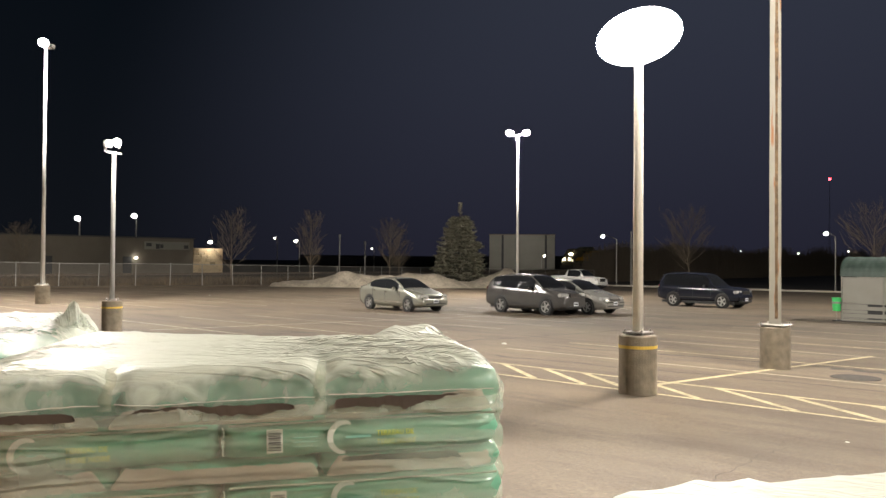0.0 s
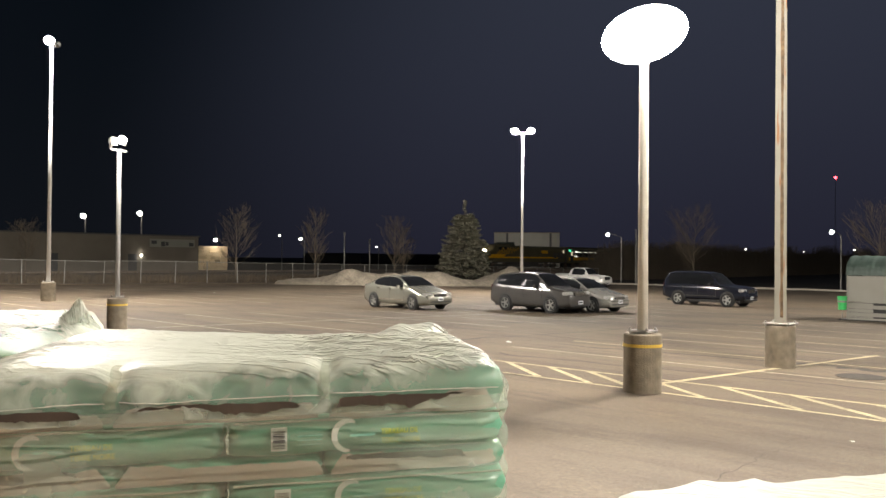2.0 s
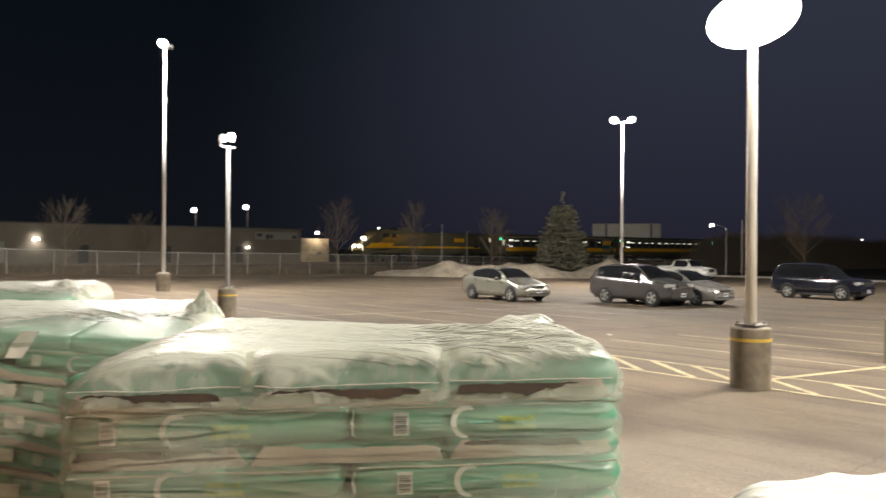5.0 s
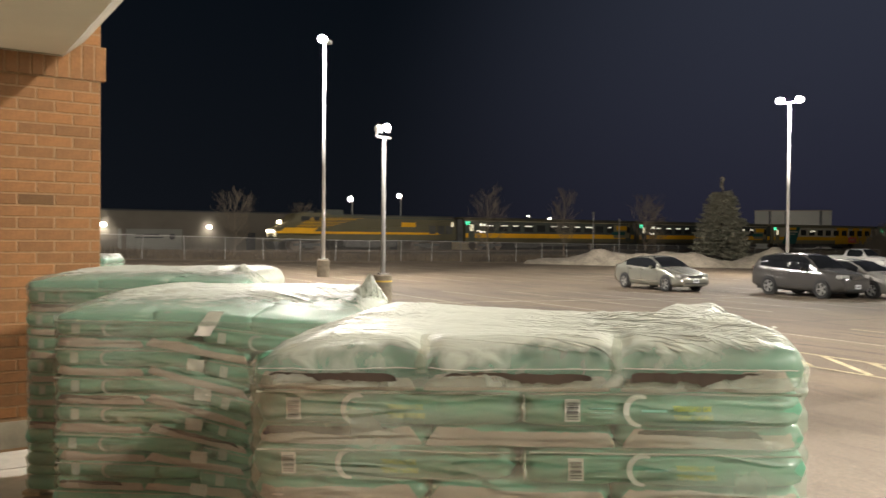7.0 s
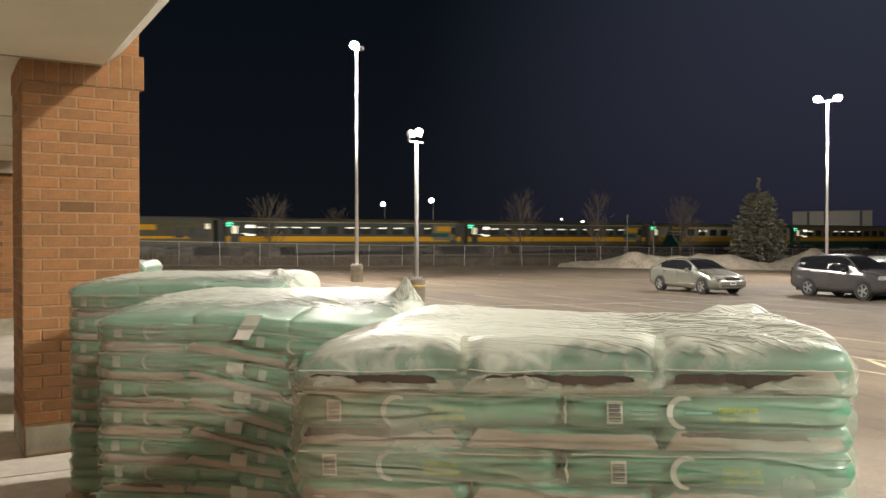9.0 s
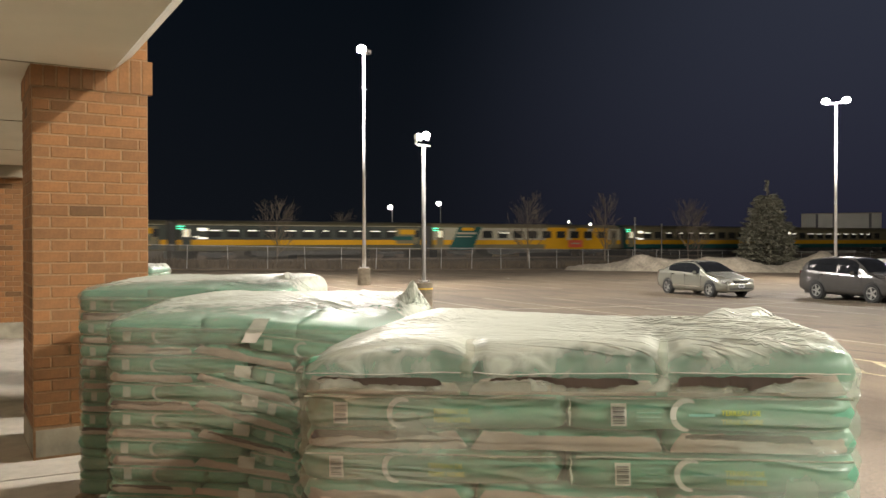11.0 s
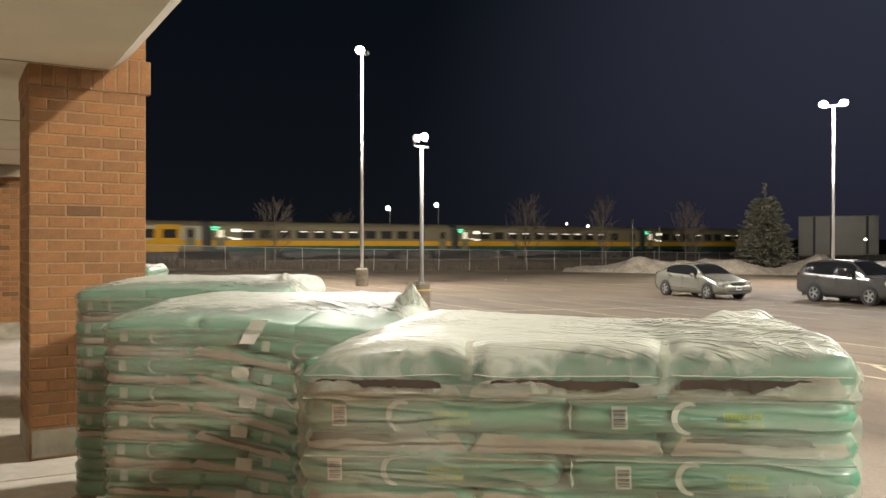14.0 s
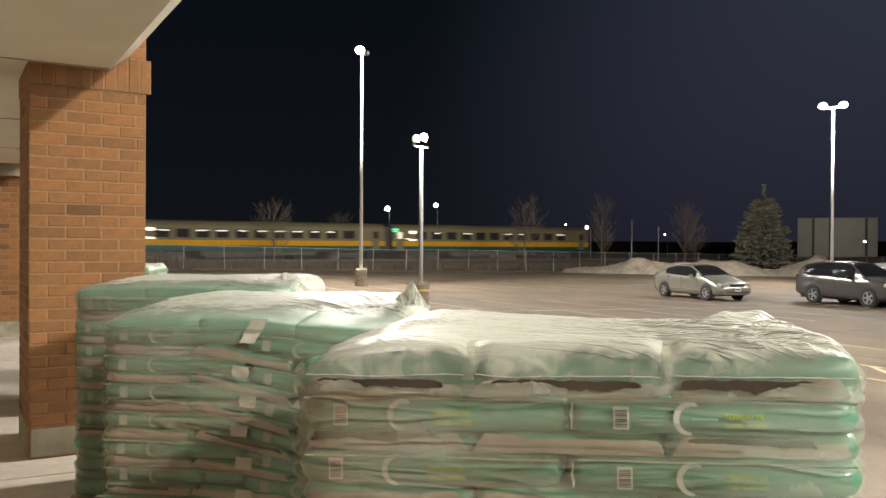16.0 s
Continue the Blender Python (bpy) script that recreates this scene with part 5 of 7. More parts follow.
                sheet(bm, idx(b), idx(a2), 6, 8, side, 0.004)
                bmesh.ops.recalc_face_normals(bm, faces=bm.faces[:])
                part("pillar_trim", bm, M["glass"], c)
    for nm, (a, b) in (("windscreen", spec["windscreen"]), ("rear_window", spec["rear"])):
        if a is None:
            continue
        bm = bmesh.new()
        for side in (-1, 1):
            sheet(bm, idx(a), idx(b), 9, 11, side, 0.006)
        bmesh.ops.remove_doubles(bm, verts=bm.verts[:], dist=0.014)
        bmesh.ops.recalc_face_normals(bm, faces=bm.faces[:])
        part(nm, bm, M["glass"], c, "dark sloping glass", smooth=True)
    r = spec["wheel"]
    for s in spec["axles"]:
        for side in (-1, 1):
            bm = bmesh.new()
            tube(bm, (side * (W / 2 - 0.12), s - L / 2, r + 0.02), (side * (W / 2 + 0.003), s - L / 2, r + 0.02), r * 1.14, seg=30)
            part("wheel_arch", bm, M["black_trim"], c)
            wheel(c, side * (W / 2 - 0.055), s - L / 2, r, 0.21, spec.get("spokes", 5))
    for side in (-1, 1):
        bm = bmesh.new()
        v = box(bm, (side * (W / 2 - 0.26), -L / 2 + 0.13, spec["lamp_z"]), (0.40, 0.22, 0.15))
        for q in v:
            if abs(q.co.x) > W / 2 - 0.2:
                q.co.y += 0.10
        bmesh.ops.bevel(bm, geom=bm.edges[:], offset=0.03, segments=2, affect="EDGES")
        part("headlight", bm, M["headlamp"], c, "clear headlight lens")
        bm = bmesh.new()
        box(bm, (side * (W / 2 - 0.235), L / 2 - 0.13, spec["tail_z"]), (0.24, 0.16, 0.16))
        bmesh.ops.bevel(bm, geom=bm.edges[:], offset=0.03, segments=2, affect="EDGES")
        part("tail_light", bm, M["tail_red"], c, "red tail light")
        bm = bmesh.new()
        ms = spec["mirror"]
        box(bm, (side * (W / 2 + 0.07), ms - L / 2, interp(belt, ms) + 0.05), (0.2, 0.10, 0.14))
        bmesh.ops.bevel(bm, geom=bm.edges[:], offset=0.03, segments=2, affect="EDGES")
        part("wing_mirror", bm, paint if not spec.get("dark_mirror") else M["black_trim"], c)
        for hs in spec["handles"]:
            bm = bmesh.new()
            box(bm, (side * (W / 2 + 0.008), hs - L / 2, interp(belt, hs) - 0.10), (0.03, 0.17, 0.03))
            bmesh.ops.bevel(bm, geom=bm.edges[:], offset=0.008, segments=1, affect="EDGES")
            part("door_handle", bm, M["chrome"] if spec.get("chrome_handles", True) else paint, c)
        for ds in spec["seams"]:
            bm = bmesh.new()
            zl, zb = interp(low, ds) + 0.16, interp(belt, ds) - 0.02
            box(bm, (side * (W / 2 - 0.003), ds - L / 2, (zl + zb) / 2), (0.012, 0.012, zb - zl))
            part("door_seam", bm, M["black_trim"], c)
        bm = bmesh.new()
        box(bm, (side * (W / 2 - 0.004), 0.05, interp(low, L / 2) + 0.20), (0.02, spec["axles"][1] - spec["axles"][0] - 2.5 * r, 0.035))
        part("sill_trim", bm, M[spec.get("sill", "chrome")], c)
    bm = bmesh.new()
    box(bm, (0, -L / 2 + 0.03, spec["lamp_z"] - 0.04), (W * 0.42, 0.08, spec.get("grille_h", 0.11)))
    bmesh.ops.bevel(bm, geom=bm.edges[:], offset=0.02, segments=2, affect="EDGES")
    g = part("grille", bm, M["black_trim"], c, "black front grille")
    bm = bmesh.new()
    for k in range(3):
        box(bm, (0, -L / 2 - 0.012, spec["lamp_z"] - 0.08 + 0.045 * k), (W * 0.40, 0.015, 0.012))
    part("grille_bar", bm, M["chrome"], g, "chrome grille bar")
    bm = bmesh.new()
    box(bm, (0, -L / 2 + 0.05, 0.36), (W * 0.72, 0.12, 0.12))
    bmesh.ops.bevel(bm, geom=bm.edges[:], offset=0.03, segments=2, affect="EDGES")
    part("lower_intake", bm, M["black_trim"], c)
    bm = bmesh.new()
    box(bm, (0, -L / 2 - 0.02, 0.47), (0.31, 0.012, 0.155))
    pl = part("number_plate", bm, M["plate"], c, "plain pale number plate")
    bm = bmesh.new()
    box(bm, (0, -L / 2 - 0.028, 0.47), (0.24, 0.004, 0.05))
    part("plate_bar", bm, M["paint_navy"], pl)
    return c


SEDAN = dict(L=4.49, W=1.75, paint="paint_champagne", body_label="champagne silver painted body",
             top=[(0, .55), (.06, .68), (.25, .76), (.7, .88), (1.05, .96), (1.2, 1.0), (1.55, 1.2), (1.95, 1.37), (2.25, 1.425), (2.6, 1.435), (3.0, 1.415), (3.4, 1.33), (3.8, 1.16), (4.0, 1.07), (4.3, 1.045), (4.43, .98), (4.49, .7)],
             belt=[(0, .5), (1.1, .90), (2.2, .93), (3.4, .99), (4.0, 1.04), (4.49, 1.0)], low=[(0, .27), (.5, .2), (4.0, .2), (4.49, .33)],
             side_glass=[(1.62, 2.42), (2.5, 3.25), (3.3, 3.62)], windscreen=(1.25, 2.02), rear=(3.35, 3.95), wheel=.315, axles=(.88, 3.58), lamp_z=.66, tail_z=.86, mirror=1.75,
             handles=(2.35, 3.2), seams=(1.45, 2.46, 3.35), sill="chrome")
SUV = dict(L=4.54, W=1.82, paint="paint_grey", body_label="dark grey metallic body",
           top=[(0, .6), (.05, .8), (.2, .93), (.6, 1.02), (.95, 1.08), (1.1, 1.12), (1.5, 1.40), (1.85, 1.60), (2.2, 1.665), (2.8, 1.68), (3.5, 1.655), (3.95, 1.58), (4.2, 1.42), (4.38, 1.15), (4.48, 1.0), (4.54, .7)],
           belt=[(0, .55), (.9, 1.0), (2.2, 1.04), (3.6, 1.10), (4.2, 1.15), (4.54, 1.1)], low=[(0, .33), (.5, .25), (4.0, .25), (4.54, .38)],
           side_glass=[(1.6, 2.4), (2.5, 3.3), (3.38, 4.0)], windscreen=(1.15, 1.9), rear=(4.02, 4.34), wheel=.355, axles=(.9, 3.48), lamp_z=.84, tail_z=1.05, mirror=1.75,
           handles=(2.4, 3.25), seams=(1.4, 2.46, 3.4), sill="black_trim", grille_h=.16)
COMPACT = dict(SEDAN, L=4.54, W=1.76, paint="paint_silver", body_label="silver painted body", top=[(s, z * 1.02) for s, z in SEDAN["top"]][:-1] + [(4.54, .7)])
BIG = dict(L=4.95, W=1.88, paint="paint_navy", body_label="very dark navy body",
           top=[(0, .6), (.05, .9), (.15, 1.02), (.6, 1.08), (1.25, 1.12), (1.4, 1.16), (1.75, 1.5), (2.05, 1.74), (2.4, 1.80), (3.2, 1.83), (4.3, 1.81), (4.6, 1.74), (4.75, 1.5), (4.85, 1.15), (4.93, .9), (4.95, .7)],
           belt=[(0, .6), (1.2, 1.05), (2.4, 1.10), (4.95, 1.14)], low=[(0, .42), (.5, .34), (4.4, .34), (4.95, .45)],
           side_glass=[(1.8, 2.6), (2.7, 3.5), (3.6, 4.5)], windscreen=(1.42, 2.08), rear=(4.62, 4.8), wheel=.37, axles=(.93, 3.86), lamp_z=.86, tail_z=1.1, mirror=1.95,
           handles=(2.55, 3.45), seams=(1.6, 2.66, 3.55), sill="black_trim", grille_h=.2, chrome_handles=False, dark_mirror=True)
PICKUP = dict(L=5.8, W=2.0, paint="paint_white", body_label="white painted cab and bed",
              top=[(0, .7), (.05, 1.05), (.2, 1.15), (.8, 1.22), (1.45, 1.26), (1.6, 1.30), (1.95, 1.62), (2.25, 1.85), (2.6, 1.91), (3.4, 1.91), (3.75, 1.84), (3.9, 1.45), (3.95, 1.32), (5.7, 1.32), (5.78, 1.2), (5.8, .8)],
              belt=[(0, .7), (1.4, 1.15), (2.4, 1.22), (3.9, 1.26), (5.8, 1.27)], low=[(0, .5), (.5, .42), (5.2, .42), (5.8, .55)],
              side_glass=[(2.0, 2.75), (2.85, 3.6)], windscreen=(1.62, 2.28), rear=(3.72, 3.9), wheel=.4, axles=(1.0, 4.55), lamp_z=.98, tail_z=1.05, mirror=2.05,
              handles=(2.7, 3.5), seams=(1.8, 2.8, 3.75, 3.95), sill="black_trim", grille_h=.3)
car("sedan", 25.62, 25.30, SEDAN, "champagne silver four-door sedan parked on the lot", "car", -4)
car("sport_utility_vehicle", 28.76, 20.40, SUV, "dark grey sport utility vehicle parked on the lot", "car", -4)
car("compact_sedan", 31.0, 19.85, COMPACT, "silver compact sedan parked beside a grey vehicle", "car", -4)
car("sport_utility_vehicle", 42.08, 18.75, BIG, "boxy dark navy sport utility vehicle parked alone", "car", -4)
car("pickup_truck", 66.2, 42.0, PICKUP, "white crew-cab pickup truck parked far off", "truck", -4)


# ---- cart shelter and bin ----
def build_shelter(x, y):
    g = ground_z(x)
    s = thing("cart_shelter", (x, y, g), 0, "cart shelter with green arched roof and pale panels", "shelter")
    D, Ls, H = 2.2, 6.0, 1.78
    bm = bmesh.new()
    n, pr = 18, None
    ribs = 60
    for j in range(ribs + 1):
        yy = 0.04 - (Ls + 0.08) * j / ribs
        rr = 0.012 * (1 if j % 4 < 2 else -1)
        row = []
        for k in range(n + 1):
            a = math.pi * k / n
            row.append(bm.verts.new((D / 2 - (D / 2 + .06 + rr) * math.cos(a), yy, H + (0.78 + rr) * max(0.0, math.sin(a)) ** 0.8)))
        if pr:
            for k in range(n):
                bm.faces.new((pr[k], row[k], row[k + 1], pr[k + 1]))
        pr = row
    part("roof", bm, M["shelter_green"], s, "dark green corrugated arched roof")
    for k in range(5):
        yy = -Ls * k / 4
        for xx in (0, D):
            bm = bmesh.new()
            box(bm, (xx, yy, H / 2), (0.05, 0.05, H))
            part("post", bm, M["galv"], s)
    for k in range(4):
        bm = bmesh.new()
        box(bm, (0.0, -Ls * (k + 0.5) / 4, 1.25), (0.012, Ls / 4 - 0.06, 1.0))
        part("panel", bm, M["shelter_panel"], s, "pale translucent wall panel")
        bm = bmesh.new()
        box(bm, (D, -Ls * (k + 0.5) / 4, 1.17), (0.012, Ls / 4 - 0.06, 1.2))
        part("panel", bm, M["shelter_panel"], s, "pale translucent wall panel")
    for zz, hh in ((0.725, 0.03), (0.545, 0.14), (0.25, 0.15), (0.075, 0.08)):
        bm = bmesh.new()
        box(bm, (-0.03, -Ls / 2, zz), (0.02, Ls, hh))
        part("bumper_rail", bm, M["shelter_panel"], s, "pale horizontal bumper rail")
    for zz, hh in ((0.65, 0.09), (0.40, 0.13), (0.145, 0.04)):
        bm = bmesh.new()
        box(bm, (-0.022, -0.48, zz), (0.012, 0.92, hh))
        part("infill_board", bm, M["shelter_panel"], s, "pale infill board")
    # black sheet stands for the dark inside, seen between the rails
    bm = bmesh.new()
    box(bm, (0.03, -Ls / 2, 0.37), (0.03, Ls - 0.06, 0.70))
    part("gap_shade", bm, M["black_trim"], s, "black sheet for the dark gaps behind the rails")
    bm = bmesh.new()
    box(bm, (D / 2, -Ls / 2, 0.02), (D + .3, Ls + 0.6, 0.04))
    part("base_frame", bm, M["black_trim"], s)
    b = thing("litter_bin", (34.56, 9.90, ground_z(34.56)), 0, "bright green plastic litter bin hung on the shelter post", "bin")
    bm = bmesh.new()
    tube(bm, (0, 0, 0.41), (0, 0, 0.92), 0.145, 0.175, 20)
    part("bucket", bm, M["bin_green"], b)
    bm = bmesh.new()
    tube(bm, (0, 0, 0.70), (0, 0, 0.78), 0.171, 0.175, seg=20, caps=False)
    part("bag_band", bm, M["shelter_panel"], b, "pale bin liner edge")
    bm = bmesh.new()
    tube(bm, (0, 0, 0.90), (0, 0, 0.935), 0.185, seg=20, caps=False)
    part("rim", bm, M["bin_green"], b)
    bm = bmesh.new()
    box(bm, (0.10, -0.10, 0.74), (0.12, 0.12, 0.05))
    tube(bm, (0, 0, 0), (0, 0, 0.42), 0.018, seg=8)
    part("bracket", bm, M["galv"], b)


build_shelter(34.7, 9.75)


# ---- fence ----
def build_fence():
    f = thing("chain_link_fence", (0, 62, 0), 0, "galvanised chain-link fence along the railway", "fence")
    def z(x):
        return ground_z(x) + 0.02 + (0.06 if x > 30 else 0)
    xs = [47.25 - 3.03 * k for k in range(22)][::-1] + [47.25 + 3.03 * k for k in range(1, 19)]
    bmp = bmesh.new()
    tube(bmp, (0, 0, -0.1), (0, 0, 1.8), 0.036, seg=8)
    tube(bmp, (0, 0, 1.8), (0, 0, 1.84), 0.042, 0.01, seg=8)
    me = mesh_of("post", bmp, M["galv"])
    rnd = random.Random(3)
    for x in xs:
        o = new("post", me)
        o.parent = f
        o.matrix_local = pose(x, 0, z(x), rnd.uniform(-1, 1), rnd.uniform(-2.2, 2.2), 0)
    for a, b in zip(xs, xs[1:]):
        bm = bmesh.new()
        tube(bm, (a, 0, z(a) + 1.77), (b, 0, z(b) + 1.77), 0.023, seg=6)
        part("top_rail", bm, M["galv"], f)
        bm = bmesh.new()
        q = [bm.verts.new(p) for p in ((a, 0.03, z(a) + 0.03), (b, 0.03, z(b) + 0.03), (b, 0.03, z(b) + 1.76), (a, 0.03, z(a) + 1.76))]
        bm.faces.new(q)
        part("wire_mesh", bm, M["chain"], f, "woven wire mesh")


build_fence()


# ---- railway ----
def build_rail():
    bm = bmesh.new()
    prof = [(73.2, -0.55), (75.4, 0.0), (79.8, 0.0), (82.0, -0.55)]
    a = [bm.verts.new((-260, y, z)) for y, z in prof]
    b = [bm.verts.new((460, y, z)) for y, z in prof]
    for i in range(3):
        bm.faces.new((a[i], b[i], b[i + 1], a[i + 1]))
    tagged(part("railway_bed", bm, M["ballast"]), "raised bed of crushed stone ballast", "railway bed", kind="structure")
    for s in (-1, 1):
        bm = bmesh.new()
        box(bm, (100, 77.5 + s * 0.7175, 0.09), (720, 0.07, 0.16))
        tagged(part("rail", bm, M["rail"]), "steel rail on the ballast", "rail", kind="structure")
    bm = bmesh.new()
    for k in range(230):
        box(bm, (-30 + k * 0.62, 77.5, 0.0), (0.23, 2.6, 0.1))
    tagged(part("sleepers", bm, M["bark"]), "dark timber railway sleepers", "sleepers", kind="stuff")


build_rail()


def car_trucks(parent, xs, wr=0.46):
    for x in xs:
        tk = new("bogie")
        tk.parent = parent
        tk.matrix_local = pose(x, 0, 0)
        bm = bmesh.new()
        for s in (-1, 1):
            box(bm, (0, s * 1.05, 0.72), (3.1, 0.16, 0.26))
            box(bm, (0, s * 1.05, 0.55), (0.9, 0.2, 0.35))
        box(bm, (0, 0, 0.75), (0.6, 2.0, 0.3))
        part("bogie_frame", bm, M["train_under"], tk)
        for dx in (-1.25, 1.25):
            for s in (-1, 1):
                bm = bmesh.new()
                tube(bm, (dx, s * 0.68, wr + 0.16), (dx, s * 0.82, wr + 0.16), wr, seg=22)
                part("wheel", bm, M["rail"], tk)


def hull(x0, x1, prof, mat_of, name, parent, label=""):
    """A carbody shell: the profile (y, z) pushed along x. mat_of: list of material names for the strips between profile points."""
    names = sorted(set(mat_of))
    bm = bmesh.new()
    n = 24
    rows = [[bm.verts.new((x0 + (x1 - x0) * i / n, y, z)) for y, z in prof] for i in range(n + 1)]
    for i in range(n):
        for j in range(len(prof) - 1):
            f = bm.faces.new((rows[i][j], rows[i + 1][j], rows[i + 1][j + 1], rows[i][j + 1]))
            f.material_index = names.index(mat_of[j])
    for r in (rows[0], rows[-1]):
        f = bm.faces.new(r)
        f.material_index = names.index(mat_of[0])
    bmesh.ops.recalc_face_normals(bm, faces=bm.faces[:])
    return part(name, bm, [M[q] for q in names], parent, label)


def coach(kind, label, seed):
    """A passenger coach, 25.2 m long, its front end at x = 0; rails at z = 0.17."""
    c = thing("passenger_coach", (0, 77.5, 0), 0, label, "train coach", "coaches of the train")
    L = 25.3
    rnd = random.Random(seed)
    zb, zr = 1.02, 3.83
    Wd = 1.53
    upper = {"lrc": "train_grey", "steel": "train_dark", "gala": "train_white"}[kind]
    lower = {"lrc": "train_green", "steel": "train_steel", "gala": "train_grey"}[kind]
    stripe_m = "train_yellow"
    roof = {"lrc": "train_grey", "steel": "train_steel", "gala": "train_grey"}[kind]
    half = [(-Wd + 0.12, zb), (-Wd, zb + 0.25), (-Wd - 0.02, 1.54), (-Wd - 0.02, 2.04), (-Wd, 2.9), (-Wd + 0.10, 3.35), (-Wd + 0.35, 3.62), (-0.8, zr - 0.06), (0, zr)]
    prof = half + [(-y, z) for y, z in reversed(half[:-1])]
    ms = [lower, lower, stripe_m if kind != "gala" else "train_yellow", upper, upper, roof, roof, roof]
    prof_m = ms + list(reversed(ms))
    hull(0.3, L, prof, prof_m, "carbody", c, "coach body with a yellow waist stripe")
    # windows, each a dark pane in a thin frame
    nw = 9 if kind == "gala" else 11
    for k in range(nw):
        xw = 6.93 + k * 1.945 if kind == "gala" else 3.6 + k * 1.78
        for s in (-1, 1):
            if s == 1 and k % 2:
                continue
            bm = bmesh.new()
            box(bm, (xw, s * (Wd + (0.02 if kind == "gala" else -0.015)), 2.64), (1.22, 0.06, 0.80))
            bmesh.ops.bevel(bm, geom=bm.edges[:], offset=0.02, segments=1, affect="EDGES")
            w = part("window", bm, M["train_glass"], c, "dark coach window")
            if s == -1 and rnd.random() < 0.8 and kind != "gala":
                bm = bmesh.new()
                box(bm, (xw + rnd.uniform(-.15, .2), -Wd - 0.022, 2.90), (rnd.uniform(0.55, 1.05), 0.01, 0.075))
                part("ceiling_light", bm, M["train_tube"], w, "glowing strip of ceiling light")
    for xw in (1.1, L - 1.0):
        bm = bmesh.new()
        box(bm, (xw, -Wd - 0.005, 2.2), (0.85, 0.05, 2.0))
        d = part("door", bm, M[upper if kind != "gala" else "train_grey"], c, "vestibule door")
        bm = bmesh.new()
        box(bm, (xw, -Wd - 0.035, 2.65), (0.5, 0.01, 0.7))
        part("door_window", bm, M["train_lit"] if xw < 3 else M["train_glass"], d)
    if kind != "gala":
        for zz, hh in ((2.98, 0.26), (2.18, 0.14)):
            bm = bmesh.new()
            box(bm, (2.55, -Wd - 0.03, zz), (0.75, 0.012, hh))
            part("washroom_light", bm, M["train_tube"], c, "bright lit end window")
        bm = bmesh.new()
        box(bm, (2.0, -Wd - 0.03, 2.3), (0.45, 0.012, 0.08))
        part("reflector_light", bm, M["train_tube"], c)
    for zz in (3.26, 3.05):
        bm = bmesh.new()
        box(bm, (0.62, -Wd + 0.02, zz), (0.55, 0.1, 0.085))
        part("marker_light", bm, M["train_marker"], c, "green glowing marker light")
    if kind == "gala":
        # slanted livery panels: lower and upper ends in x, then heights
        for xa, xb, xc, xd, z0, z1, mt in ((2.1, 5.1, 3.4, 6.2, 1.0, 3.45, "train_green"), (14.4, 17.2, 14.8, 17.7, 1.0, 3.45, "train_yellow"), (17.2, 23.3, 17.2, 23.3, 1.0, 1.72, "train_yellow"),
                                           (18.0, 20.2, 18.9, 20.5, 1.72, 3.45, "train_yellow"), (20.9, 23.3, 21.3, 23.5, 1.72, 3.45, "train_yellow")):
            bm = bmesh.new()
            for q in box(bm, (0, -Wd - 0.028, 0), (1, 0.012, 1)):
                lo, hi = (xa, xb) if q.co.z < 0 else (xc, xd)
                q.co.x, q.co.z = lo if q.co.x < 0 else hi, z0 if q.co.z < 0 else z1
            part("livery_panel", bm, M[mt], c, "painted livery panel")
        for xa, zz, ww, hh, mt in ((18.7, 1.6, 2.0, 0.85, "train_red"), (4.5, 3.2, 1.5, 0.34, "train_yellow"), (4.3, 2.75, 2.4, 0.2, "train_white"), (4.0, 2.4, 1.9, 0.10, "train_white"), (18.7, 1.65, 1.2, 0.16, "train_white")):
            bm = bmesh.new()
            box(bm, (xa, -Wd - (0.056 if mt == "train_white" else 0.042), zz), (ww, 0.012, hh))
            part("livery_mark", bm, M[mt], c, "plain painted mark")
        bm = bmesh.new()
        box(bm, (8.95, -Wd - 0.04, 2.85), (1.3, 0.02, 0.22))
        part("lit_window", bm, M["train_tube"], c, "bright lit window strip")
    if kind == "steel":
        bm = bmesh.new()
        box(bm, (12.6, -Wd + 0.05, 3.42), (24.6, 0.05, 0.05))
        part("roof_edge", bm, M["train_white"], c, "bright steel roof edge")
        bm = bmesh.new()
        box(bm, (23.2, -Wd - 0.03, 2.45), (2.6, 0.012, 1.6))
        part("end_panel", bm, M["train_grey"], c)
        bm = bmesh.new()
        box(bm, (23.2, -Wd - 0.042, 2.85), (1.7, 0.012, 0.5))
        part("livery_mark", bm, M["train_yellow"], c, "plain painted mark")
        bm = bmesh.new()
        box(bm, (22.7, -Wd - 0.042, 2.2), (2.2, 0.012, 0.4))
        part("livery_mark", bm, M["train_green"], c, "plain painted mark")
    bm = bmesh.new()
    box(bm, (-0.05, 0, 2.3), (0.7, 2.0, 2.5))
    part("gangway", bm, M["train_under"], c, "black rubber gangway")
    bm = bmesh.new()
    box(bm, (12.6, 0, 0.82), (11.0, 2.4, 0.45))
    box(bm, (9.0, 0, 0.62), (3.0, 2.5, 0.4))
    part("underframe", bm, M["train_under"], c)
    car_trucks(c, (3.9, 21.5))
    return c


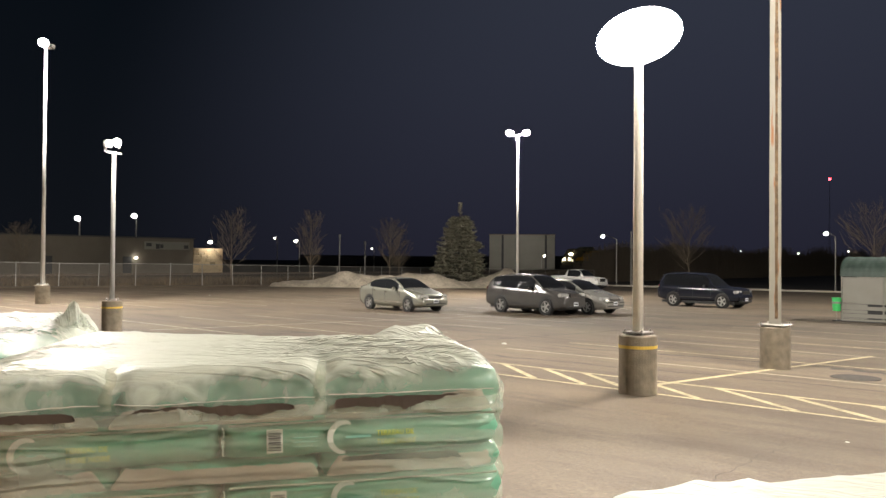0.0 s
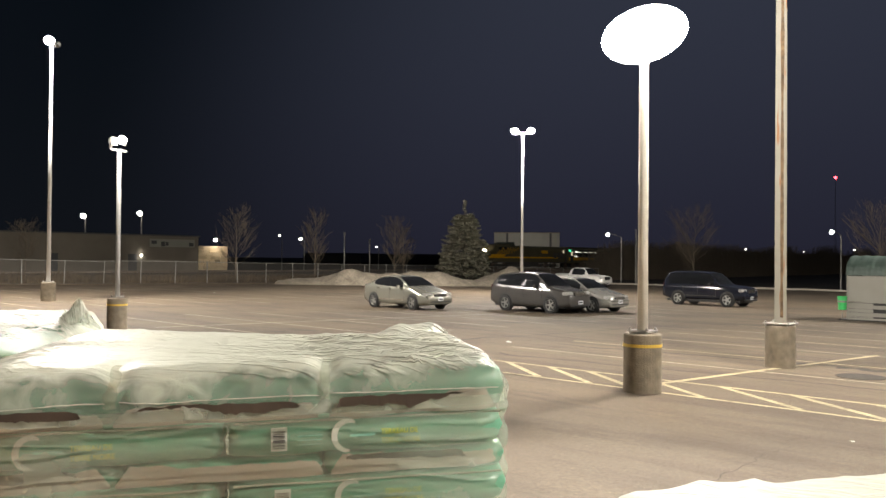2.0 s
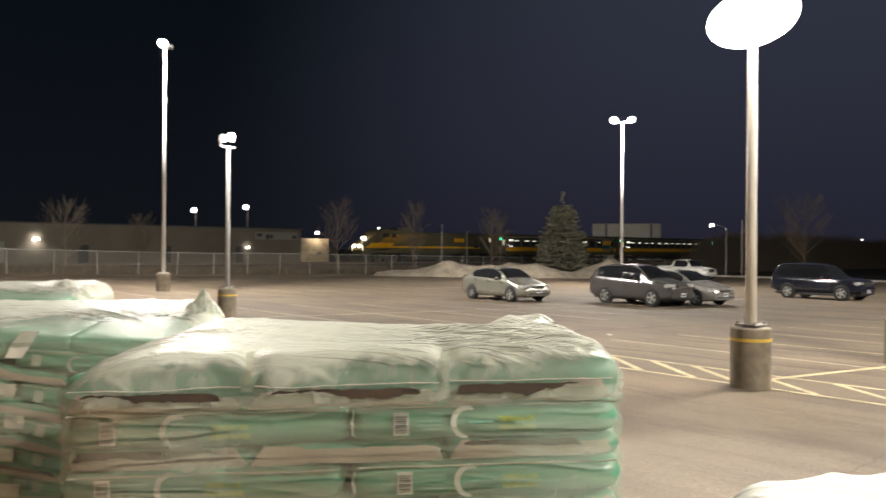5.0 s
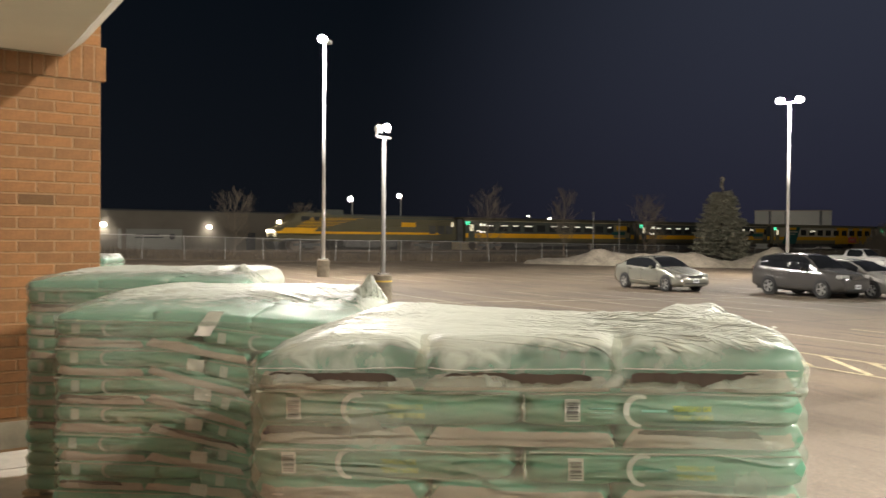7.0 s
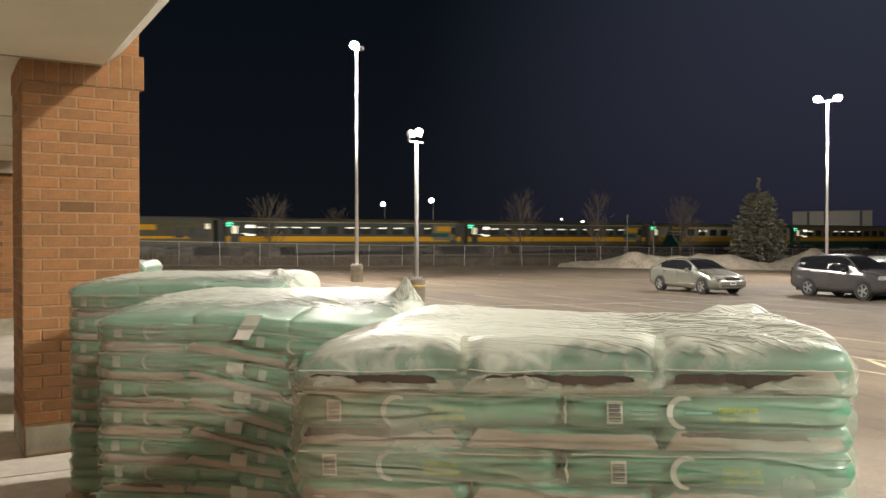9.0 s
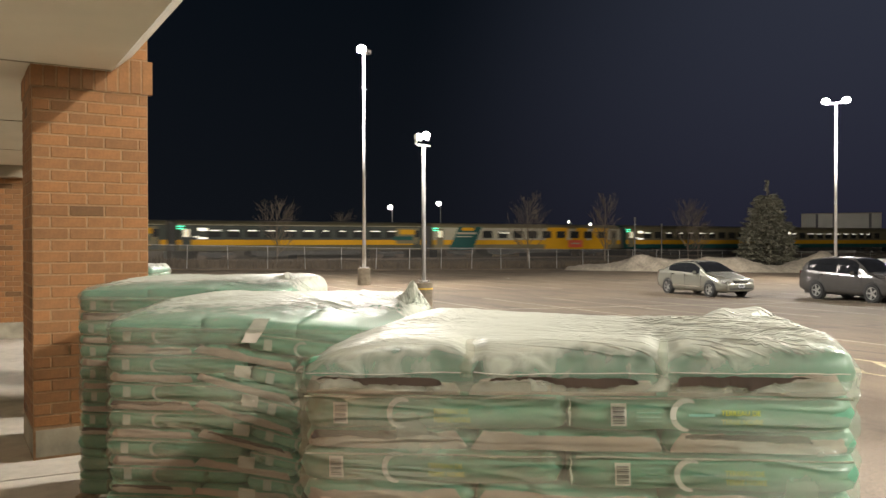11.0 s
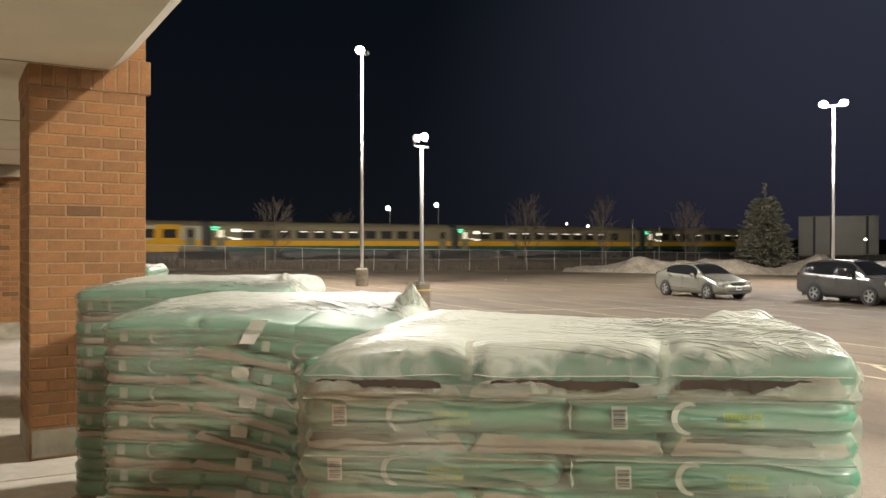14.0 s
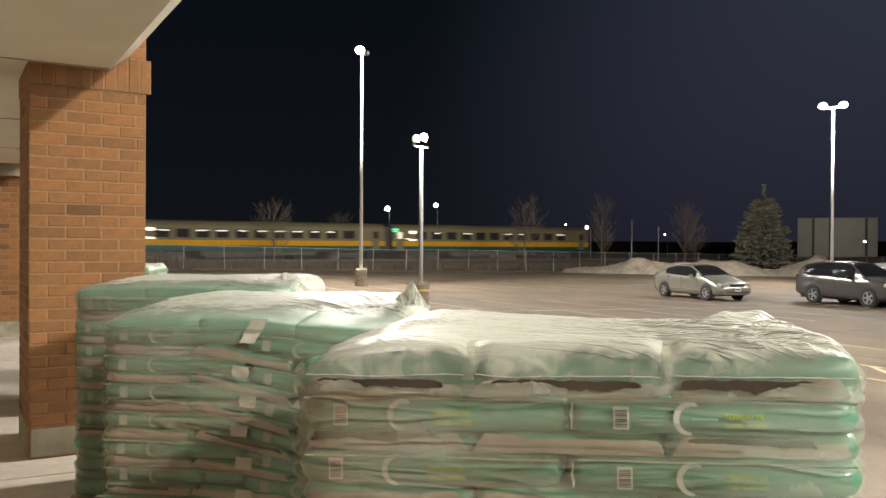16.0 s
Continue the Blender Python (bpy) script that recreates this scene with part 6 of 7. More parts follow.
def locomotive():
    c = thing("locomotive", (0, 77.5, 0), 0, "grey and yellow diesel locomotive with lit headlights", "locomotive")
    L, Wd = 20.9, 1.52
    side = [(1.05, 0.3), (1.05, 20.6)]
    # outline in x, z: sloped nose, cab roof, long hood
    out = [(0.25, 0.75), (0.15, 1.5), (0.3, 2.35), (1.5, 3.0), (2.3, 3.75), (3.0, 3.92), (5.6, 3.92), (6.0, 3.68), (20.4, 3.64), (20.7, 3.35), (20.7, 1.25), (1.2, 1.25)]
    bm = bmesh.new()
    rows = []
    for y, inset in ((-Wd, 0.0), (-Wd + 0.0, 0.0), (Wd, 0.0)):
        rows.append([bm.verts.new((x, y * (0.72 if x < 0.5 else 0.95 if x < 1.8 else 1.0), z)) for x, z in out])
    a, b = rows[0], rows[2]
    for v in rows[1]:
        bm.verts.remove(v)
    bm.faces.new(a)
    bm.faces.new(list(reversed(b)))
    for i in range(len(out)):
        bm.faces.new((a[i], a[(i + 1) % len(out)], b[(i + 1) % len(out)], b[i]))
    bmesh.ops.recalc_face_normals(bm, faces=bm.faces[:])
    bmesh.ops.bevel(bm, geom=[e for e in bm.edges if abs(e.verts[0].co.y - e.verts[1].co.y) < 0.4 and e.verts[0].co.z > 2.2], offset=0.16, segments=3, affect="EDGES")
    part("carbody", bm, M["train_steel"], c, "grey locomotive body")
    bm = bmesh.new()
    box(bm, (13.0, -Wd - 0.012, 3.50), (14.4, 0.02, 0.10))
    box(bm, (13.0, 0, 3.66), (13.5, 2.2, 0.16))
    part("roof_hood", bm, M["train_dark"], c, "dark roof hood")
    # yellow waist stripe and speed lines
    bm = bmesh.new()
    box(bm, (9.4, -Wd - 0.016, 1.93), (18.2, 0.02, 0.22))
    part("waist_stripe", bm, M["train_yellow"], c, "yellow waist stripe")
    for k in range(7):
        x0, x1, z0, z1 = 2.2 + 0.22 * k, 5.6 + 0.62 * k, 2.42 + 0.15 * k, 2.50 + 0.155 * k
        bm = bmesh.new()
        v = [bm.verts.new(p) for p in ((x0, -Wd - 0.03, z0), (x1, -Wd - 0.03, z1), (x1, -Wd - 0.03, z1 + 0.03), (x0, -Wd - 0.03, z0 + 0.05))]
        w = [bm.verts.new((q.co.x, q.co.y + 0.02, q.co.z)) for q in v]
        bm.faces.new(v)
        for i in range(4):
            bm.faces.new((v[i], v[(i + 1) % 4], w[(i + 1) % 4], w[i]))
        bmesh.ops.recalc_face_normals(bm, faces=bm.faces[:])
        part("speed_line", bm, M["train_yellow"], c, "tapering yellow livery line")
    bm = bmesh.new()
    v = box(bm, (2.3, -Wd - 0.02, 2.18), (3.4, 0.02, 0.42))
    for q in v:
        if q.co.z > 2.2:
            q.co.x += 0.5
    part("nose_panel", bm, M["train_yellow"], c, "yellow nose side panel")
    bm = bmesh.new()
    box(bm, (14.7, -Wd - 0.03, 2.85), (1.7, 0.02, 0.48))
    part("livery_mark", bm, M["train_yellow"], c, "plain yellow painted mark")
    for xw, ww in ((3.2, 0.9), (4.4, 0.6)):
        bm = bmesh.new()
        box(bm, (xw, -Wd - 0.02, 3.30), (ww, 0.04, 0.45))
        part("cab_window", bm, M["train_glass"], c, "dark cab window")
    bm = bmesh.new()
    box(bm, (6.4, 0, 3.98), (2.1, 1.9, 0.6))
    box(bm, (4.2, 0, 3.98), (0.5, 0.7, 0.2))
    part("roof_unit", bm, M["train_dark"], c)
    for xw in (17.6, 18.7, 19.7):
        bm = bmesh.new()
        box(bm, (xw, -Wd - 0.015, 2.35), (0.8, 0.03, 0.9))
        part("grille", bm, M["train_under"], c, "black side grille")
    bm = bmesh.new()
    box(bm, (20.1, -Wd - 0.02, 2.95), (0.35, 0.03, 0.5))
    part("rear_window", bm, M["train_lit"], c, "lit small window")
    for y, z, x in ((-0.55, 2.05, 0.18), (0.55, 2.05, 0.18), (0, 2.95, 1.05), (-0.3, 2.95, 1.05)):
        bm = bmesh.new()
        tube(bm, (x, y, z), (x - 0.18, y, z - 0.02), 0.14, 0.17, 14)
        part("headlight", bm, M["train_head"], c, "glowing headlight")
    for y in (-1.15, 1.15):
        bm = bmesh.new()
        box(bm, (0.22, y * 0.9, 1.75), (0.12, 0.22, 0.55))
        part("ditch_light", bm, M["train_lit"], c)
    bm = bmesh.new()
    v = box(bm, (0.25, 0, 0.65), (0.5, 2.6, 0.75))
    for q in v:
        if q.co.x < 0.2 and q.co.z < 0.5:
            q.co.x += 0.25
    part("pilot", bm, M["train_under"], c, "dark snow pilot")
    bm = bmesh.new()
    box(bm, (10.5, 0, 0.85), (6.0, 2.6, 0.75))
    bmesh.ops.bevel(bm, geom=bm.edges[:], offset=0.12, segments=2, affect="EDGES")
    part("fuel_tank", bm, M["train_under"], c, "dark fuel tank")
    bm = bmesh.new()
    box(bm, (10.5, 0, 1.2), (20, 2.5, 0.2))
    part("underframe", bm, M["train_under"], c)
    car_trucks(c, (3.7, 17.2), 0.5)
    return c


loco = locomotive()
KINDS = ["steel", "steel", "gala", "lrc", "lrc", "lrc"]
COACH_LABEL = {"steel": "dark passenger coach with yellow waist stripe", "gala": "white, green and yellow liveried passenger coach", "lrc": "beige passenger coach with yellow stripe and green skirt"}
coaches = [coach(k, COACH_LABEL[k], 10 + i) for i, k in enumerate(KINDS)]


# ---- trees ----
def bare_tree(x, y, z, h, seed, spread=0.5, label="leafless tree with fine upright twigs"):
    t = thing("bare_tree", (x, y, z), 0, label, "tree")
    rnd = random.Random(seed)
    bt, bc = bmesh.new(), bmesh.new()
    pts = [Vector((0, 0, -0.1))]
    for k in range(1, 9):
        pts.append(Vector((rnd.uniform(-.02, .02) * h * k / 8, rnd.uniform(-.02, .02) * h * k / 8, h * 0.93 * k / 8)))
    r = 0.010 * h + 0.03
    for k in range(8):
        twig(bt, pts[k], pts[k + 1], r * (1 - k / 8.6), r * (1 - (k + 1) / 8.6), 7)

    def spray(p, d, l, r0, lev):
        mid = p + d * l * 0.55 + Vector((rnd.uniform(-1, 1), rnd.uniform(-1, 1), 0.3)) * l * 0.06
        q = mid + (d + Vector((rnd.uniform(-.25, .25), rnd.uniform(-.25, .25), 0.25))).normalized() * l * 0.45
        twig(bc, p, mid, r0, r0 * 0.7)
        twig(bc, mid, q, r0 * 0.7, r0 * 0.3)
        if lev == 0:
            return
        for _ in range(rnd.randint(5, 7) if lev > 1 else rnd.randint(3, 5)):
            f = rnd.uniform(0.25, 0.95)
            s = p.lerp(mid, f / 0.55) if f < 0.55 else mid.lerp(q, (f - 0.55) / 0.45)
            side = Vector((rnd.uniform(-1, 1), rnd.uniform(-1, 1), rnd.uniform(-.2, .7)))
            spray(s, (d + side * 0.75).normalized(), l * rnd.uniform(0.3, 0.5), max(0.006, r0 * 0.5), lev - 1)
    n = int(26 + h * 2.5)
    for k in range(n):
        f = 0.2 + 0.78 * (k + rnd.random()) / n
        i = min(7, int(f * 8))
        p = pts[i].lerp(pts[i + 1], f * 8 - i)
        a = rnd.uniform(0, 2 * math.pi)
        up = 0.75 + 0.9 * f
        d = Vector((math.cos(a), math.sin(a), up * (1.35 - spread))).normalized()
        l = h * (0.16 + 0.24 * math.sin(math.pi * min(1, f * 1.05)) ** 0.8) * rnd.uniform(0.7, 1.1) * (0.6 + spread)
        spray(p, d, l, 0.0042 * h * (1.15 - f), 2)
    part("trunk", bt, M["bark"], t)
    part("crown", bc, M["twig"], t, "bare branching twigs")
    return t


def spruce(x, y, z, h, seed):
    t = thing("spruce_tree", (x, y, z), 0, "full blue-green spruce tree behind the snow bank", "tree")
    rnd = random.Random(seed)
    bm = bmesh.new()
    tube(bm, (0, 0, -0.1), (0, 0, h * 0.97), 0.16, 0.02, 8)
    part("trunk", bm, M["bark"], t)
    bm = bmesh.new()

    def tuft(c, out, size, n):
        """Needle sprays that spread from one twig end, flattened, pointing outwards and a little down."""
        for _ in range(n):
            d = (out + Vector((rnd.uniform(-1, 1), rnd.uniform(-1, 1), rnd.uniform(-0.55, 0.65))) * 0.85).normalized() * size * rnd.uniform(0.55, 1.15)
            p = c + Vector((rnd.uniform(-1, 1), rnd.uniform(-1, 1), rnd.uniform(-.4, .4))) * size * 0.4
            w = d.cross(Vector((rnd.uniform(-1, 1), rnd.uniform(-1, 1), 1.4))).normalized() * size * 0.20
            bm.faces.new([bm.verts.new(q) for q in (p - w * 0.6, p + d * 0.55 - w, p + d, p + d * 0.55 + w, p + w * 0.6)])

    zz = 0.25
    while zz < h * 0.86:
        f = 1 - zz / (h * 0.9)
        reach = 0.30 + 0.355 * h * (f ** 0.60) * (1.0 if f < 0.82 else 1 - (f - 0.82) * 0.9)
        n = int(9 + 10 * f)
        for k in range(n):
            a = 2 * math.pi * (k + rnd.random() * 0.9) / n
            out = Vector((math.cos(a), math.sin(a), 0))
            r = reach * rnd.uniform(0.70, 1.10)
            lift = rnd.uniform(-0.12, 0.12)
            m = max(2, int(r / 0.34))
            for j in range(m):
                s = (j + 0.7) / m
                c = out * (r * s) + Vector((0, 0, zz + lift - 0.20 * r * s + 0.15 * r * s * s))
                tuft(c, (out + Vector((0, 0, -0.15))).normalized(), 0.36 * (0.75 + 0.4 * s), 15 if s > 0.5 else 7)
        zz += rnd.uniform(0.26, 0.40) * (0.55 + 0.6 * f)
    while zz < h * 1.03:
        for k in range(4):
            a = rnd.uniform(0, 6.3)
            tuft(Vector((math.cos(a) * 0.10, math.sin(a) * 0.10, zz)), Vector((math.cos(a), math.sin(a), 0.9)).normalized(), 0.20, 5)
        zz += 0.14
    part("crown", bm, M["needles"], t, "dense drooping needle boughs")


spruce(63.7, 54.8, ground_z(63) + 0.06, 8.3, 1)
for x, y, h, sd, sp in ((44.3, 67, 6.6, 2, .5), (54.7, 68, 7.4, 3, .22), (64.5, 66, 7.0, 4, .4), (90, 42, 8.6, 5, .55), (77, 19, 7.4, 6, .6), (19, 66.5, 5.2, 7, .5), (31.5, 84, 5.4, 8, .5), (67.5, 67.5, 6.2, 9, .35)):
    bare_tree(x, y, ground_z(x) + 0.05, h, sd, sp)

# dry weeds behind the fence
rnd = random.Random(12)
bm = bmesh.new()
for k in range(22000):
    x, y = rnd.uniform(4, 72), 62.3 + 11.0 * rnd.random() ** 1.3
    h = rnd.uniform(0.2, 0.8) * (1 + 0.6 * noise.noise((x * 0.25, y * 0.3, 4)))
    z0 = ground_z(x) + 0.05
    a = rnd.uniform(0, math.pi)
    w = rnd.uniform(0.02, 0.06)
    dx, dy = math.cos(a) * w, math.sin(a) * w
    tx, ty = rnd.uniform(-.25, .25) * h, rnd.uniform(-.25, .25) * h
    bm.faces.new((bm.verts.new((x - dx, y - dy, z0)), bm.verts.new((x + dx, y + dy, z0)), bm.verts.new((x + tx, y + ty, z0 + h))))
tagged(part("dry_weeds", bm, M["dry_grass"]), "dry brown weeds behind the fence", "weeds", kind="stuff")


# ---- snow banks ----
def snow_bank(x0, y0, x1, y1, width, height, seed, label):
    bm = bmesh.new()
    nu, nv = 60, 16
    p, q = Vector((x0, y0)), Vector((x1, y1))
    d = (q - p).normalized()
    n = Vector((-d.y, d.x))
    rows = []
    for i in range(nu + 1):
        u = i / nu
        prof = max(0.0, math.sin(math.pi * u)) ** 0.5
        hh = height * prof * (0.55 + 0.75 * abs(noise.noise((u * 3.2 + seed, seed, 0)) + 0.35))
        row = []
        for j in range(nv + 1):
            v = -1 + 2 * j / nv
            c = p + d * ((q - p).length * u) + n * (v * width / 2 * (0.5 + 0.5 * prof))
            z = hh * max(0, 1 - abs(v) ** 1.7) * (1 + 0.35 * noise.noise((c.x * 0.7, c.y * 0.7, seed))) + 0.12 * noise.noise((c.x * 2.2, c.y * 2.2, seed)) * (1 - abs(v))
            row.append(bm.verts.new((c.x, c.y, ground_z(c.x) - 0.03 + max(0, z))))
        rows.append(row)
    for i in range(nu):
        for j in range(nv):
            bm.faces.new((rows[i][j], rows[i + 1][j], rows[i + 1][j + 1], rows[i][j + 1]))
    bmesh.ops.recalc_face_normals(bm, faces=bm.faces[:])
    return tagged(part("snow_bank", bm, M["snow"], smooth=True), label, "snow bank", "snow banks at the lot's edge")


snow_bank(43.5, 59.8, 59.5, 49.5, 5.0, 1.5, 2, "long ploughed bank of dirty old snow")
snow_bank(57, 52.5, 69, 42.5, 5.0, 1.3, 7, "dirty snow bank beneath the spruce")


# ---- far buildings and lights ----
def far_building():
    b = thing("warehouse", (0, 95, 0), 0, "long low warehouse beyond the railway", "building")
    bm = bmesh.new()
    box(bm, (-1.5, 10, 1.8), (117, 20, 4.8))
    part("wall", bm, M["far_wall"], b, "plain concrete warehouse wall")
    bm = bmesh.new()
    box(bm, (-1.5, 10, 4.28), (117.4, 20.4, 0.16))
    part("roof", bm, M["far_dark"], b)
    bm = bmesh.new()
    box(bm, (59.2, 3, 1.25), (4.4, 6, 3.6))
    blk = part("entrance_block", bm, M["far_brick_lit"], b, "lit stone entrance block")
    stones = []
    for w in (0.82, 1.06, 0.66):
        bm = bmesh.new()
        box(bm, (0, 0, 0), (w, 0.12, 0.40))
        bmesh.ops.bevel(bm, geom=bm.edges[:], offset=0.03, segments=1, affect="EDGES")
        stones.append((w, mesh_of("stone", bm, M["far_stone"])))
    rs = random.Random(5)
    for r in range(8):
        xx = 57.02
        while xx < 61.38:
            w, me = rs.choice(stones)
            if xx + w > 61.40:
                w, me = stones[2]
                if xx + w > 61.42:
                    break
            o = new("stone", me)
            o.parent = blk
            o.matrix_local = pose(xx + w / 2, -0.02 + rs.uniform(-.03, .02), -0.30 + 0.445 * r)
            xx += w + 0.05
    bm = bmesh.new()
    box(bm, (53.3, -0.06, 3.32), (6.2, 0.1, 1.0))
    fs = part("fascia_sign", bm, M["far_panel"], b, "dull fascia sign panel")
    for xa, xb, za, zb in ((50.4, 51.1, 3.2, 3.6), (51.7, 52.2, 2.9, 3.5), (52.3, 52.7, 3.0, 3.45), (55.6, 56.2, 2.95, 3.4)):
        bm = bmesh.new()
        box(bm, ((xa + xb) / 2, -0.13, (za + zb) / 2), (xb - xa, 0.03, zb - za))
        part("sign_bar", bm, M["far_dark"], fs)
    bm = bmesh.new()
    box(bm, (18, -0.06, 1.05), (6.0, 0.1, 2.3))
    sg = part("sign_panel", bm, M["far_panel"], b, "pale sign panel")
    bm = bmesh.new()
    box(bm, (17.2, -0.13, 1.55), (2.6, 0.03, 0.16))
    box(bm, (17.4, -0.13, 1.25), (3.0, 0.03, 0.14))
    tube(bm, (19.9, -0.115, 1.35), (19.9, -0.15, 1.35), 0.34, seg=16)
    part("sign_bar", bm, M["far_dark"], sg, "unreadable dark bars and a disc")
    for x in (2.5, 9.5, 29, 38.5, 48):
        bm = bmesh.new()
        box(bm, (x, -0.03, 0.8), (1.1, 0.08, 2.2))
        part("door", bm, M["far_dark"], b, "dark service door")
    for x, z, s in ((12.6, 2.65, .5), (24.0, 2.5, .42), (59.3, 3.85, .42), (49.0, 1.75, .24)):
        bm = bmesh.new()
        box(bm, (x, -0.3 if x < 50 else -0.35, z), (s, 0.3, s * 0.75))
        bmesh.ops.bevel(bm, geom=bm.edges[:], offset=0.06, segments=2, affect="EDGES")
        part("wall_lamp", bm, M["lamp_glow"], b, "glowing wall lamp")
    bm = bmesh.new()
    box(bm, (14.3, -0.05, 1.1), (0.35, 0.1, 2.2))
    part("lit_jamb", bm, M["far_panel"], b)


far_building()
for x, z, w in ((12.6, 2.6, 260), (24.0, 2.45, 160), (59.5, 3.8, 420)):
    spot("wall_lamp_light", (x, 94.2, z), (x, 94.9, z - 2.2), w, 150, size=0.2)


def panel_building():
    b = thing("panel_building", (131.8, 97, 0), -53, "flat-roofed pale panel building beyond the railway", "building")
    W, H, D = 13.1, 8.6, 7.0
    bm = bmesh.new()
    box(bm, (0, D / 2, H / 2 - 1.7), (W, D, H))
    part("wall", bm, M["far_panel"], b, "pale ribbed wall")
    edges = (-W / 2, -3.9, -1.1, 4.75, W / 2)
    for xa, xb in zip(edges, edges[1:]):
        bm = bmesh.new()
        box(bm, ((xa + xb) / 2, -0.04, H / 2 - 1.7), (xb - xa - 0.5, 0.1, H - 0.1))
        part("panel", bm, M["far_panel"], b)
    for x in edges[1:-1]:
        bm = bmesh.new()
        box(bm, (x, -0.06, H / 2 - 1.7), (0.42, 0.2, H))
        part("pilaster", bm, M["far_dark"], b, "dark vertical joint")
    bm = bmesh.new()
    box(bm, (0, D / 2, H - 1.62), (W + 0.2, D + 0.2, 0.16))
    part("roof", bm, M["far_wall"], b)


panel_building()
# fill spot added to brighten the panel building, apart from its yard lamp
spot("panel_fill_light", (121, 90, 6.2), (131.5, 96.5, 3), 2500, 120)


def cobra_lamp(x, y, h, label, arm=1.6, rz=0, r=0.06, glow="lamp_glow", base=None, big=0.24):
    g = ground_z(x) if base is None else base
    lp = thing("cobra_street_lamp", (x, y, g), rz, label, "street lamp", "lamps along the road")
    bm = bmesh.new()
    tube(bm, (0, 0, 0), (0, 0, h - 0.4), r * 1.4, r, 10)
    part("pole", bm, M["galv"], lp)
    bm = bmesh.new()
    pr = Vector((0, 0, h - 0.42))
    for k in range(1, 7):
        a = k / 6
        q = Vector((-arm * a, 0, h - 0.42 + 0.45 * math.sin(a * math.pi / 2)))
        tube(bm, pr, q, r * 0.7, seg=8)
        pr = q
    part("arm", bm, M["galv"], lp)
    bm = bmesh.new()
    box(bm, (-arm - 0.25, 0, h + 0.03), (0.75, 0.32, 0.16))
    bmesh.ops.bevel(bm, geom=bm.edges[:], offset=0.05, segments=2, affect="EDGES")
    hd = part("head", bm, M["lamp_case"], lp)
    bm = bmesh.new()
    bmesh.ops.create_uvsphere(bm, u_segments=12, v_segments=8, radius=big)
    bmesh.ops.transform(bm, matrix=Matrix.Translation((-arm - 0.28, 0, h - 0.06)) @ Matrix.Diagonal((1.0, 0.9, 0.85, 1)), verts=bm.verts[:])
    part("lens", bm, M[glow], hd, "glowing lens")


cobra_lamp(86.2, 49.4, 6.0, "grey road lamp with a curved arm", 1.5, -35)
cobra_lamp(88.5, 25.5, 6.0, "grey road lamp with a curved arm", 1.2, -20)
cobra_lamp(127.6, 89.3, 4.4, "small yard lamp before the panel building", 0.6, 180, glow="lamp_small")
# lenses enlarged to take in the lamps' halo
for x, y, h in ((53.2, 120, 8.4), (62.0, 120, 9.3)):
    cobra_lamp(x, y, h, "yard lamp on a pole above the warehouse roof", 0.05, 0, 0.08, big=0.40)
cobra_lamp(72, 92, 5.4, "small lamp beside the railway", 0.4, 0, glow="lamp_small")
bm = bmesh.new()
tube(bm, (0, 0, 0), (0, 0, 6.5), 0.1, 0.08, 10)
tube(bm, (0, 0, 6.5), (0, 0, 6.6), 0.12, 0.03, 10)
up = part("utility_pole", bm, M["galv"])
up.matrix_world = pose(87.2, 48, ground_z(87))
tagged(up, "plain grey utility pole at the lot's edge", "pole")
for x, y, h in ((60.5, 70, 5.2), (65.3, 71, 4.6)):
    bm = bmesh.new()
    tube(bm, (0, 0, 0), (0, 0, h), 0.06, seg=8)
    box(bm, (0, 0, h), (0.2, 0.12, 0.4))
    o = part("signal_post", bm, M["galv"])
    o.matrix_world = pose(x, y, ground_z(x) + 0.06)
    tagged(o, "slim grey post beside the railway", "post")

# dark brush added along the far railway verge to hide the distant train
rb = random.Random(21)
bm = bmesh.new()
for k in range(13000):
    x, y = 97 + 190 * rb.random() ** 1.2, rb.uniform(66, 71)
    p = Vector((x, y, ground_z(x)))
    tall = 1.4 + 4.3 * ease(x, 106, 118)
    twig(bm, p, p + Vector((rb.uniform(-.8, .8), rb.uniform(-.6, .6), tall * rb.uniform(0.55, 1.15) * (1 + 0.35 * noise.noise((x * 0.06, 2, 1))))), 0.09, 0.02)
tagged(part("far_brush", bm, M["bark"]), "bare dark brush added to hide the far train", "brush", kind="stuff")

# marker post and small litter on the lot
bm = bmesh.new()
tube(bm, (0, 0, 0), (0, 0, 1.0), 0.06, 0.055, 10)
tube(bm, (0, 0, 1.0), (0, 0, 1.05), 0.055, 0.02, 10)
o = part("marker_post", bm, M["paint_white"])
o.matrix_world = pose(86.4, 30.6, ground_z(86) + 0.06)
tagged(o, "short white marker post on the verge", "post")
rl = random.Random(8)
for x, y, sz in ((15.6, 11.9, .10), (9.3, 2.55, .035), (27, 43, .09)):
    bm = bmesh.new()
    n = 9
    ring = [bm.verts.new((math.cos(q * 2 * math.pi / n) * sz * rl.uniform(.5, 1), math.sin(q * 2 * math.pi / n) * sz * rl.uniform(.5, 1), rl.uniform(0.0, .3) * sz)) for q in range(n)]
    c = bm.verts.new((0, 0, sz * 0.45))
    for q in range(n):
        bm.faces.new((ring[q], ring[(q + 1) % n], c))
    o = part("paper_scrap", bm, M["label_white"])
    o.matrix_world = pose(x, y, ground_z(x) + 0.004, 0, 0, rl.uniform(0, 360))
    tagged(o, "crumpled white paper scrap on asphalt", "litter")

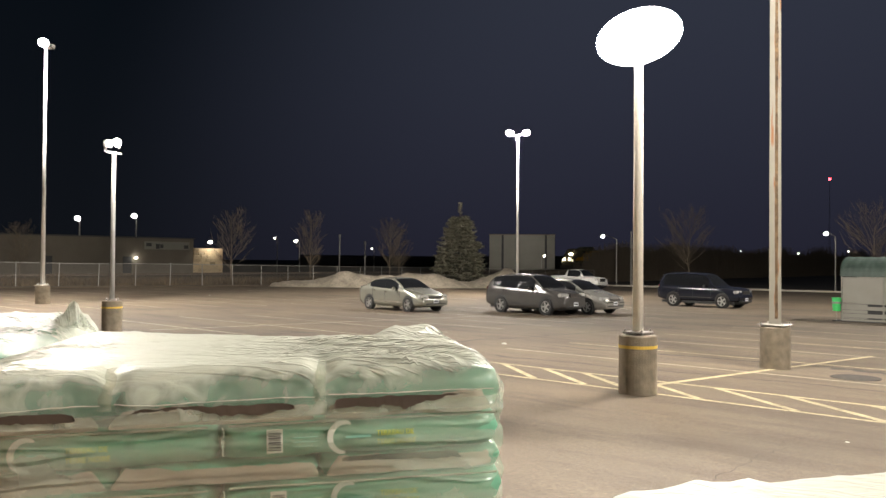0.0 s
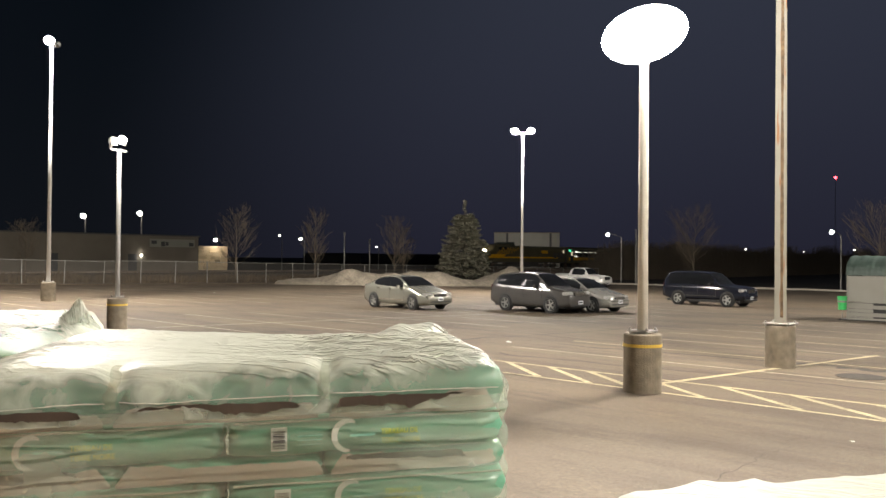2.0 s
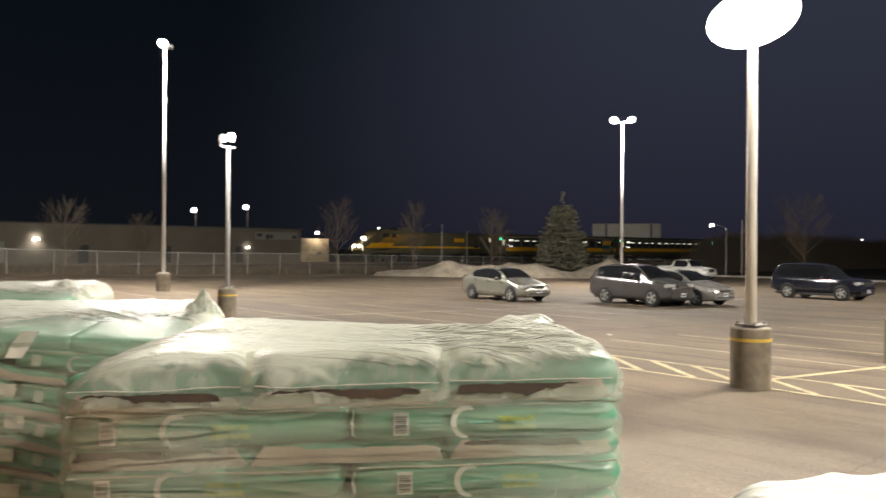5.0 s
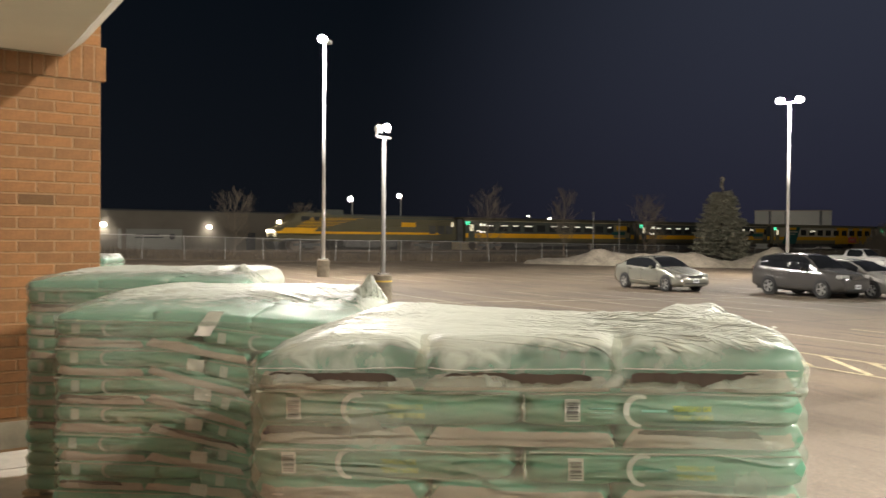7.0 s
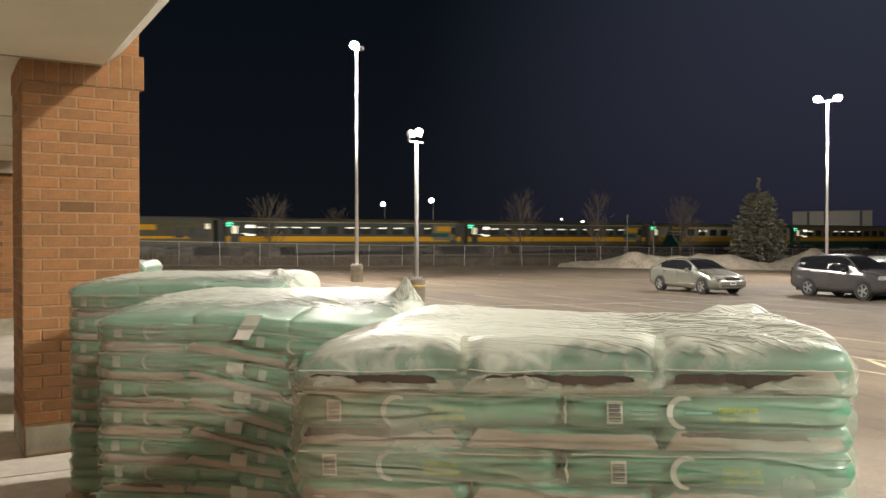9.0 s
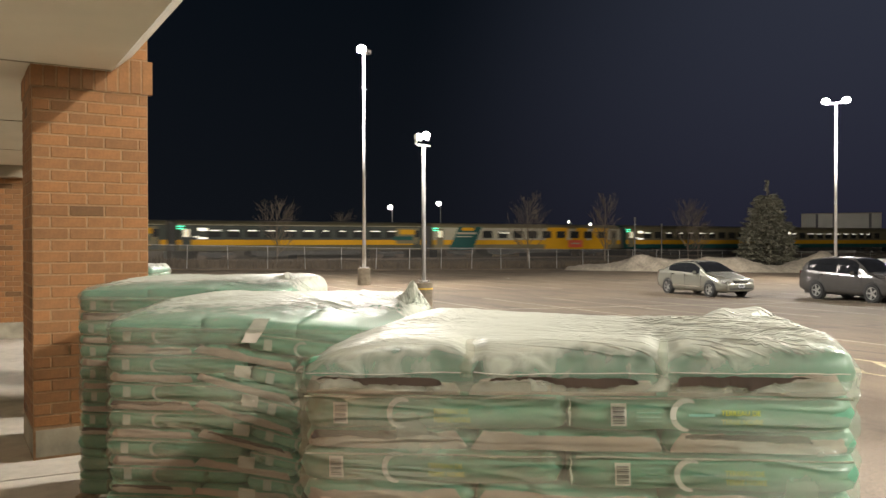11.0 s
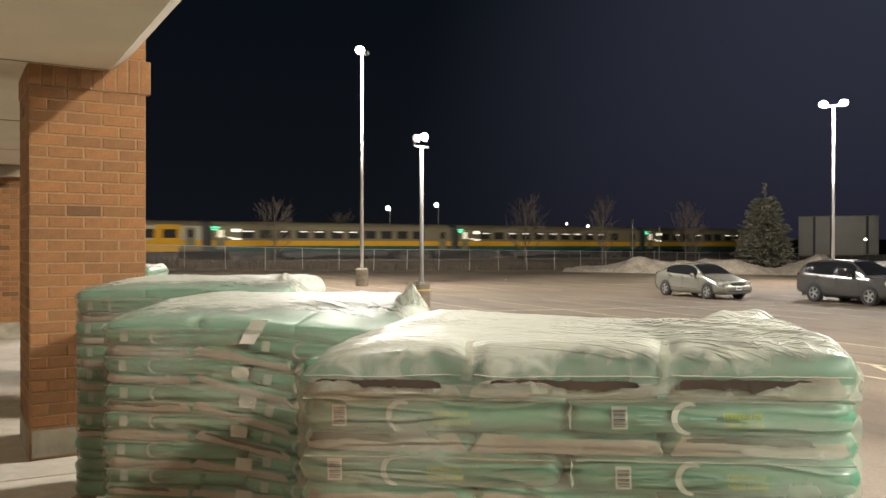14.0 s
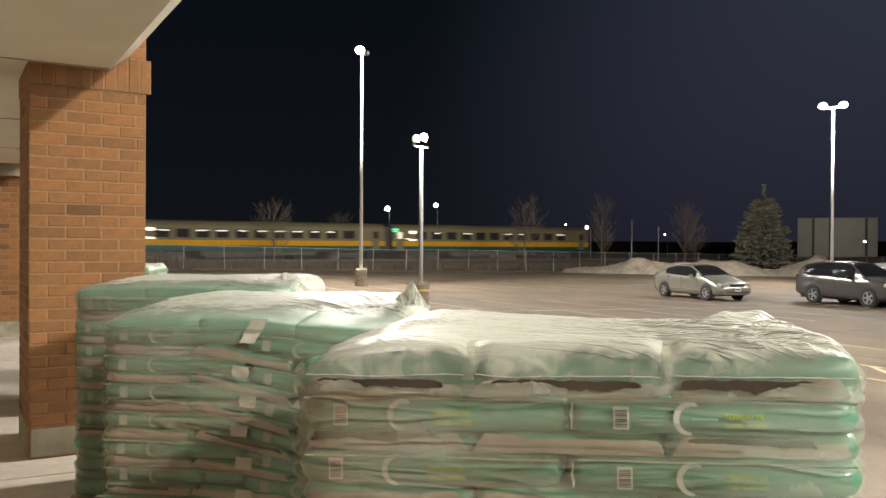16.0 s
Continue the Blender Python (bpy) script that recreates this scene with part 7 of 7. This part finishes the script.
# mast with a red beacon, far away
mast = thing("radio_mast", (957, 282, ground_z(957)), 0, "slender lattice mast with a red beacon", "mast")
bm = bmesh.new()
for a in (0, 120, 240):
    tube(bm, (math.cos(radians(a)) * 2, math.sin(radians(a)) * 2, 0), (0, 0, 96), 0.10, 0.06, 5)
for k in range(12):
    r = 2 * (1 - k / 12)
    for a in (0, 120, 240):
        tube(bm, (math.cos(radians(a)) * r, math.sin(radians(a)) * r, 8 * k), (math.cos(radians(a + 120)) * r * .9, math.sin(radians(a + 120)) * r * .9, 8 * k + 8), 0.05, seg=4)
part("lattice", bm, M["galv"], mast)
bm = bmesh.new()
bmesh.ops.create_uvsphere(bm, u_segments=12, v_segments=8, radius=1.6)
bmesh.ops.translate(bm, verts=bm.verts[:], vec=(0, 0, 96.8))
part("beacon", bm, M["beacon_red"], mast, "glowing red beacon")

# far lights and low sheds along the horizon
rnd = random.Random(5)
for k, (hd, dist, z, s) in enumerate(((57.6, 260, 3.2, .5), (62.5, 300, 4, .5), (64.0, 320, 3, .45), (68.3, 260, 3.6, .6), (71.8, 280, 3.2, .5), (74.7, 240, 3.2, .6), (43.2, 210, 3, .4), (36.5, 200, 5.2, .5))):
    x, y = math.sin(radians(hd)) * dist, math.cos(radians(hd)) * dist
    cobra_lamp(x, y, z + 1.7 + 1.6, "distant grey road lamp glowing white", 0.5, 0, 0.08, "lamp_small")
bm = bmesh.new()
for k in range(26):
    hd = rnd.uniform(40, 80)
    dist = rnd.uniform(300, 420)
    x, y = math.sin(radians(hd)) * dist, math.cos(radians(hd)) * dist
    box(bm, (x, y, 1.2), (rnd.uniform(15, 45), rnd.uniform(10, 25), rnd.uniform(2, 5)), Matrix.Rotation(rnd.uniform(0, 3), 4, "Z"))
tagged(part("backdrop", bm, M["far_dark"]), "dark far roofs and hedges on the horizon", "backdrop", kind="structure")

col = build_column(0.0, 0.0, 0.79, 0.80, 4.4, ("left", "right"))
col.matrix_world = pose(0.13, 6.45, 0, 0, 0, 4)
build_far_wall()


# ---- the train passes ----
def motions():
    rows = [(0, 118.3), (1.5, 99.75), (3.5, 74.0), (5.5, 46.9), (7.5, 18.2), (9, -4.2), (11.5, -43.2), (12.5, -59.4), (14.5, -91.95), (16, -117.2)]
    walk(loco, [(t, pose(x, 77.5, 0)) for t, x in rows])
    for k, c in enumerate(coaches):
        o = 21.5 + 25.9 * k
        walk(c, [(t, pose(x + o, 77.5, 0)) for t, x in rows])


motions()
